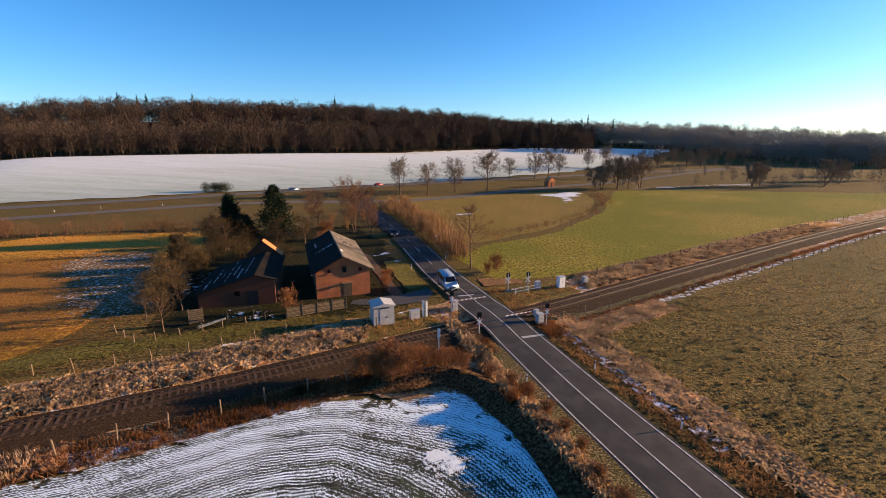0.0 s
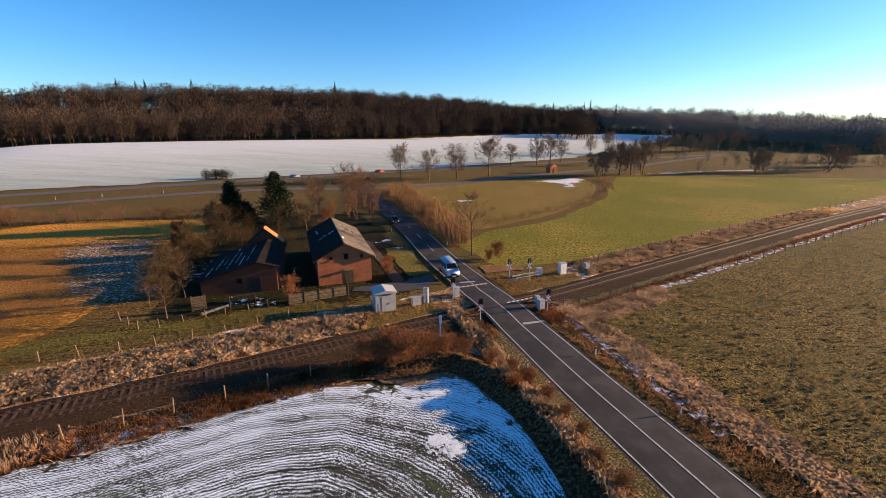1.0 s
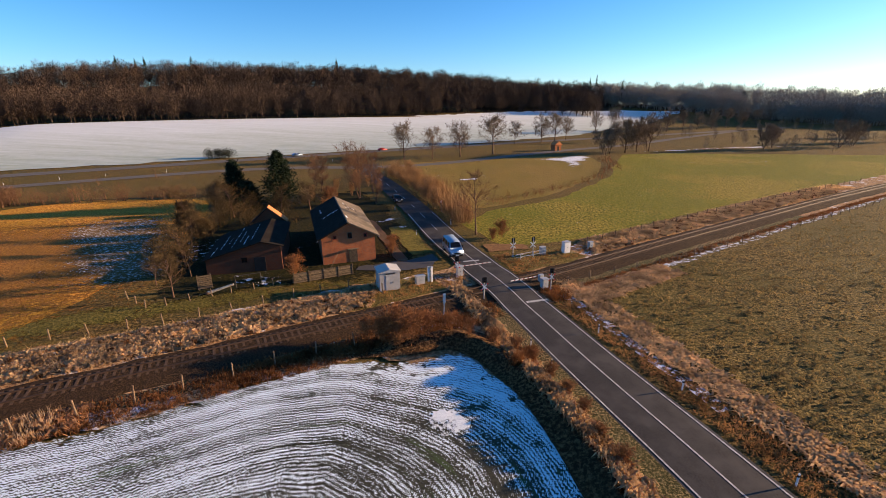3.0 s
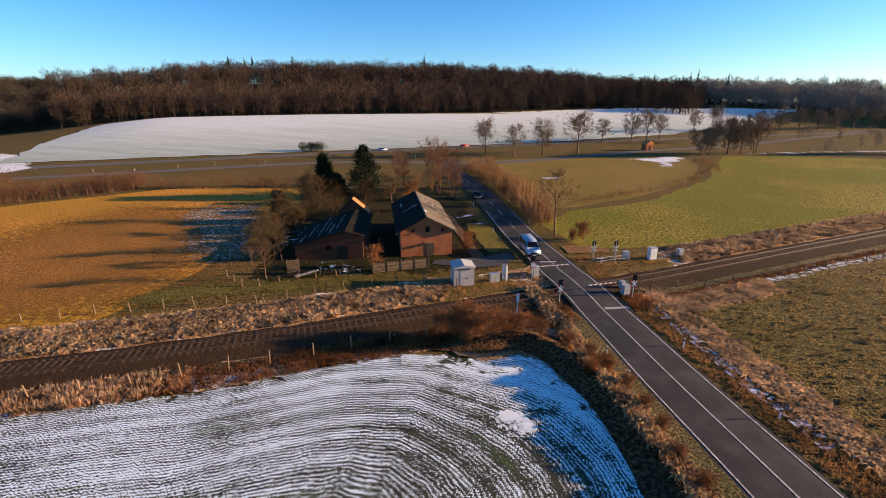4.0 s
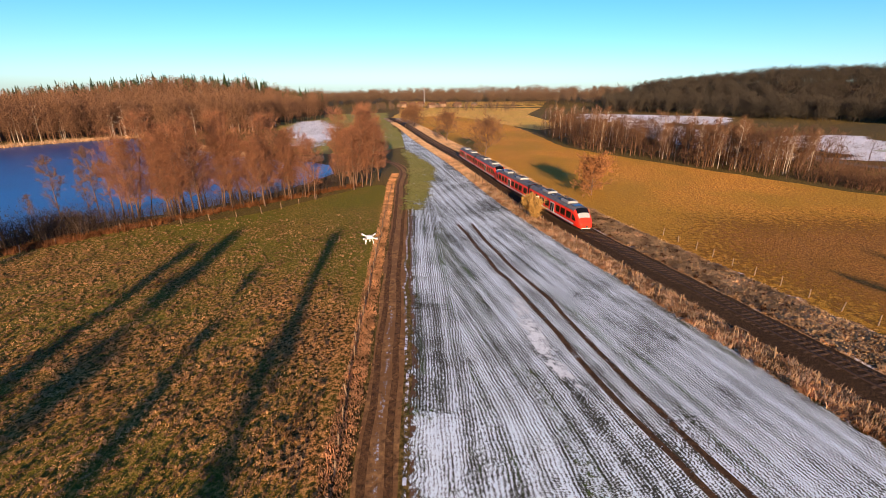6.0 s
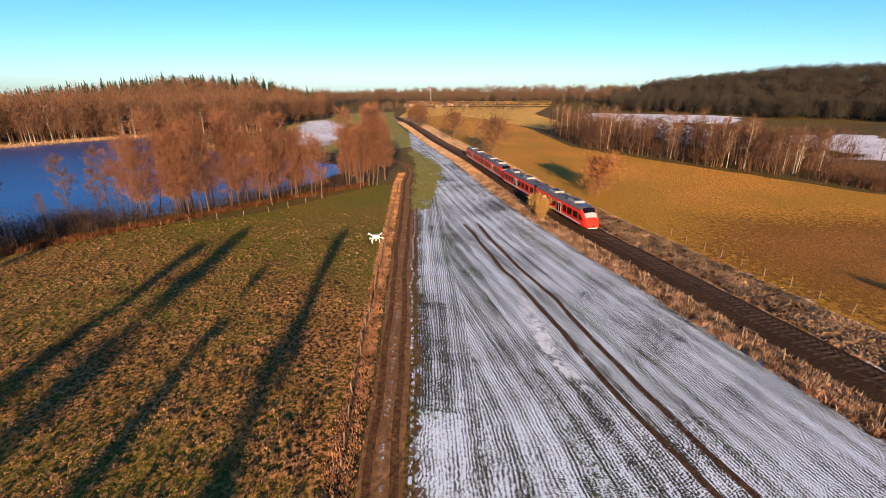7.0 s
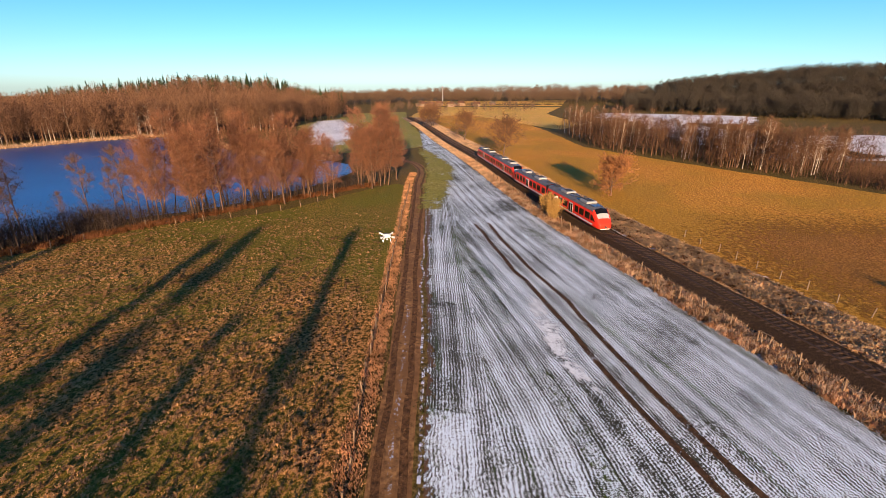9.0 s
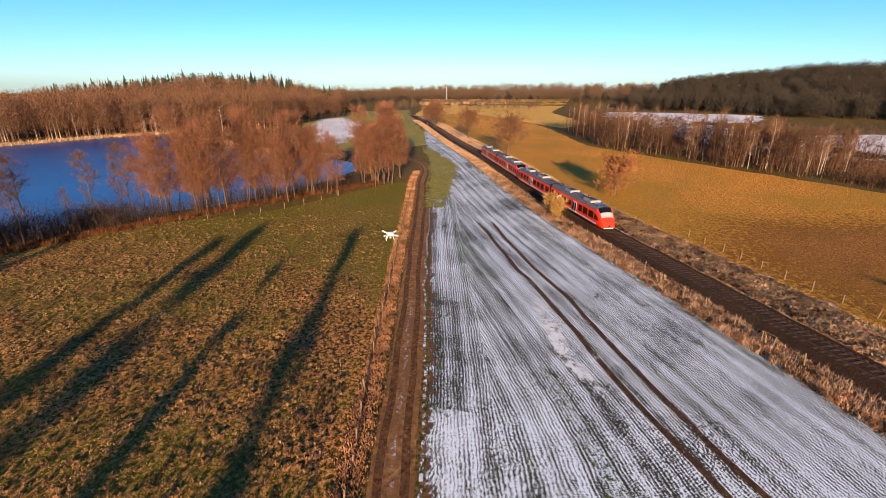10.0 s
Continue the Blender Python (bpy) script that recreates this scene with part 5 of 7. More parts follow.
golden = tree_thing("golden_shrub", 104, M["straw_gold"], M["straw_gold"], "golden leaf-holding shrub beside the railway sign", category="shrub", group="golden shrubs", height=2.8, base=0.03, spread=1.4, limbs=16, subs=5, twigs=5, r=0.03, up=1.1, top=0.7, stems=4, twig_len=0.45, twig_r=0.03)
plant([golden], [(-82, 4.4, 1.2), (-84, 3.6, 1.0), (-80, 4.6, 0.7)], rng)
willow = [tree_thing("willow_shrub", 105 + i, M["twig_tan"], M["twig_tan"], "airy tan willow scrub beside the road", category="shrub", group="roadside willows", height=6.0, base=0.08, spread=1.5, limbs=9, subs=4, twigs=4, r=0.035, up=2.0, top=0.7, stems=7, twig_len=0.9, twig_r=0.02) for i in range(2)]
plant(willow, [(-3, 98, 0.8), (-5, 106, 0.95), (-4, 112, 0.9), (-8.5, 119, 1.0), (-9, 128, 1.0), (-11, 136, 1.0), (-13, 146, 0.9), (2.0, 86, 0.5),
               (-24, 112, 0.7), (-27, 106, 0.6), (-29, 116, 0.75), (-33, 108, 0.6), (-22, 124, 0.7), (-26, 128, 0.75)], rng)


def conifer(seed, height, radius):
    rng = np.random.default_rng(seed)
    thing = tagged(new("spruce"), "dark dense spruce in the farm garden", "tree", "garden spruces")
    part("trunk", tube(bmesh.new(), (0, 0, -0.1), (0, 0, height * 0.95), 0.22, 0.03, 7), M["bark"], thing)
    v, f = [], []
    for k in range(210):
        t = rng.uniform(0.02, 1) ** 0.8
        reach = radius * (1 - t) ** 0.62 * rng.uniform(0.45, 1.05) + 0.1
        a = rng.uniform(0, 6.283)
        o = np.array([math.cos(a), math.sin(a), 0])
        tip = o * reach + (0, 0, height * t + 0.1 * reach)
        for _ in range(26):
            back = rng.uniform(0, 1) ** 1.5
            c = tip - o * reach * 0.75 * back + rng.normal(0, 0.3 + 0.06 * reach, 3)
            d = o * 0.8 + rng.normal(0, 0.55, 3) + (0, 0, 0.25)
            d /= np.linalg.norm(d)
            s = np.cross(d, rng.normal(0, 1, 3))
            s *= 0.13 / max(np.linalg.norm(s), 1e-3)
            i = len(v)
            v += [c - s, c + s, c + d * rng.uniform(0.4, 0.8)]
            f.append((i, i + 1, i + 2))
    link_mesh("crown", [tuple(c) for c in v], f, M["needle"], thing)
    return thing


for sd, x, y, h, rad in ((3, -48.6, 101.9, 9.6, 3.3), (4, -38.4, 102, 11.8, 5.0), (5, -45, 100, 5.4, 3.4)):
    conifer(sd, h, rad).matrix_basis = pose(x, y, 0)


# ---- woods, hedges and grass: too many to count ----
def far_tree(seed, height, spread, n, width, low=0.14, size=1.0):
    """A light bare tree for the woods: trunk and a lobed crown of slivers. low: where the crown begins."""
    rng = np.random.default_rng(seed)
    trunk = np.array([(-0.2, 0, 0), (0.2, 0, 0), (0, 0.3, 0), (0.05, 0, height * 0.85)])
    lobes = 6
    a = rng.uniform(0, 6.283) + np.arange(lobes) * 2.4
    t = np.linspace(low + 0.16, 0.86, lobes)
    hull = spread * np.sqrt(np.maximum(0.15, 1 - ((t - 0.55) / 0.5) ** 2))
    centre = np.c_[np.cos(a) * hull * 0.5, np.sin(a) * hull * 0.5, height * t]
    pick = rng.integers(0, lobes, n)
    way = rng.normal(0, 1, (n, 3))
    way /= np.linalg.norm(way, axis=1)[:, None]
    reach = rng.uniform(0.2, 1.0, (n, 1)) ** 0.5 * (0.42 * spread + 0.25 * hull[pick][:, None])
    p = centre[pick] + way * reach * np.array([1, 1, 0.9])
    p[:, 2] = np.maximum(p[:, 2], height * low * 0.6)
    d = way * 0.7 + rng.normal(0, 0.45, (n, 3)) + (0, 0, 0.55)
    d /= np.linalg.norm(d, axis=1)[:, None]
    s = np.cross(d, rng.normal(0, 1, (n, 3)))
    s *= width * rng.uniform(0.6, 1.3, (n, 1)) / np.linalg.norm(s, axis=1)[:, None]
    ln = rng.uniform(0.05, 0.11, (n, 1)) * height * size
    v = np.stack([p - s, p + s, p + d * ln], axis=1).reshape(-1, 3)
    return np.vstack([trunk, v]), np.vstack([np.array([(0, 1, 3), (1, 2, 3), (2, 0, 3)]), 4 + np.arange(n * 3).reshape(-1, 3)])


def far_pine(seed, height, spread, n):
    rng = np.random.default_rng(seed)
    v, f = [], []
    v += [(-0.2, 0, 0), (0.2, 0, 0), (0, 0.3, 0), (0, 0, height)]
    f += [(0, 1, 3), (1, 2, 3), (2, 0, 3)]
    for _ in range(n):
        t = rng.uniform(0.25, 1)
        a = rng.uniform(0, 6.283)
        rr = spread * (1.08 - t) * rng.uniform(0.6, 1.1)
        p = np.array([0, 0, height * t + 0.6])
        q = np.array([math.cos(a) * rr, math.sin(a) * rr, height * t - 0.5])
        s = np.array([-math.sin(a), math.cos(a), 0]) * rr * 0.4
        i = len(v)
        v += [tuple(p), tuple(q + s), tuple(q - s)]
        f.append((i, i + 1, i + 2))
    return np.array(v), np.array(f)


def scatter(name, kinds, spots, material, label, category, seed=1, lo=0.8, hi=1.2):
    rng = np.random.default_rng(seed)
    vs, fs, n = [], [], 0
    spots = np.array(spots, float)
    z = land(spots[:, 0], spots[:, 1])
    for (x, y), zz in zip(spots[:, :2], z):
        v, f = kinds[rng.integers(len(kinds))]
        a, s = rng.uniform(0, 6.283), rng.uniform(lo, hi)
        c, si = math.cos(a) * s, math.sin(a) * s
        vs.append(np.c_[v[:, 0] * c - v[:, 1] * si + x, v[:, 0] * si + v[:, 1] * c + y, v[:, 2] * s * rng.uniform(0.88, 1.12) + zz])
        fs.append(f + n)
        n += len(v)
    return tagged(link_mesh(name, np.vstack(vs), np.vstack(fs), material), label, category, kind="stuff")


far_kinds = [far_tree(200 + i, 20, 5.0, 420, 0.13) for i in range(6)]
far_tops = [far_tree(210 + i, 20, 5.4, 270, 0.17, 0.28) for i in range(7)]
pines = [far_pine(220 + i, 21, 4.3, 110) for i in range(3)]
rng = np.random.default_rng(9)


def belt(n, az0, az1, near, far_by, back=0.0):
    out = []
    for _ in range(n):
        az = rng.uniform(az0, az1)
        r0 = near(az)
        out.append(bearing(az, r0 + back + far_by * rng.uniform(0, 1) ** 1.1))
    return out


def snow_crest(az):
    """How far the snow field reaches on a bearing."""
    a = radians(az)
    away = -0.507 * -math.sin(a) + 0.862 * math.cos(a)
    return min(356 / max(away, 0.3), 640)


def west_edge(az):
    return np.interp(az, [50, 63, 79], [430, 410, 480])


def lake_edge(az):
    return np.interp(az, [113, 118, 121, 150], [360, 300, 266, 262])


scatter("north_wood", far_kinds, belt(430, -20, 50, snow_crest, 22), M["twig_dark"], "bare beech wood edge above the snow", "woodland", 2, 0.55, 1.0)
scatter("north_wood", far_tops, belt(2000, -20, 50, snow_crest, 185, 18), M["twig_dark"], "bare beech wood on the hill", "woodland", 22, 0.7, 1.15)
scatter("east_wood", far_kinds, belt(220, -48, -17, lambda az: 540, 20), M["twig_east"], "bare wood edge on a far hill, paled for haze", "woodland", 3)
scatter("east_wood", far_tops, belt(620, -48, -17, lambda az: 540, 150, 20), M["twig_east"], "bare wood on a far hill, paled for haze", "woodland", 23)
scatter("north_wood", far_kinds, belt(300, -32, -6, snow_crest, 40), M["twig_dark"], "bare wood closing the snow field", "woodland", 28, 0.6, 1.0)
scatter("west_wood", far_kinds, belt(280, 50, 80, west_edge, 22), M["twig_far"], "bare wood edge on the western hill", "woodland", 4, 0.5, 0.78)
scatter("west_wood", far_tops, belt(1500, 50, 80, west_edge, 175, 16), M["twig_far"], "bare wood on the western hill", "woodland", 24, 0.5, 0.8)
scatter("valley_hedges", far_kinds, belt(170, 90, 107, lambda az: 455, 120), M["twig_valley"], "hedgerow trees round the far village", "hedge", 25, 0.22, 0.42)
scatter("valley_wood", far_tops, belt(900, 78, 119, lambda az: 590, 160), M["twig_valley"], "far bare wood closing the valley", "woodland", 5, 0.6, 0.85)
lake_kinds = [far_tree(270 + i, 20, 4.8, 800, 0.1, 0.16, 0.55) for i in range(6)]
lake_tops = [far_tree(280 + i, 20, 5.0, 480, 0.12, 0.3, 0.55) for i in range(6)]
scatter("lake_wood", lake_kinds, belt(330, 113, 152, lake_edge, 26), M["twig_lake"], "brown bare wood edge across the lake", "woodland", 6, 0.6, 0.95)
scatter("lake_wood", lake_tops, belt(1000, 113, 152, lake_edge, 170, 22), M["twig_lake"], "brown bare wood across the lake", "woodland", 26, 0.6, 1.05)
scatter("pale_stems", [far_tree(290, 13, 1.4, 30, 0.06)], belt(46, 118, 151, lake_edge, 10), M["bark_birch"], "pale birch stems along the far shore", "woodland", 27, 0.7, 1.2)
scatter("pine_tops", pines, belt(330, 113, 143, lambda az: 395, 75), M["far_needle"], "dark pines on the wooded hilltop", "woodland", 7, 0.8, 1.04)
scatter("hill_spruces", pines, [bearing(a, r) for a, r in ((12.9, 520), (27.9, 530), (32.1, 525), (32.9, 530), (-16.5, 560), (-17.2, 560), (-15.8, 560), (-20.0, 580), (34.5, 520), (-13, 560))], M["far_needle"], "lone spruces on the wood's skyline", "woodland", 8, 1.25, 1.4)
scatter("ridge_wood", far_kinds, belt(900, -18, 50, lambda az: 465, 95), M["twig_dark"], "bare trees along the hill crest", "woodland", 17, 0.6, 1.15)
scatter("ridge_wood", far_kinds, belt(520, 46, 79, lambda az: 510, 80), M["twig_far"], "bare trees along the western crest", "woodland", 18, 0.5, 0.75)
low = [far_tree(240 + i, 4.5, 2.6, 170, 0.045) for i in range(4)]
scatter("ridge_scrub", low, belt(900, -18, 50, lambda az: 455, 90) + belt(500, 48, 79, lambda az: 480, 90), M["twig_dark"], "dense underwood along the hill crest", "woodland", 30, 1.5, 2.3)
scatter("ridge_scrub", low, belt(700, -48, -13, lambda az: 545, 130), M["twig_east"], "dense underwood on the far hill, paled for haze", "woodland", 31, 1.5, 2.3)
spots = []
for k in range(950):
    f = rng.uniform(0, 4.99)
    i = int(f)
    p = edge[i] + (edge[i + 1] - edge[i]) * (f - i)
    off = rng.uniform(0, 40) * (1 if f < 3.3 else 0.35)
    spots.append((p[0] - 0.55 * off, p[1] + 0.84 * off))
tall = [q for q in spots if q[0] < -138 - 0.3 * (q[1] - 64)]
scatter("belt_hedge", low, [q for q in spots if q not in tall], M["twig_belt"], "low brown hedge at the end of the birch belt", "hedge", 39, 0.5, 0.9)
scatter("belt_undergrowth", [far_tree(250 + i, 10, 2.8, 130, 0.09) for i in range(3)] + low, tall, M["twig_belt"], "tangled bare undergrowth below the birches", "undergrowth", 9)
spots = [(-103 + 48 * t + rng.normal(0, 1), 102.4 + 11 * t + rng.normal(0, 1.6)) for t in rng.uniform(0, 1, 90)]
gh = [far_tree(260 + i, 5.5, 2.8, 800, 0.042) for i in range(3)]
spots = [tuple(np.array((x, y)) + rng.normal(0, 1.1, 2)) for x, y in ((-41, 62), (-42.5, 66), (-44.6, 76), (-45.5, 78), (-44, 84), (-42, 95), (-50, 96), (-31.4, 85.5), (-36, 96), (-33, 104), (-55, 103), (-40, 70), (-43, 90), (-38, 84)) for _ in range(4)]
scatter("garden_bushes", gh, spots, M["twig_garden"], "dense brown bushes along the garden edge", "bushes", 19, 0.4, 0.75)
spots = [(-103 + 48 * t + rng.normal(0, 1), 102.4 + 11 * t + rng.normal(0, 1.6)) for t in rng.uniform(0, 1, 90)]
scatter("field_hedge", low, spots, M["twig"], "low brown hedge at the field edge", "hedge", 10, 0.4, 0.75)
spots = [tuple(U * rng.uniform(-260, 20) + D * rng.uniform(140, 168)) for _ in range(150)]
scatter("scrub", low, spots, M["twig"], "low winter scrub before the road", "scrub", 11, 0.2, 0.6)
spots = [(-42 - 62 * t + rng.normal(0, 1), -81 + 41 * t ** 1.1 + rng.normal(0, 1.6)) for t in rng.uniform(0, 1, 420)]
scatter("shore_scrub", low, spots, M["twig_dark"], "brown brush along the lake shore", "scrub", 12, 0.3, 0.75)
rng_s = np.random.default_rng(77)
spots = [(-40 - 25 * t + rng_s.normal(0, 1), -81.5 + 12 * t ** 1.1 + rng_s.normal(0, 1.4)) for t in rng_s.uniform(0, 1, 170)]
scatter("shore_thicket", low, spots, M["twig_dark"], "dark dense thicket at the lake shore", "scrub", 21, 0.5, 1.0)
spots = [(64 - 55 * t + 14 * math.sin(t * 3.1) + rng.normal(0, 1.4), 190 - 88 * t + rng.normal(0, 1.4)) for t in rng.uniform(0, 1, 190)]
scatter("ditch_scrub", low, spots, M["twig_rust"], "rusty brush along the meadow ditch", "scrub", 13, 0.16, 0.36)
spots = [tuple(np.array(bearing(26.8, 214)) + rng.normal(0, 0.9, 2) + U * rng.normal(0, 2.6)) for _ in range(24)]
scatter("road_bush", gh, spots, M["bush_dark"], "dark round bush beside the main road", "shrub", 14, 0.55, 0.75)
spots = [bearing(az, rng.uniform(250, 560)) for az in rng.uniform(-46, -24, 70)]
scatter("far_hedgerows", far_kinds, spots, M["twig_grey"], "hazy hedgerow trees in the far fields", "hedge", 15, 0.22, 0.42)


def whips(seed, n, height, spread, width):
    """A clump of thin upright whips, each one a sliver with side shoots."""
    rng = np.random.default_rng(seed)
    o = np.c_[rng.normal(0, spread * 0.4, (n, 2)), rng.uniform(0, 0.35, n) * height]
    ln = height * rng.uniform(0.35, 1.0, (n, 1)) * (1 - 0.5 * o[:, 2:3] / height)
    d = np.c_[o[:, :2] * 0.18 / max(spread, 0.1) + rng.normal(0, 0.16, (n, 2)), np.ones(n)]
    d /= np.linalg.norm(d, axis=1)[:, None]
    s = np.cross(d, rng.normal(0, 1, (n, 3)))
    s *= width * rng.uniform(0.6, 1.4, (n, 1)) / np.linalg.norm(s, axis=1)[:, None]
    return np.stack([o - s, o + s, o + d * ln], axis=1).reshape(-1, 3), np.arange(n * 3).reshape(-1, 3)


rng = np.random.default_rng(82)
spots = []
for k in range(300):
    y = rng.uniform(83, 152)
    x = float(np.interp(y, ROAD[:, 1], ROAD[:, 0])) + 4.6 + float(np.interp(y, [83, 98, 125, 152], [2.5, 6.5, 8, 5])) * rng.uniform(0, 1)
    spots.append((x, y))
scatter("willow_thicket", [whips(310 + i, 42, h, 1.6, 0.022) for i, h in enumerate((3.2, 4.2, 5.2, 5.8))], spots, M["twig_tan"], "dense thicket of thin tan willow whips", "thicket", 83, 0.7, 1.1)


# dry grass along the railway, the fences and the road
def tufts(name, spots, material, label, height=0.8, blades=7, seed=1, lean=0.35):
    rng = np.random.default_rng(seed)
    spots = np.array(spots, float)
    n = len(spots) * blades
    base = np.repeat(spots, blades, axis=0) + rng.normal(0, 0.16, (n, 2))
    z = np.repeat(land(spots[:, 0], spots[:, 1]) + mound(spots[:, 0], spots[:, 1]), blades) + 0.08
    h = height * rng.uniform(0.45, 1.25, n)
    a = rng.uniform(0, 6.283, n)
    w = 0.036 * rng.uniform(0.6, 1.6, n)
    tip = base + rng.normal(0, lean, (n, 2)) * h[:, None]
    v = np.zeros((n, 3, 3))
    v[:, 0] = np.c_[base[:, 0] - np.cos(a) * w, base[:, 1] - np.sin(a) * w, z]
    v[:, 1] = np.c_[base[:, 0] + np.cos(a) * w, base[:, 1] + np.sin(a) * w, z]
    v[:, 2] = np.c_[tip, z + h]
    f = np.arange(n * 3).reshape(n, 3)
    return tagged(link_mesh(name, v.reshape(-1, 3), f, material), label, "grass", kind="stuff")


def tussocks(name, spots, material, label, radius=0.34, height=0.32, blades=14, seed=1, width=0.045):
    """Grass clumps: blades that rise from the middle and hang over all round."""
    rng = np.random.default_rng(seed)
    spots = np.array(spots, float)
    n = len(spots) * blades
    z = np.repeat(land(spots[:, 0], spots[:, 1]) + mound(spots[:, 0], spots[:, 1]), blades) + 0.1
    size = np.repeat(rng.uniform(0.55, 1.35, len(spots)), blades)
    base = np.repeat(spots, blades, axis=0) + rng.normal(0, 0.3 * radius, (n, 2)) * size[:, None]
    a = rng.uniform(0, 6.283, n)
    out = np.c_[np.cos(a), np.sin(a)]
    side = np.c_[-np.sin(a), np.cos(a)] * (width * size * rng.uniform(0.6, 1.5, n))[:, None]
    r, h = radius * size * rng.uniform(0.5, 1.4, n), height * size * rng.uniform(0.6, 1.3, n)
    knee, tip = base + out * (r * 0.45)[:, None], base + out * (r * 1.15)[:, None]
    v = np.zeros((n, 5, 3))
    v[:, 0], v[:, 1] = np.c_[base - side, z], np.c_[base + side, z]
    v[:, 2], v[:, 3] = np.c_[knee + side, z + h], np.c_[knee - side, z + h]
    v[:, 4] = np.c_[tip, z + h * rng.uniform(0.15, 0.7, n)]
    i = (np.arange(n) * 5)[:, None]
    f = np.vstack([i + np.array([[0, 1, 2]]), i + np.array([[0, 2, 3]]), i + np.array([[3, 2, 4]])])
    return tagged(link_mesh(name, v.reshape(-1, 3), f, material), label, "grass", kind="stuff")


def along(line, s0, s1, lo, hi, n, seed):
    rng = np.random.default_rng(seed)
    line = np.array(line)
    sl = np.r_[0, np.cumsum(np.hypot(*np.diff(line, axis=0).T))]
    s = rng.uniform(s0, s1, n)
    tan = np.gradient(line, axis=0)
    tan /= np.linalg.norm(tan, axis=1)[:, None]
    p = np.c_[np.interp(s, sl, line[:, 0]), np.interp(s, sl, line[:, 1])]
    t = np.c_[np.interp(s, sl, tan[:, 0]), np.interp(s, sl, tan[:, 1])]
    w = rng.uniform(lo, hi, n)
    q = p + np.c_[-t[:, 1], t[:, 0]] * w[:, None]
    off = np.array([np.min(np.hypot(ROAD[:, 0] - a, ROAD[:, 1] - b)) for a, b in q])
    return q[off > 3.6]


def off_crossing(p):
    """Leaves the trodden ground at the level crossing free."""
    return p[(p[:, 0] < -9) | (p[:, 0] > 22.5)]


s_mid = float(np.interp(0, -RAIL[:, 0], RAIL_S))
tufts("bank_grass", np.vstack([along(RAIL, s_mid - 130, s_mid - 14, 4.6, 5.8, 1100, 1), along(RAIL, s_mid - 14, s_mid + 38, 3.7, 7.0, 2000, 101)]), M["grass_rust"], "tall brown grass on the railway bank", 0.34, 8, 2)
tufts("bank_grass", along(RAIL, s_mid - 130, s_mid + 160, -7.4, -3.2, 4500, 2), M["grass_blade"], "straw grass along the rails", 0.32, 6, 3)
tufts("bank_grass", along(RAIL, s_mid + 34, s_mid + 170, 3.5, 6.7, 4600, 103), M["grass_tawny"], "pale tawny grass on the railway bank", 0.36, 7, 104, 0.6)
tufts("rust_grass", along(RAIL, s_mid - 14, s_mid + 26, 3.4, 6.6, 1500, 3), M["grass_rust"], "rust-brown weeds by the railway", 0.45, 7, 4)
tufts("verge_weeds", [(x, y) for x, y in zip(*(np.random.default_rng(77).uniform(lo, hi, 5200) for lo, hi in ((-6, 13), (14, 46)))) if 0.8 < (x - float(np.interp(y, [14, 20, 27, 33, 38, 41], [10.6, 9.2, 7.8, 5.6, 2.4, -5]))) < float(np.interp(y, [14, 30, 40, 46], [2.2, 2.6, 6.0, 3])) and x < float(np.interp(y, [10, 24.6, 35, 48], [21, 16.6, 13.1, 9])) - 3.6], M["grass_rust"], "rust-brown weeds between field and road", 0.75, 12, 12, 0.4)
tufts("verge_grass", along(ROAD, 165, 245, -6.4, -3.4, 2400, 5), M["grass_blade"], "pale verge grass beside the road", 0.2, 7, 6, 0.8)
tufts("verge_grass", along(ROAD, 165, 235, 5.2, 7.0, 900, 6), M["grass_rust"], "brown verge grass beside the road", 0.45, 6, 7)
tussocks("mound_grass", along(ROAD, 165, 235, 5.0, 6.9, 1300, 106), M["straw_tan"], "tan dead grass hanging over the earth bank", 0.42, 0.4, 13, 107, 0.05)
tussocks("ditch_straw", along(ROAD, 160, 235, -9.8, -6.6, 1500, 108), M["straw_tan"], "tan flattened straw beside the ditch", 0.5, 0.16, 14, 109, 0.05)
tussocks("ditch_straw", along(RAIL, s_mid - 32, s_mid - 16, 5.6, 9.4, 520, 110), M["straw_tan"], "tan flattened straw in the field corner", 0.5, 0.16, 14, 111, 0.05)
tufts("track_grass", along(TRACK, 20, 150, 1.7, 3.4, 6000, 8), M["grass_tawny"], "tawny grass along the fence", 0.2, 6, 9)


# tall slim trees beyond the road that throw the long shadows over the pasture
poplar = tree_thing("poplar_tree", 301, M["bark"], M["twig_grey"], "tall slim bare poplar", group="poplars beyond the road", height=25, base=0.1, spread=2.0, limbs=56, subs=7, twigs=7, r=0.42, tilt=0.1, up=1.5, top=0.4, twig_len=0.8, twig_r=0.06)
plant([poplar], [(45, -2.2, 1.08), (54, -21.6, 1.0), (52, -46, 1.1), (58, -50, 1.15), (50, -54, 1.05), (47, -50, 1.1)], rng)

broad = tree_thing("tall_oak", 303, M["bark"], M["twig_grey"], "tall broad bare oak beyond the road", height=27, base=0.15, spread=2.5, limbs=70, subs=7, twigs=6, r=0.5, tilt=0.1, up=0.9, round_top=True, twig_len=1.1, twig_r=0.06)
plant([broad], [(55, -16.9, 1.0)], rng)
larch = tree_thing("slim_larch", 305, M["bark"], M["twig_grey"], "thin bare tree beyond the road", height=22, base=0.2, spread=1.1, limbs=50, subs=5, twigs=5, r=0.3, tilt=0.1, up=1.5, top=0.4, twig_len=0.8, twig_r=0.06)
plant([larch], [(40, -11.5, 1.0)], rng)


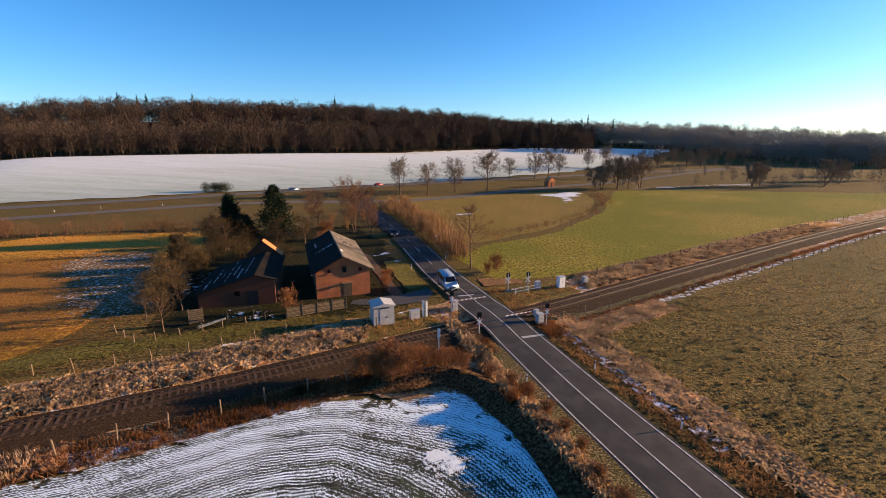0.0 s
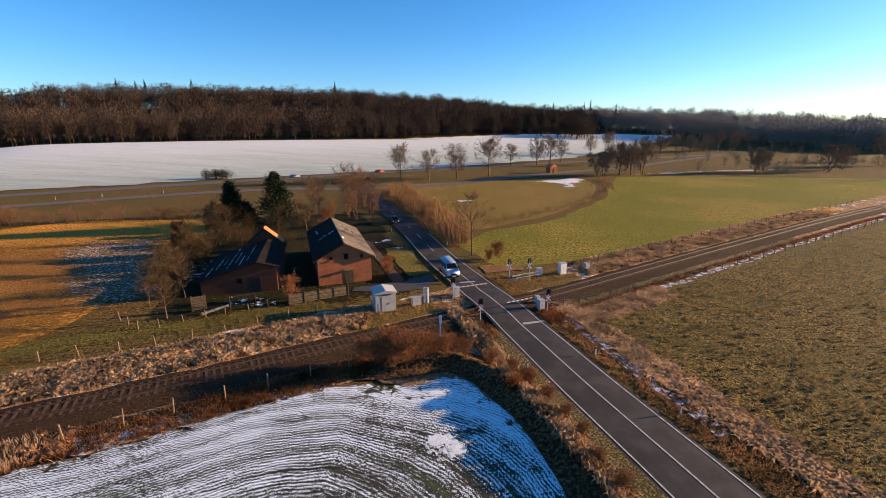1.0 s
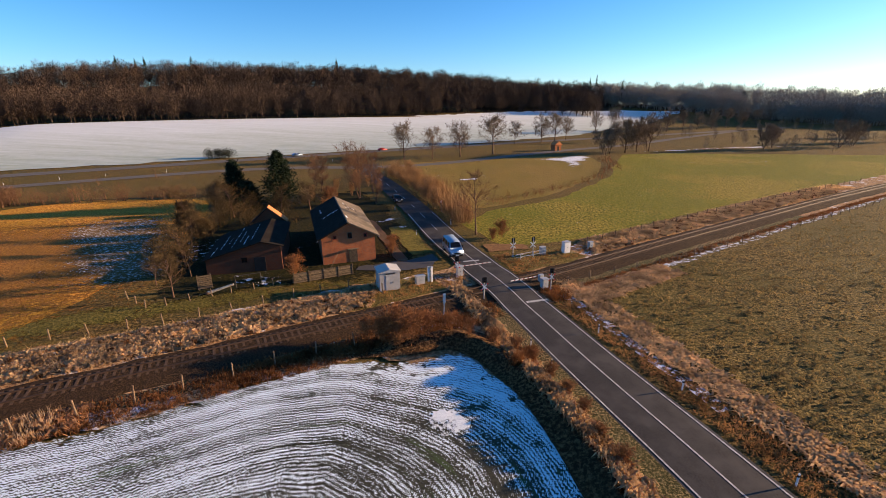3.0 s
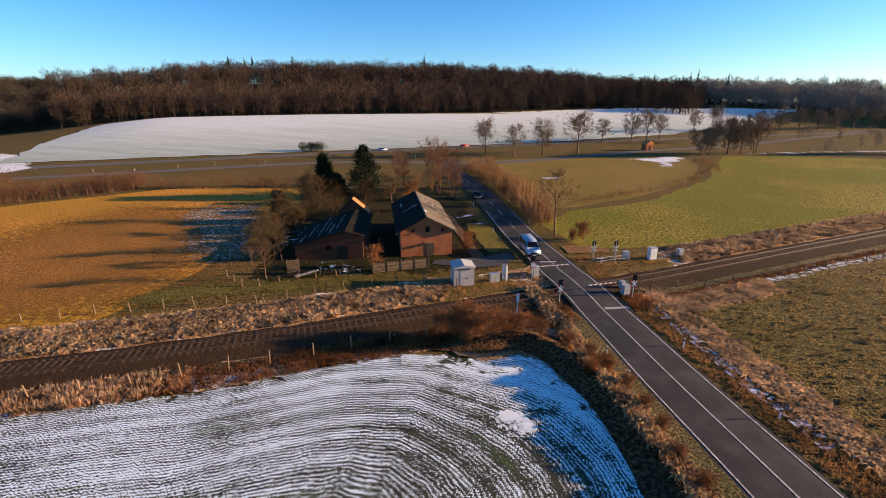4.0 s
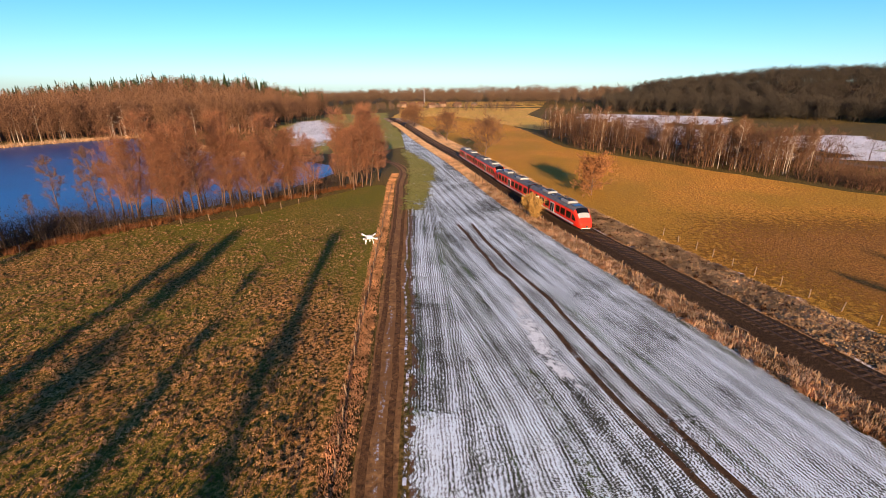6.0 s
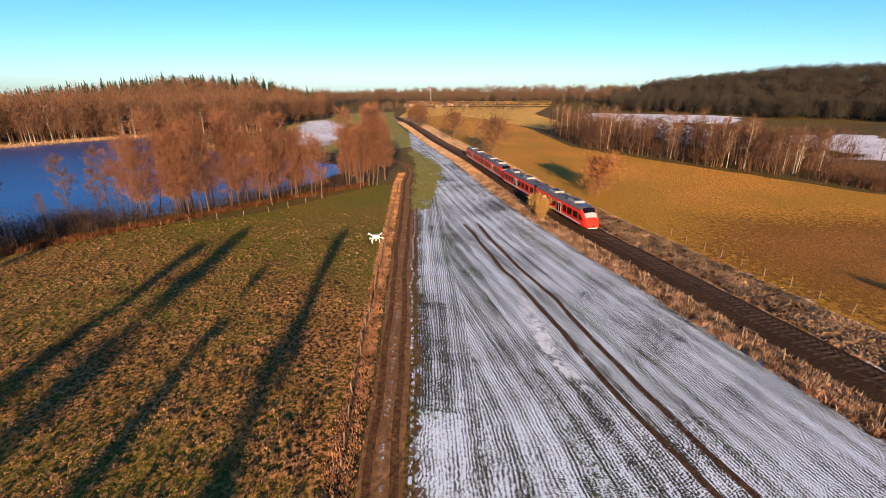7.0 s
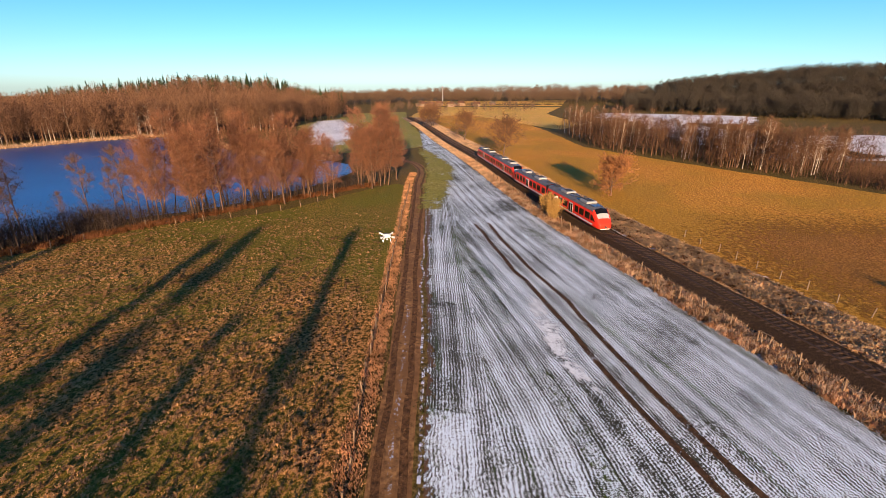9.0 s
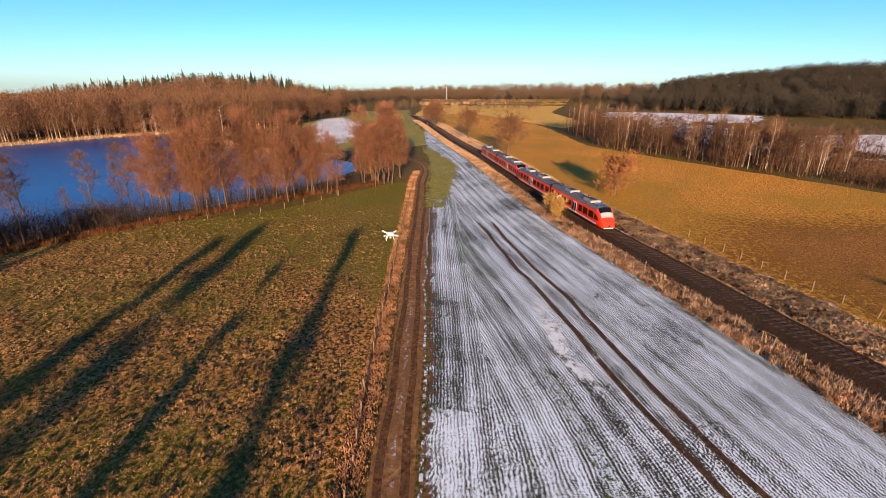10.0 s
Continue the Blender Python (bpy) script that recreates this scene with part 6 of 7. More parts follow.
def sown(n, x0, x1, y0, y1, keep, seed):
    rng = np.random.default_rng(seed)
    p = np.c_[rng.uniform(x0, x1, n), rng.uniform(y0, y1, n)]
    return p[keep(p[:, 0], p[:, 1])]


def on_pasture(x, y):
    return (y < np.interp(x, [-104, -72, -48, -31, -19, 5], [-30, -23.5, -18.3, -14.6, -11.8, -8])) & (y > np.interp(x, [-104, -77, -62, -20], [-34, -46, -64, -82]))


def on_stubble(x, y):
    return (x > np.interp(y, [8, 24, 38, 50, 60], [28, 24.4, 19.4, 17, 30])) & (y < 50 + 0.6 * (x - 15))


def fading(p):
    return p[np.random.default_rng(62).uniform(0, 1, len(p)) < np.clip((p[:, 0] + 80) / 55, 0, 1)]


def thinned(p):
    far = np.hypot(p[:, 0], p[:, 1])
    return p[np.random.default_rng(61).uniform(0, 1, len(p)) < np.exp(-np.maximum(far - 35, 0) / 45)]


tufts("pasture_grass", fading(sown(26000, -90, 0, -75, -9, on_pasture, 41)), M["pasture_blade"], "short straw tufts on the pasture", 0.11, 4, 42, 0.6)
tufts("stubble_grass", thinned(sown(60000, 18, 150, -10, 110, on_stubble, 43)), M["stubble_blade"], "short straw tufts on the field", 0.16, 4, 44, 0.6)
tufts("bank_straw", off_crossing(along(RAIL, s_mid - 130, s_mid + 170, -8.9, -3.6, 19000, 45)), M["straw_tan"], "pale flattened straw on the railway bank", 0.36, 6, 46, 1.1)
spots = [(-46 - 58 * t, -74.5 + 37 * t ** 1.1) for t in np.random.default_rng(51).uniform(0, 1, 2500)]
tufts("shore_grass", np.array(spots) + np.random.default_rng(52).normal(0, 0.8, (2500, 2)), M["grass_rust"], "rusty grass at the shore fence", 0.7, 7, 53)
tussocks("bank_tussocks", off_crossing(along(RAIL, s_mid - 120, s_mid + 120, -8.6, -2.7, 6600, 145)), M["straw_tan"], "pale straw tussocks on the railway bank", 0.42, 0.27, 15, 146, 0.07)
tussocks("bank_tussocks", off_crossing(along(RAIL, s_mid - 120, s_mid + 120, -8.2, -2.6, 800, 147)), M["grass_rust"], "rusty grass tussocks on the railway bank", 0.32, 0.3, 12, 148)
tussocks("bank_tussocks", along(RAIL, s_mid + 34, s_mid + 130, 3.6, 6.7, 800, 149), M["grass_tawny"], "tawny tussocks between rails and snow", 0.4, 0.34, 14, 150, 0.065)
tufts("far_bank_grass", np.vstack([along(RAIL, s_mid + 120, s_mid + 330, -8.8, -3.0, 6000, 157), along(RAIL, s_mid + 150, s_mid + 330, 3.2, 6.8, 5000, 158)]), M["straw_pale"], "pale dry grass along the distant rails", 0.5, 7, 159, 0.7)
tufts("bank_stalks", along(RAIL, s_mid + 36, s_mid + 150, 3.5, 6.7, 3000, 155), M["straw_pale"], "upright dry stalks between rails and snow", 0.62, 9, 156, 0.24)
tussocks("pasture_tussocks", fading(sown(15000, -85, 0, -72, -9, on_pasture, 151)), M["pasture_blade"], "small straw tussocks on the pasture", 0.2, 0.13, 9, 152, 0.03)
tussocks("stubble_tussocks", thinned(sown(22000, 18, 150, -10, 110, on_stubble, 153)), M["stubble_blade"], "small straw tussocks on the field", 0.22, 0.15, 8, 154, 0.03)
tufts("reeds", along(SHORE, 0, 330, -2.5, 2.5, 3500, 47), M["straw_pale"], "tall pale reeds by the lake", 1.7, 5, 48, 0.15)


# ---- farm ----
def brick_mat(name, a, b, mortar):
    m, nt, bs = mat(name, 0.9, 0, 0.2)
    tc = nt.nodes.new("ShaderNodeTexCoord")
    mp = nt.nodes.new("ShaderNodeMapping")
    mp.inputs["Rotation"].default_value = (radians(90), 0, 0)
    nt.links.new(tc.outputs["Object"], mp.inputs[0])
    br = nt.nodes.new("ShaderNodeTexBrick")
    br.inputs["Color1"].default_value, br.inputs["Color2"].default_value, br.inputs["Mortar"].default_value = (*a, 1), (*b, 1), (*mortar, 1)
    br.inputs["Scale"].default_value, br.inputs["Brick Width"].default_value, br.inputs["Row Height"].default_value = 1.0, 0.25, 0.08
    br.inputs["Mortar Size"].default_value = 0.008
    nt.links.new(mp.outputs[0], br.inputs["Vector"])
    n = noise_tex(nt, 0.6, tc.outputs["Object"], 5, 0.7)
    c = blend(nt, ramp(nt, n, [(0.4, (0.0,)), (0.7, (0.5,))]), br.outputs["Color"], (0.11, 0.05, 0.03))
    nt.links.new(c, bs.inputs["Base Color"])
    bump(nt, bs, br.outputs["Fac"], 0.4, -0.01)
    return m


# Red brick made far darker: the barn's shade is put into the colour.
M["brick_shade_dark"] = brick_mat("shade_dark_brick_wall", (0.13, 0.042, 0.02), (0.1, 0.032, 0.015), (0.08, 0.05, 0.034))
M["brick"] = brick_mat("red_brick_wall", (0.43, 0.14, 0.05), (0.34, 0.105, 0.038), (0.28, 0.17, 0.1))
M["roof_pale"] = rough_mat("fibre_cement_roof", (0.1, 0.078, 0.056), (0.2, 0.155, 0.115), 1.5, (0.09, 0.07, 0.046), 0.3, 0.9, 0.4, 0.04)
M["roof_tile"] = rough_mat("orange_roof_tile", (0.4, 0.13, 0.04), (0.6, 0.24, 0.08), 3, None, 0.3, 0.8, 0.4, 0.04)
# For shaded slopes: their shade is put into this dark colour.
M["roof_shade_dark"] = rough_mat("shade_dark_roofing", (0.012, 0.009, 0.007), (0.03, 0.024, 0.018), 1.5, (0.016, 0.013, 0.01), 0.3, 0.9, 0.3, 0.03, spec=0.06)

M["white_paint"] = plain("white_paint", (0.72, 0.71, 0.68), 0.5, 0, 0.4, 0.08, 2)
M["grey_paint"] = plain("grey_paint", (0.35, 0.36, 0.37), 0.5, 0, 0.4, 0.1, 2)
M["plank"] = rough_mat("weathered_plank", (0.085, 0.062, 0.04), (0.2, 0.145, 0.09), 5, None, 0.3, 0.9, 0.3, 0.02)
M["plank_dark"] = rough_mat("dark_plank", (0.05, 0.036, 0.024), (0.13, 0.095, 0.06), 5, None, 0.3, 0.9, 0.3, 0.02)
M["dark_red"] = plain("faded_dark_red", (0.2, 0.025, 0.018), 0.5, 0, 0.3, 0.1, 2)
M["red_paint"] = plain("red_paint", (0.55, 0.03, 0.02), 0.45, 0, 0.4, 0.05, 2)


def slab(a, b, c, d, thick):
    """A roof slab through four corners, given a thickness downwards."""
    bm = bmesh.new()
    top = [bm.verts.new(p) for p in (a, b, c, d)]
    low = [bm.verts.new((p[0], p[1], p[2] - thick)) for p in (a, b, c, d)]
    bm.faces.new(top)
    bm.faces.new(low[::-1])
    for k in range(4):
        bm.faces.new((top[k], low[k], low[(k + 1) % 4], top[(k + 1) % 4]))
    return bm


def gable_wall(x0, x1, y, ze0, ze1, xr, zr, thick=0.3):
    return prism([(x0, -0.1), (x1, -0.1), (x1, ze1), (xr, zr), (x0, ze0)], y, y + thick)


def house():
    """Brick farmhouse; x along its gable, y along its ridge."""
    w, ln, eave, top = 7.7, 18.6, 4.05, 6.05
    h = tagged(new("farmhouse"), "red brick farmhouse with grey pitched roof", "house")
    part("gable_wall", gable_wall(0, w, 0, eave, eave, w / 2, top), M["brick"], h)
    part("gable_wall", gable_wall(0, w, ln - 0.3, eave, eave, w / 2, top), M["brick"], h)
    part("side_wall", one_box(0, 0.3, 0.3, ln - 0.3, -0.1, eave), M["brick"], h)
    part("side_wall", one_box(w - 0.3, w, 0.3, ln - 0.3, -0.1, eave), M["brick"], h)
    o, k = 0.55, (top - eave) / (w / 2)
    left = part("roof_slope", slab((-o, -0.5, eave - o * k + 0.16), (w / 2, -0.5, top + 0.16), (w / 2, ln + 0.5, top + 0.16), (-o, ln + 0.5, eave - o * k + 0.16), 0.15), M["roof_shade_dark"], h, "roof slope with its shade in the dark colour")
    right = part("roof_slope", slab((w / 2, -0.5, top + 0.16), (w + o, -0.5, eave - o * k + 0.16), (w + o, ln + 0.5, eave - o * k + 0.16), (w / 2, ln + 0.5, top + 0.16), 0.15), M["roof_pale"], h, "weathered roof slope, paler on the sunlit side")
    part("ridge_cap", tube(bmesh.new(), (w / 2, -0.55, top + 0.17), (w / 2, ln + 0.55, top + 0.17), 0.13, 0.13, 8), M["roof_pale"], h)

    def on_slope(s, along, up0, up1, wide, material, name, roof):
        x0, x1 = (w / 2 + s * (w / 2 + o) * (1 - up0), w / 2 + s * (w / 2 + o) * (1 - up1))
        zf = lambda x: top + 0.16 - abs(x - w / 2) * k + 0.1
        bm = slab((x0, along, zf(x0)), (x1, along, zf(x1)), (x1, along + wide, zf(x1)), (x0, along + wide, zf(x0)), 0.05)
        part(name, bm, material, roof)

    # Sheets repeat the two roof colours, so sun and shade are painted in.
    for s, roof, material in ((-1, left, M["roof_shade_dark"]), (1, right, M["roof_pale"])):
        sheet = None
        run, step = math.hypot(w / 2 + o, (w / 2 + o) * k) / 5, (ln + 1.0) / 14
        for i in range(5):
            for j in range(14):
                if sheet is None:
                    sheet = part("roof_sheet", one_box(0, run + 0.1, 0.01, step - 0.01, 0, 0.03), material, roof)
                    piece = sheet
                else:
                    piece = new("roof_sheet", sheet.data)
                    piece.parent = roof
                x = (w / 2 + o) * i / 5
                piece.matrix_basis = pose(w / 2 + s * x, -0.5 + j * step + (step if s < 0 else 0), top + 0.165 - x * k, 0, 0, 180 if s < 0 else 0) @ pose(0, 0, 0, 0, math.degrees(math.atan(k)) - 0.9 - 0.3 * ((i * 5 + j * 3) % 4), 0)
    on_slope(-1, 8.6, 0.25, 0.96, 0.5, M["snow_broken"], "snow_strip", left)
    on_slope(-1, 12.6, 0.3, 0.36, 2.6, M["snow_broken"], "snow_strip", left)
    for a, u in ((11.2, 0.72), (12.6, 0.6), (13.8, 0.74), (12.2, 0.42)):
        on_slope(1, a, u, u + 0.04, 1.5, M["snow_broken"], "snow_strip", right)
        on_slope(1, a - 0.4, u - 0.08, u - 0.045, 1.1, M["black"], "roof_gap", right)
    on_slope(1, 3.0, 0.9, 0.96, 1.0, M["snow"], "snow_strip", right)
    for x, z, ww, hh in ((4.05, 4.15, 0.75, 1.0), (1.9, 4.0, 0.5, 0.6), (6.3, 4.0, 0.5, 0.6)):
        win = part("window", one_box(x - ww / 2, x + ww / 2, -0.03, 0.06, z - hh / 2, z + hh / 2), M["plank"] if ww > 0.6 else M["dark_red"], h)
        part("pane", one_box(x - ww / 2 + 0.09, x + ww / 2 - 0.09, -0.045, -0.031, z - hh / 2 + 0.09, z + hh / 2 - 0.09), M["dark_glass"], win)
        part("sill", one_box(x - ww / 2 - 0.1, x + ww / 2 + 0.1, -0.14, -0.03, z - hh / 2 - 0.1, z - hh / 2), M["brick"], win)
    part("leaning_pole", tube(bmesh.new(), (1.0, -1.0, 0.0), (2.3, -0.15, 1.9), 0.05, 0.04, 6), M["plank"], h, "pale pole leaning on the wall")
    part("door_canopy", one_box(3.6, 5.2, -0.45, -0.02, 2.05, 2.13), M["plank"], h, "narrow pale door canopy")
    part("door_leaf", one_box(3.8, 5.0, -0.05, 0.05, 0.0, 2.05), M["plank_dark"], h, "dark wooden door")
    for y in (3.0, 6.5, 10.0, 13.5):
        win = part("window", one_box(w - 0.05, w + 0.03, y, y + 1.1, 1.2, 2.4), M["white_paint"], h)
        part("pane", one_box(w + 0.031, w + 0.045, y + 0.1, y + 1.0, 1.3, 2.3), M["dark_glass"], win)
    for x in (-o, w + o):
        part("gutter", tube(bmesh.new(), (x, -0.5, eave - o * k), (x, ln + 0.5, eave - o * k), 0.07, 0.07, 8), M["grey_paint"], h)
    return h


house().matrix_basis = pose(-18.1, 61.5, 0, 0, 0, 19)


def barn():
    """Low brick barn with an uneven roof; x across, y along the ridge."""
    w, ln, ez, top, low, xr = 9.9, 12.6, 3.6, 4.3, 2.2, 7.4
    h = tagged(new("barn"), "low brick barn darkened for shade, with dark snow-streaked roof", "barn")
    part("gable_wall", gable_wall(0, w, 0, low, ez, xr, top), M["brick_shade_dark"], h)
    part("gable_wall", gable_wall(0, w, ln - 0.3, low, ez, xr, top), M["brick_shade_dark"], h)
    part("side_wall", one_box(0, 0.3, 0.3, ln - 0.3, -0.1, low), M["brick_shade_dark"], h)
    part("side_wall", one_box(w - 0.3, w, 0.3, ln - 0.3, -0.1, ez), M["brick_shade_dark"], h)
    kl, kr = (top - low) / xr, (top - ez) / (w - xr)
    left = part("roof_slope", slab((-0.4, -0.4, low - 0.4 * kl + 0.14), (xr, -0.4, top + 0.14), (xr, ln + 0.4, top + 0.14), (-0.4, ln + 0.4, low - 0.4 * kl + 0.14), 0.12), M["roof_shade_dark"], h)
    part("roof_slope", slab((xr, -0.4, top + 0.14), (w + 0.4, -0.4, ez - 0.4 * kr + 0.14), (w + 0.4, ln + 0.4, ez - 0.4 * kr + 0.14), (xr, ln + 0.4, top + 0.14), 0.12), M["roof_shade_dark"], h)
    for i in range(7):
        x0 = 0.6 + i * 0.85
        f = lambda x: low + x * kl + 0.17
        part("snow_strip", slab((x0, 0.5 + (i * 37 % 5), f(x0)), (x0 + 0.16, 0.5 + (i * 37 % 5), f(x0 + 0.16)), (x0 + 0.16, 5 + (i * 53 % 8), f(x0 + 0.16)), (x0, 5 + (i * 53 % 8), f(x0)), 0.03), M["snow_broken"], left)
    # Black slab stands for the unlit inside of the open doorway.
    part("door", one_box(6.2, 7.7, -0.06, 0.04, 0, 2.1), M["black"], h, "black slab for the unlit barn doorway")
    part("window", one_box(4.6, 5.3, -0.05, 0.04, 1.5, 2.2), M["dark_glass"], h)
    tw = part("rear_gable", prism([(4.2, 3.0), (9.4, 3.0), (9.4, 3.7), (6.8, 6.0), (4.2, 3.7)], 13.9, 15.6), M["brick_shade_dark"], h)
    # Orange against a dark twin slope: sun on this side is painted in.
    part("rear_roof", slab((6.8, 13.7, 6.15), (9.7, 13.7, 3.6), (9.7, 15.8, 3.6), (6.8, 15.8, 6.15), 0.12), M["roof_tile"], h, "orange tile slope with the sunlight in its colour")
    part("rear_roof", slab((3.9, 13.7, 3.6), (6.8, 13.7, 6.15), (6.8, 15.8, 6.15), (3.9, 15.8, 3.6), 0.12), M["roof_shade_dark"], h)
    part("rear_wall", one_box(4.2, 9.4, 12.7, 15.6, -0.1, 2.995), M["brick_shade_dark"], h)
    return h


barn().matrix_basis = pose(-33.0, 57.4, 0, 0, 0, 14)


def panel_fence():
    f = tagged(new("garden_fence"), "weathered slatted wooden garden fence", "fence")
    a, b = Vector((-20.0, 54.3, 0)), Vector((-13.1, 57.9, 0))
    d = (b - a) / 4
    turn = math.degrees(math.atan2(d.y, d.x))
    for k in range(5):
        p = a + d * k
        post = part("post", one_box(-0.07, 0.07, -0.07, 0.07, 0, 1.6, 0.015), M["plank_dark"], f)
        post.matrix_basis = pose(p.x, p.y, 0, 0, 0, turn)
        if k < 4:
            for s in range(8):
                sl = part("slat", one_box(0.08, d.length - 0.08, -0.015 + 0.02 * (s % 2), 0.01 + 0.02 * (s % 2), 0.12 + s * 0.17, 0.26 + s * 0.17), M["plank_dark"] if s % 3 == 1 else M["plank"], f)
                sl.matrix_basis = pose(p.x, p.y, 0, 0, 0, turn)
    return f


panel_fence()


def goal():
    g = tagged(new("goal_frame"), "dark thin garden goal frame", "goal")
    for x in (0, 3.0):
        part("post", tube(bmesh.new(), (x, 0, 0), (x, 0, 1.7), 0.045, 0.045, 8), M["steel_dark"], g)
        part("brace", tube(bmesh.new(), (x, 0, 1.68), (x, 1.0, 0.02), 0.03, 0.03, 6), M["steel_dark"], g)
    part("crossbar", tube(bmesh.new(), (0, 0, 1.7), (3.0, 0, 1.7), 0.045, 0.045, 8), M["steel_dark"], g)
    return g


goal().matrix_basis = pose(-27.0, 52.9, 0, 0, 0, 24)


def play_frame():
    g = tagged(new("climbing_frame"), "leaning wooden garden climbing frame", "play frame")
    for x in (0, 1.5):
        part("post", one_box(x - 0.06, x + 0.06, -0.06, 0.06, 0, 2.1), M["plank_dark"], g)
    for k in range(6):
        part("board", one_box(-0.1, 1.6, -0.1, -0.06, 0.5 + k * 0.25, 0.7 + k * 0.25), M["plank_dark"], g)
    part("seat", one_box(-0.1, 1.6, -0.7, -0.1, 0.42, 0.48), M["plank_dark"], g)
    return g


play_frame().matrix_basis = pose(-31.4, 52.2, 0, 0, 0, 30)
log = tagged(part("log", tube(bmesh.new(), (-29.8, 51.2, 0.15), (-26.9, 52.2, 0.9), 0.2, 0.13, 9), M["bark_birch"], None), "pale leaning birch log in the garden", "log")
heap = bmesh.new()
tube(heap, (-29.8, 51.2, 0), (-29.8, 51.2, 0.3), 0.3, 0.2, 9)
tagged(part("stump", heap, M["bark"], None), "short stump below the birch log", "stump")


# ---- level crossing ----
# White steel made greyer: the hut's shade sits in the paint colour.
M["hut_paint"] = plain("shade_greyed_white_steel", (0.42, 0.41, 0.39), 0.6, 0, 0.3, 0.1, 1.2)


def relay_hut():
    h = tagged(new("relay_hut"), "white steel signalling hut by the railway", "equipment hut")
    part("body", one_box(-1.3, 1.3, -1.15, 1.15, 0.1, 2.55, 0.03), M["hut_paint"], h)
    part("plinth", one_box(-1.4, 1.4, -1.25, 1.25, -0.05, 0.12), M["grey_paint"], h)
    part("roof", prism([(-1.45, 2.55), (1.45, 2.55), (1.45, 2.66), (0, 2.95), (-1.45, 2.66)], -1.3, 1.3), M["hut_paint"], h)
    door = part("door", one_box(-0.5, 0.5, -1.18, -1.145, 0.2, 2.2), M["hut_paint"], h)
    part("handle", one_box(0.35, 0.42, -1.22, -1.18, 1.1, 1.3), M["black"], door)
    for k in range(4):
        part("vent", one_box(0.1 + 0.32 * k - 0.6, 0.32 + 0.32 * k - 0.6, -1.19, -1.147, 2.3, 2.42), M["black"], h)
    part("post", one_box(-1.2, -1.08, -1.9, -1.78, 0, 1.6), M["plank"], h)
    return h


relay_hut().matrix_basis = pose(-7.6, 53.1, 0, 0, 0, 20)


def cabinet(w, d, hgt, label):
    c = tagged(new("signal_cabinet"), label, "cabinet", "crossing cabinets")
    part("body", one_box(-w / 2, w / 2, -d / 2, d / 2, 0.08, hgt, 0.02), M["white_paint"] if hgt > 1.3 else M["grey_paint"], c)
    part("cap", one_box(-w / 2 - 0.05, w / 2 + 0.05, -d / 2 - 0.05, d / 2 + 0.05, hgt, hgt + 0.07, 0.015), M["grey_paint"], c)
    part("plinth", one_box(-w / 2 - 0.03, w / 2 + 0.03, -d / 2 - 0.03, d / 2 + 0.03, -0.05, 0.08), M["grey_paint"], c)
    part("handle", one_box(-0.02, 0.02, -d / 2 - 0.03, -d / 2, hgt * 0.5, hgt * 0.6), M["black"], c)
    return c


for w, d, hgt, x, y, lab in ((1.1, 0.8, 1.75, 18.4, 66.9, "white steel cabinet on the railway verge"), (0.8, 0.6, 1.2, 14.6, 66.0, "small grey cabinet beside the barrier"), (0.7, 0.6, 1.1, 22.8, 68.9, "small grey cabinet on the railway verge"),
                             (1.2, 0.7, 1.1, -3.6, 54.3, "low grey cabinet beside the signalling hut"), (0.8, 0.7, 1.25, 12.2, 52.9, "grey barrier motor housing"), (0.7, 0.6, 1.2, 1.6, 57.2, "grey barrier motor housing")):
    cabinet(w, d, hgt, lab).matrix_basis = pose(x, y, lz(x, y) + 0.1, 0, 0, 24)
for x in (-2.5, -2.1):
    p = tagged(new("cable_post"), "pale upright cable post beside the rails", "post", "cable posts")
    part("shaft", one_box(-0.13, 0.13, -0.13, 0.13, 0, 2.1, 0.03), M["white_paint"], p)
    part("cap", one_box(-0.16, 0.16, -0.16, 0.16, 2.1, 2.16, 0.02), M["grey_paint"], p)
    p.matrix_basis = pose(x, 54.9, 0.1, 0, 0, 24)


def crossing_signal():
    s = tagged(new("crossing_signal"), "crossing light with red and white cross", "signal", "crossing signals")
    part("mast", tube(bmesh.new(), (0, 0, 0), (0, 0, 2.9), 0.06, 0.06, 10), M["grey_paint"], s)
    head = part("light_board", one_box(-0.28, 0.28, -0.12, 0.02, 2.25, 2.95, 0.05), M["black"], s)
    for z in (2.45, 2.75):
        part("lens", tube(bmesh.new(), (0, -0.12, z), (0, -0.2, z), 0.1, 0.11, 12), M["dark_glass"], head)
    for a in (45, -45):
        arm = part("cross_arm", one_box(-0.6, 0.6, -0.1, -0.07, -0.075, 0.075, 0.01), M["white_paint"], s)
        arm.matrix_basis = pose(0, -0.01 * (a > 0), 1.75, 0, a, 0)
        for k in (-1, 1):
            tip = part("red_tip", one_box(k * 0.6 - (0.2 if k > 0 else 0), k * 0.6 + (0 if k > 0 else 0.2), -0.106, -0.1, -0.076, 0.076), M["red_paint"], arm)
    part("foot", one_box(-0.16, 0.16, -0.16, 0.16, -0.1, 0.15, 0.02), M["grey_paint"], s)
    return s


sig = crossing_signal()
sig.matrix_basis = pose(4.3, 49.2, 0.1, 0, 0, 15)
for x, y, a in ((12.9, 52.3, 15), (1.2, 56.6, 15), (9.9, 64.9, 195), (13.0, 65.4, 195)):
    copy_thing(sig, pose(x, y, 0.1, 0, 0, a))


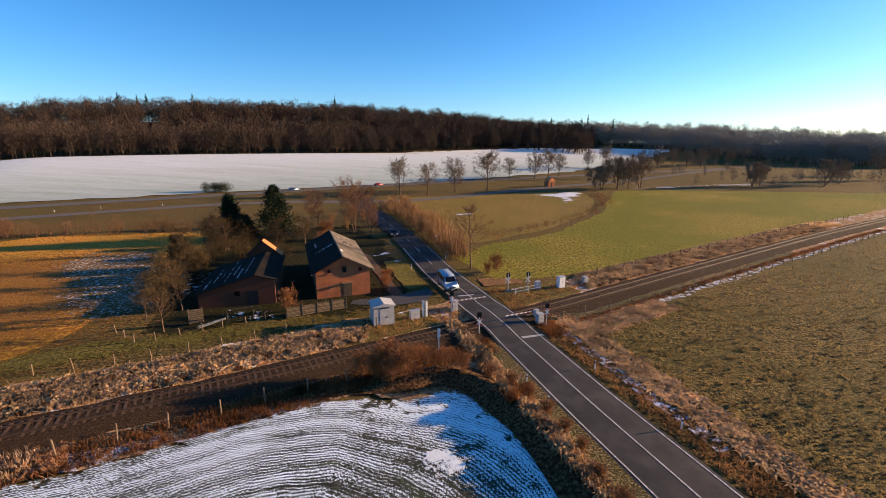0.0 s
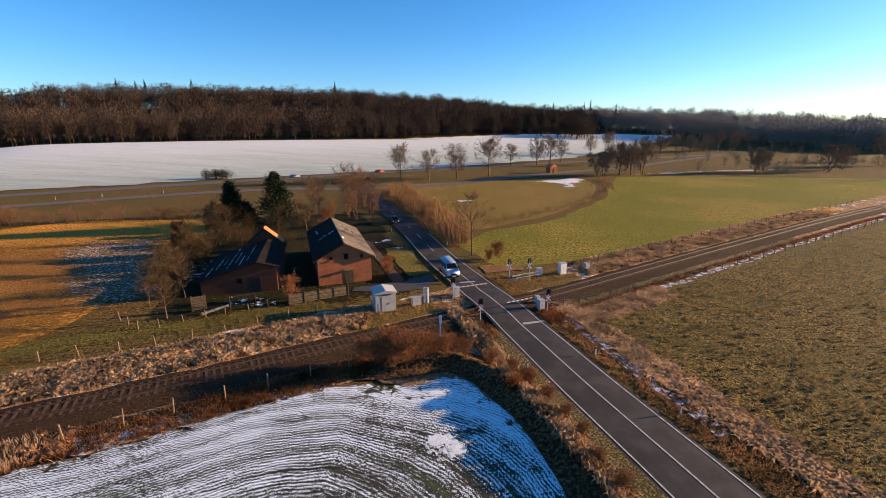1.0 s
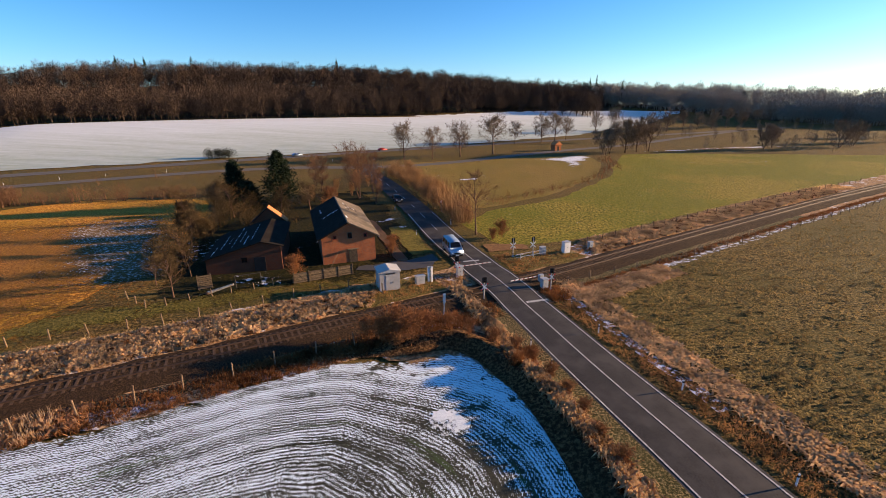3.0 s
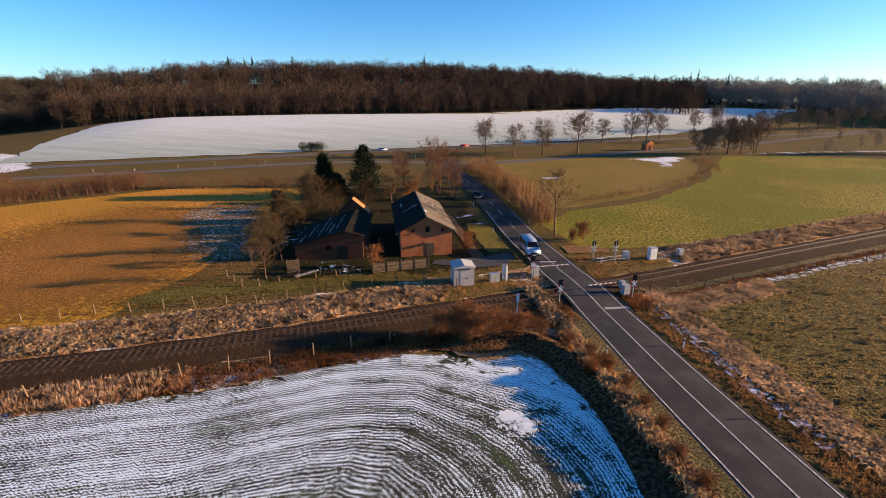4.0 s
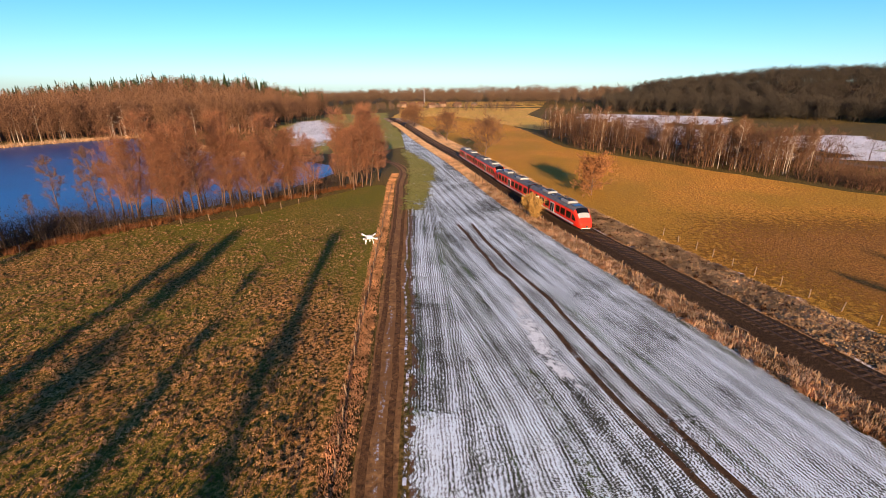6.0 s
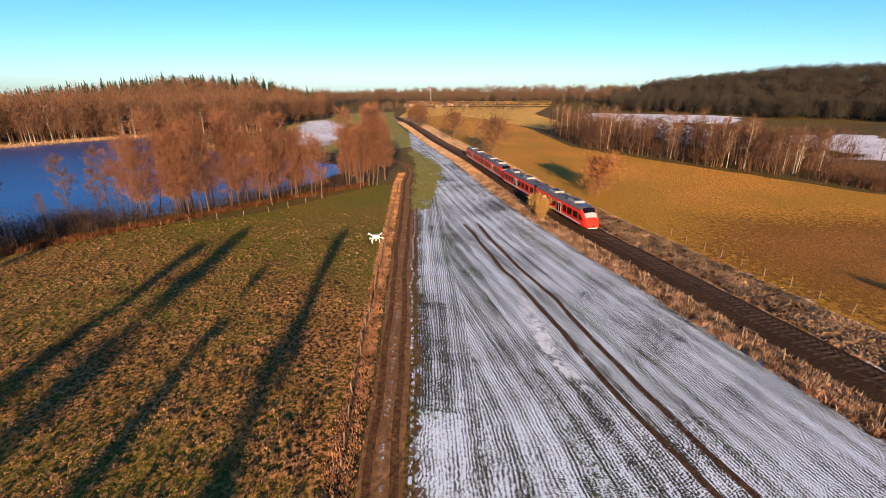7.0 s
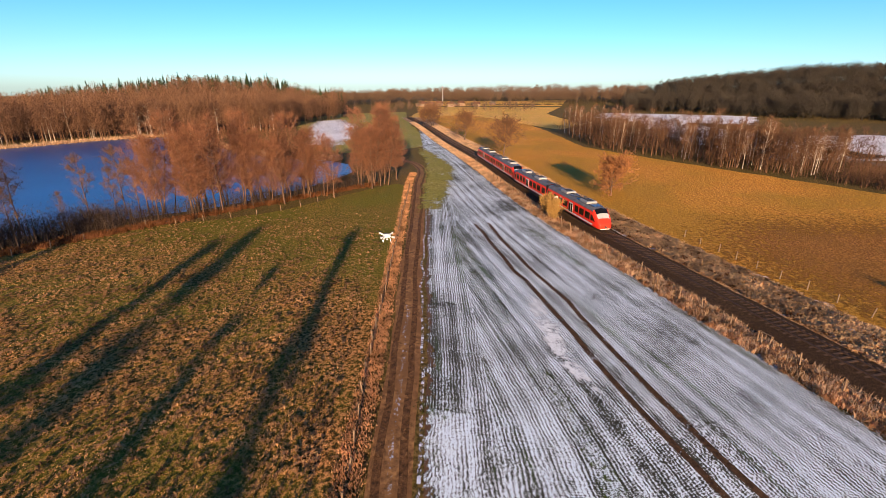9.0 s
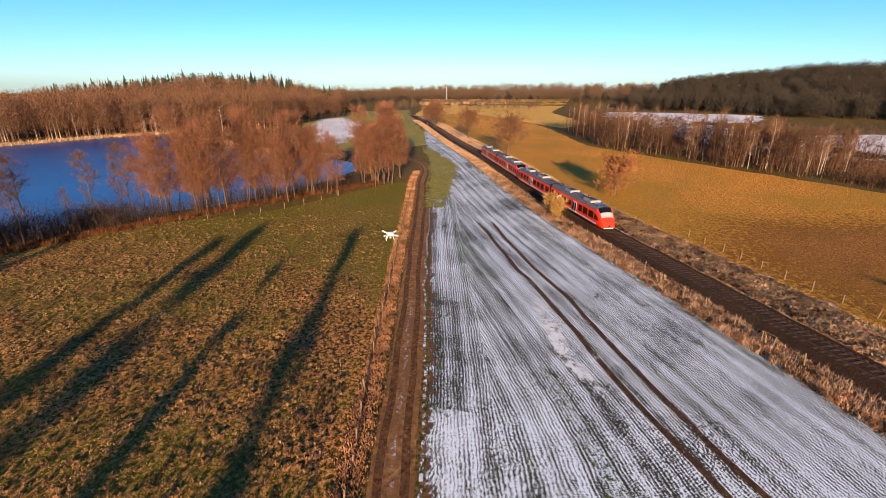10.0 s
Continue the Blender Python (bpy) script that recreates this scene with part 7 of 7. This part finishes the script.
def barrier(length):
    b = tagged(new("half_barrier"), "lowered red and white half barrier", "barrier", "crossing barriers")
    part("motor", one_box(-0.3, 0.3, -0.25, 0.25, 0, 1.15, 0.03), M["grey_paint"], b)
    n = 19
    for k in range(n):
        part("boom_section", one_box(0.3 + k * length / n, 0.3 + (k + 1) * length / n - 0.004, -0.05, 0.05, 0.93, 1.05, 0.008), M["dark_red"] if k % 3 == 1 else M["white_paint"], b)
    part("counterweight", one_box(-0.9, -0.3, -0.12, 0.12, 0.85, 1.1, 0.02), M["steel_dark"], b)
    return b


def heading(a, b):
    return math.degrees(math.atan2(b[1] - a[1], b[0] - a[0]))


br = barrier(4.3)
br.matrix_basis = pose(1.75, 58.0, 0.12, 0, 0, heading((1.7, 59.4), (6.2, 61.2)))
copy_thing(br, pose(12.1, 54.6, 0.12, 0, 0, 180 + heading((8.2, 53.8), (11.7, 55.4))))
rail_guard = tagged(new("pedestrian_rail"), "low grey tubular guard rail by the crossing", "railing")
for k in range(3):
    part("post", tube(bmesh.new(), (10.8 + k * 2.1, 63.4 + k * 1.05, 0.05), (10.8 + k * 2.1, 63.4 + k * 1.05, 1.1), 0.045, 0.045, 8), M["grey_paint"], rail_guard)
for z in (0.6, 1.08):
    part("bar", tube(bmesh.new(), (10.8, 63.4, z), (15.0, 65.5, z), 0.04, 0.04, 8), M["grey_paint"], rail_guard)
white_mark = tagged(new("whistle_post"), "narrow white railway marker post", "post")
part("shaft", one_box(-0.06, 0.06, -0.06, 0.06, 0, 1.7, 0.01), M["white_paint"], white_mark)
part("board", one_box(-0.16, 0.16, -0.08, -0.06, 1.5, 2.6, 0.01), M["white_paint"], white_mark)
white_mark.matrix_basis = pose(-0.4, 45.3, 0.1, 0, 0, 10)

# stop lines and crossing panels
def cross_mark(name, x0, y0, x1, y1, half, material, lift, label):
    a, b = np.array((x0, y0)), np.array((x1, y1))
    ln = np.array([a + (b - a) * t for t in np.linspace(0, 1, 6)])
    return ribbon(name, ln, -half, half, material, lift, 1, label, "road marking", ramp_up=True)


cross_mark("stop_line", 9.2, 48.3, 11.9, 49.1, 0.22, M["paint_white"], 0.24, "wide white stop line")
cross_mark("stop_line", 2.3, 62.4, 4.6, 63.0, 0.22, M["paint_white"], 0.24, "wide white stop line")
cross_mark("road_seam", -3.0, 70.6, 3.6, 72.6, 0.08, M["asphalt_dark"], 0.235, "dark tar seam across the road")
ribbon("road_patch", ROAD[88:104], -2.5, -0.2, M["asphalt_dark"], 0.205, 2, "darker asphalt repair", "road patch")


def roadside_post():
    p = tagged(new("delineator_post"), "white roadside delineator with black band", "road post", "delineator posts")
    part("shaft", one_box(-0.06, 0.06, -0.05, 0.05, 0, 1.0, 0.02), M["white_paint"], p)
    part("band", one_box(-0.063, 0.063, -0.053, 0.053, 0.72, 0.88), M["black"], p)
    return p


dp = roadside_post()
dp.matrix_basis = pose(15.4, 41.3, 0.05, 0, 0, 15)
for x, y in ((19.2, 31.7), (21.4, 22), (8.0, 38.5), (9.2, 34.8), (-5.5, 76.6), (-11.5, 96), (0.6, 84), (-120, 138), (-95, 152), (-128, 128), (-66, 168), (-110, 144), (-45, 178), (-30, 186), (-72, 150), (-140, 124)):
    copy_thing(dp, pose(x, y, lz(x, y) + 0.05, 0, 0, 15))


def round_sign():
    s = tagged(new("road_sign"), "triangular white and red road sign on a pole", "road sign")
    part("pole", tube(bmesh.new(), (0, 0, 0), (0, 0, 2.6), 0.04, 0.04, 8), M["grey_paint"], s)
    bm = bmesh.new()
    bmesh.ops.create_cone(bm, cap_ends=True, segments=3, radius1=0.5, radius2=0.5, depth=0.03, matrix=pose(0, -0.06, 2.3, 90, 0, 0) @ pose(0, 0, 0, 0, 0, 90))
    plate = part("plate", bm, M["red_paint"], s)
    bm = bmesh.new()
    bmesh.ops.create_cone(bm, cap_ends=True, segments=3, radius1=0.36, radius2=0.36, depth=0.02, matrix=pose(0, -0.08, 2.3, 90, 0, 0) @ pose(0, 0, 0, 0, 0, 90))
    part("face", bm, M["white_paint"], plate)
    return s


round_sign().matrix_basis = pose(-1.4, 94.2, 0, 0, 0, 10)
mk = tagged(new("track_sign"), "small white railway sign on a post", "railway sign")
part("post", tube(bmesh.new(), (0, 0, 0), (0, 0, 2.7), 0.05, 0.05, 8), M["grey_paint"], mk)
part("board", one_box(-0.35, 0.35, -0.06, -0.03, 2.3, 2.95, 0.02), M["white_paint"], mk)
mk.matrix_basis = pose(-86.5, 4.9, 0.1, 0, 0, -70)


stile = tagged(new("stile_frame"), "broken weathered wooden frame beside the railway", "fence frame")
for x in (0.0, 1.25):
    part("post", tube(bmesh.new(), (x, 0, -0.1), (x + 0.08, 0.03, 1.25), 0.055, 0.05, 7), M["post"], stile)
part("rail_bar", tube(bmesh.new(), (-0.05, 0.02, 1.2), (1.45, 0.05, 1.3), 0.045, 0.04, 7), M["post"], stile)
stile.matrix_basis = pose(-41.8, 21.7, 0.1, 0, 0, 25)


# ---- vehicles ----
M["van_paint"] = plain("silver_blue_paint", (0.32, 0.4, 0.5), 0.3, 0.5, 0.6, 0.06, 1)
M["car_black"] = plain("black_car_paint", (0.02, 0.02, 0.024), 0.2, 0.2, 0.6, 0.1, 1)
M["car_red"] = plain("red_car_paint", (0.5, 0.05, 0.03), 0.3, 0.1, 0.6, 0.1, 1)
M["hub"] = plain("wheel_rim", (0.4, 0.4, 0.4), 0.35, 0.8, 0.5, 0.1, 2)
VAN = [(-2.6, 0.45), (2.55, 0.45), (2.62, 0.75), (2.5, 1.1), (1.75, 1.35), (1.05, 2.1), (0.8, 2.25), (-2.45, 2.3), (-2.6, 2.15)]
VAN_GLASS = [(1.66, 1.44), (1.1, 2.05)]
CAR = [(-2.15, 0.35), (2.1, 0.35), (2.18, 0.65), (1.95, 0.85), (1.0, 0.98), (0.3, 1.42), (-1.1, 1.45), (-1.9, 1.05), (-2.15, 0.95)]
CAR_GLASS = [(0.92, 1.04), (0.36, 1.38)]


def vehicle(name, profile, glass, width, paint, label, side_windows, wheel_at, wheel_r):
    """x forward; the body is a drawn-out profile with a tucked-in roof."""
    v = tagged(new(name), label, "van" if name == "van" else "car")
    bm = bmesh.new()
    top = max(z for _, z in profile)
    belt = top * 0.55
    sec = []
    for side in (-1, 1):
        sec.append([bm.verts.new((x, side * (width / 2 - 0.16 * max(0, (z - belt) / (top - belt))), z)) for x, z in profile])
    n = len(profile)
    for k in range(n):
        bm.faces.new((sec[0][k], sec[0][(k + 1) % n], sec[1][(k + 1) % n], sec[1][k]))
    bm.faces.new(sec[0][::-1])
    bm.faces.new(sec[1])
    bmesh.ops.bevel(bm, geom=bm.edges[:], offset=0.06, segments=2, affect="EDGES")
    part("body", bm, paint, v, "", True)
    (xa, za), (xb, zb) = glass
    bm = bmesh.new()
    off = 0.05
    bm.faces.new([bm.verts.new(p) for p in ((xa + off, -width / 2 + 0.2, za + off), (xa + off, width / 2 - 0.2, za + off), (xb + off, width / 2 - 0.28, zb + off), (xb + off, -width / 2 + 0.28, zb + off))])
    part("windscreen", bm, M["dark_glass"], v)
    for side in (-1, 1):
        for x0, x1 in side_windows:
            bm = bmesh.new()
            z0, z1 = belt + 0.12, top - 0.22
            y0, y1 = (width / 2 - 0.16 * (z - belt) / (top - belt) + 0.015 for z in (z0, z1))
            bm.faces.new([bm.verts.new(p) for p in ((x0, side * y0, z0), (x1, side * y0, z0), (x1 - 0.12, side * y1, z1), (x0, side * y1, z1))])
            part("side_window", bm, M["dark_glass"], v)
        for x in wheel_at:
            wh = part("wheel", tube(bmesh.new(), (x, side * (width / 2 - 0.2), wheel_r), (x, side * (width / 2 + 0.02), wheel_r), wheel_r, wheel_r, 20), M["black"], v)
            part("rim", tube(bmesh.new(), (x, side * (width / 2 + 0.02), wheel_r), (x, side * (width / 2 + 0.035), wheel_r), wheel_r * 0.6, wheel_r * 0.55, 14), M["hub"], wh)
        part("headlight", one_box(profile[2][0] - 0.3, profile[2][0] - 0.02, side * (width / 2 - 0.25) - 0.18, side * (width / 2 - 0.25) + 0.18, profile[2][1] - 0.02, profile[2][1] + 0.18, 0.04), M["lamp_glass"], v)
        part("mirror", one_box(glass[0][0] - 0.15, glass[0][0] + 0.03, side * (width / 2 + 0.1) - 0.1, side * (width / 2 + 0.1) + 0.1, za, za + 0.28, 0.04), M["black"], v)
    part("bumper", one_box(profile[1][0] - 0.1, profile[1][0] + 0.08, -width / 2 + 0.1, width / 2 - 0.1, 0.35, 0.6, 0.04), M["black"], v)
    part("grille", one_box(profile[2][0] - 0.05, profile[2][0] + 0.02, -width / 4, width / 4, profile[2][1] - 0.08, profile[2][1] + 0.12, 0.02), M["black"], v)
    part("number_plate", one_box(profile[1][0] + 0.08, profile[1][0] + 0.095, -0.26, 0.26, 0.42, 0.54), M["white_paint"], v)
    return v


down_road = heading((-2.0, 80), (2.4, 65))
vehicle("van", VAN, VAN_GLASS, 1.95, M["van_paint"], "silver-blue delivery van waiting at the crossing", [(-2.2, -1.1), (-0.9, 0.2), (0.35, 1.25)], (-1.75, 1.7), 0.36).matrix_basis = pose(0.75, 66.4, 0.2, 0, 0, down_road)
vehicle("car", CAR, CAR_GLASS, 1.75, M["car_black"], "black car driving towards the crossing", [(-1.4, -0.5), (-0.4, 0.55)], (-1.3, 1.35), 0.32).matrix_basis = pose(-11.9, 104.5, 0.2, 0, 0, heading((-12, 110), (-7.3, 97)))
vehicle("car", CAR, CAR_GLASS, 1.75, M["car_red"], "red car passing on the main road", [(-1.4, -0.5), (-0.4, 0.55)], (-1.3, 1.35), 0.32).matrix_basis = pose(*ud(84, 204.0), 0.1, 0, 0, 30.5)
vehicle("car", CAR, CAR_GLASS, 1.75, M["van_paint"], "grey car passing on the main road", [(-1.4, -0.5), (-0.4, 0.55)], (-1.3, 1.35), 0.32).matrix_basis = pose(*ud(44, 203.2), 0.1, 0, 0, 30.5)


# ---- quadcopter ----
def quadcopter():
    q = tagged(new("quadcopter"), "white hovering quadcopter with landing skids", "drone")
    bm = one_box(-0.12, 0.12, -0.09, 0.09, -0.05, 0.06, 0.035)
    part("body", bm, M["white_paint"], q, "", True)
    for sx in (-1, 1):
        for sy in (-1, 1):
            arm = part("arm", tube(bmesh.new(), (sx * 0.08, sy * 0.06, 0.01), (sx * 0.21, sy * 0.21, 0.03), 0.028, 0.02, 8), M["white_paint"], q)
            part("motor_pod", tube(bmesh.new(), (sx * 0.21, sy * 0.21, 0.0), (sx * 0.21, sy * 0.21, 0.07), 0.028, 0.024, 10), M["grey_paint"], arm)
            pr = part("propeller", one_box(-0.12, 0.12, -0.012, 0.012, 0.07, 0.075), M["black"], q)
            pr.matrix_basis = pose(sx * 0.21, sy * 0.21, 0, 0, 0, 30 * sx + 20 * sy)
    for sx in (-1, 1):
        bm = bmesh.new()
        for sy in (-1, 1):
            tube(bm, (sx * 0.09, sy * 0.07, -0.04), (sx * 0.13, sy * 0.07, -0.19), 0.01, 0.01, 6)
        tube(bm, (sx * 0.13, -0.12, -0.19), (sx * 0.13, 0.12, -0.19), 0.01, 0.01, 6)
        part("skid", bm, M["white_paint"], q)
    part("camera_pod", one_box(-0.03, 0.03, -0.1, -0.03, -0.12, -0.05, 0.015), M["grey_paint"], q)
    return q


quadcopter().matrix_basis = pose(-13.4, -4.5, 22.7 - 4.6, 4, 3, 115) @ Matrix.Diagonal((1, 1, 1, 1))


# ---- hut, mast, far houses ----
hut = tagged(new("brick_shelter"), "small brick hut with a tiled roof by the road", "hut")
part("wall", one_box(-1.8, 1.8, -1.6, 1.6, -0.1, 2.8), M["brick"], hut)
part("roof", prism([(-2.2, 2.7), (2.2, 2.7), (0, 4.4)], -2.0, 2.0), M["roof_tile"], hut)
part("doorway", one_box(-0.5, 0.5, -1.63, -1.58, 0, 2.0), M["black"], hut)
hut.matrix_basis = pose(51.5, 219, lz(51.5, 219), 0, 0, 25)
mast = tagged(new("radio_mast"), "slender pale transmitter mast beyond the woods", "mast")
part("shaft", tube(bmesh.new(), (0, 0, 0), (0, 0, 19), 0.5, 0.3, 8), M["grey_paint"], mast)
part("antenna", tube(bmesh.new(), (0, 0, 19), (0, 0, 22), 0.2, 0.1, 6), M["red_paint"], mast)
mx, my = bearing(101.1, 590)
mast.matrix_basis = pose(mx, my, lz(mx, my))


def far_house(w, d, h, roof):
    t = tagged(new("village_house"), "brown-roofed cream village house far down the valley" if h > 3 else "small grey-brown village shed far down the valley", "house", "village houses")
    part("wall", one_box(-w / 2, w / 2, -d / 2, d / 2, -0.3, h), M["wall_cream"] if h > 3 else M["wall_grey"], t)
    part("roof", prism([(-w / 2 - 0.4, h - 0.1), (w / 2 + 0.4, h - 0.1), (0, h + w * 0.42)], -d / 2 - 0.4, d / 2 + 0.4), roof, t)
    for k in (-1, 1):
        part("window", one_box(k * w / 4 - 0.5, k * w / 4 + 0.5, -d / 2 - 0.04, -d / 2 + 0.02, 1, 2.2), M["dark_glass"], t)
    return t


rng = np.random.default_rng(21)
M["roof_brown"] = rough_mat("brown_roof_tiles", (0.1, 0.045, 0.025), (0.2, 0.09, 0.05), 2, None, 0.3, 0.9, 0.3, 0.03)
M["wall_cream"] = plain("cream_render", (0.36, 0.25, 0.17), 0.9, 0, 0.2, 0.12, 1)
M["wall_grey"] = plain("grey_render", (0.2, 0.12, 0.085), 0.9, 0, 0.2, 0.1, 1)
vh = far_house(5, 6, 2.0, M["roof_pale"])
first = True
for az, r in ((104.1, 560), (102.6, 580), (99.6, 570), (97.3, 575), (95.1, 590), (-28, 540), (-29.5, 550), (-30.5, 545)):
    x, y = bearing(az, r)
    m = pose(x, y, lz(x, y), 0, 0, rng.uniform(0, 360))
    if first:
        vh.matrix_basis, first = m, False
    else:
        copy_thing(vh, m)
big = far_house(6, 7, 3.1, M["roof_brown"])
for k, (az, r) in enumerate(((103.6, 560), (102.5, 548), (101.5, 572), (100.2, 552), (98.9, 575), (97.0, 560))):
    x, y = bearing(az, r)
    m = pose(x, y, lz(x, y), 0, 0, az - 90 + rng.uniform(-35, 35))
    if k:
        copy_thing(big, m)
    else:
        big.matrix_basis = m


# ---- fences of split posts ----
def post_fence(name, line, spacing, height, label, wires=2, seed=1):
    rng = np.random.default_rng(seed)
    line = np.array(line, float)
    sl = np.r_[0, np.cumsum(np.hypot(*np.diff(line, axis=0).T))]
    f = tagged(new(name), label, "fence")
    shapes = []
    for k in range(3):
        bm = bmesh.new()
        tube(bm, (0, 0, -0.15), (rng.normal(0, 0.05), rng.normal(0, 0.05), height * rng.uniform(0.85, 1.1)), 0.075, 0.065, 7)
        shapes.append(bm)
    meshes = []
    for bm in shapes:
        o = part("post", bm, M["post"], f)
        meshes.append(o)
    pts = []
    for i, s in enumerate(np.arange(0, sl[-1], spacing)):
        x, y = np.interp(s, sl, line[:, 0]) + rng.normal(0, 0.08), np.interp(s, sl, line[:, 1]) + rng.normal(0, 0.08)
        pts.append((x, y, lz(x, y) + 0.05))
        m = pose(x, y, lz(x, y) + 0.05, rng.normal(0, 3), rng.normal(0, 3), rng.uniform(0, 360))
        if i < 3:
            meshes[i].matrix_basis = m
        else:
            o = meshes[i % 3].copy()
            scene.collection.objects.link(o)
            o.matrix_basis = m
    for w in range(wires):
        z = height * (0.5 + 0.42 * w)
        bm = bmesh.new()
        for a, b in zip(pts, pts[1:]):
            tube(bm, (a[0], a[1], a[2] + z), (b[0], b[1], b[2] + z), 0.008, 0.008, 3)
        part("wire", bm, M["steel_dark"], f)
    return f


post_fence("pasture_fence", [(-5, -6.2), (-19.3, -9.8), (-31.3, -12.7), (-48.7, -16.6), (-72.2, -21.8), (-104.5, -28.6)], 2.6, 1.15, "old split-post fence along the dirt track", 2, 3)
post_fence("railway_fence", [(-9, 38.4), (-15, 35.3), (-22, 31.4), (-31, 26.4), (-39.3, 22.4), (-51, 17.2), (-59, 13.6), (-70.7, 8.4), (-85, 2.2), (-120, -10.6)], 3.6, 1.5, "leaning wooden stakes along the railway", 0, 4)
post_fence("farm_fence", [(-9.5, 54.2), (-16.5, 51.6), (-22.7, 47.6), (-29.5, 43.6), (-38.6, 40.5), (-48, 36.5), (-58.6, 31.2), (-75.2, 24.3)], 3.4, 1.2, "wooden stake fence along the railway bank", 1, 5)
post_fence("garden_stakes", [(-20.4, 54.8), (-27, 51.6), (-34.7, 46.7), (-39.5, 50.5)], 2.4, 1.1, "short wooden garden stakes", 1, 6)
post_fence("meadow_fence", [(23.2, 71.6), (29.2, 75.4), (37.8, 81.3), (47, 87), (58, 94), (80, 107.5), (120, 131)], 3.6, 1.2, "stake fence between meadow and railway", 1, 7)
post_fence("field_fence", [(15.3, 54.2), (25, 59.0), (34.3, 63.4), (60, 78.5), (109, 108.5)], 4.2, 1.2, "stake fence between field and railway", 1, 8)
post_fence("shore_fence", [(-47, -71.5), (-62, -66.5), (-70, -54), (-77, -47), (-93, -39.6)], 4.5, 1.1, "stake fence before the lake shore", 1, 9)


# ---- sleepers: the nearest as pieces, the rest joined ----
bed = bpy.data.objects["ballast_bed"]
bm = one_box(-0.13, 0.13, -1.3, 1.3, 0.2, 0.37, 0.02)
first = part("sleeper", bm, M["sleeper"], bed)
sleeper_mesh = first.data
rng = np.random.default_rng(33)
near0, step, count = float(np.interp(2.0, -RAIL[:, 0], RAIL_S)) - 26.0, 0.65, 0
rest_v, rest_f = [], []
cube = [(-0.13, -1.3, 0.2), (0.13, -1.3, 0.2), (0.13, 1.3, 0.2), (-0.13, 1.3, 0.2), (-0.13, -1.3, 0.37), (0.13, -1.3, 0.37), (0.13, 1.3, 0.37), (-0.13, 1.3, 0.37)]
quads = [(4, 5, 6, 7), (0, 1, 5, 4), (1, 2, 6, 5), (2, 3, 7, 6), (3, 0, 4, 7)]
for s in np.arange(near0 - 150, near0 + 330, step):
    p, q = on_rail(s), on_rail(s + 0.5)
    if abs(p[0] - 6.3) < 3.4:
        continue
    a = math.atan2(q[1] - p[1], q[0] - p[0]) + rng.normal(0, 0.015)
    z = lz(p[0], p[1]) + rng.normal(0, 0.008)
    if near0 <= s < near0 + 300 * step and count < 299:
        o = first if count == 0 else bpy.data.objects.new("sleeper", sleeper_mesh)
        if count:
            scene.collection.objects.link(o)
            o.parent = bed
        o.matrix_basis = pose(p[0], p[1], z, 0, 0, math.degrees(a))
        count += 1
    else:
        i = len(rest_v)
        c, sn = math.cos(a), math.sin(a)
        rest_v += [(p[0] + x * c - y * sn, p[1] + x * sn + y * c, z + h) for x, y, h in cube]
        rest_f += [tuple(i + k for k in f) for f in quads]
tagged(link_mesh("far_sleepers", rest_v, rest_f, M["sleeper"], bed), kind="stuff")
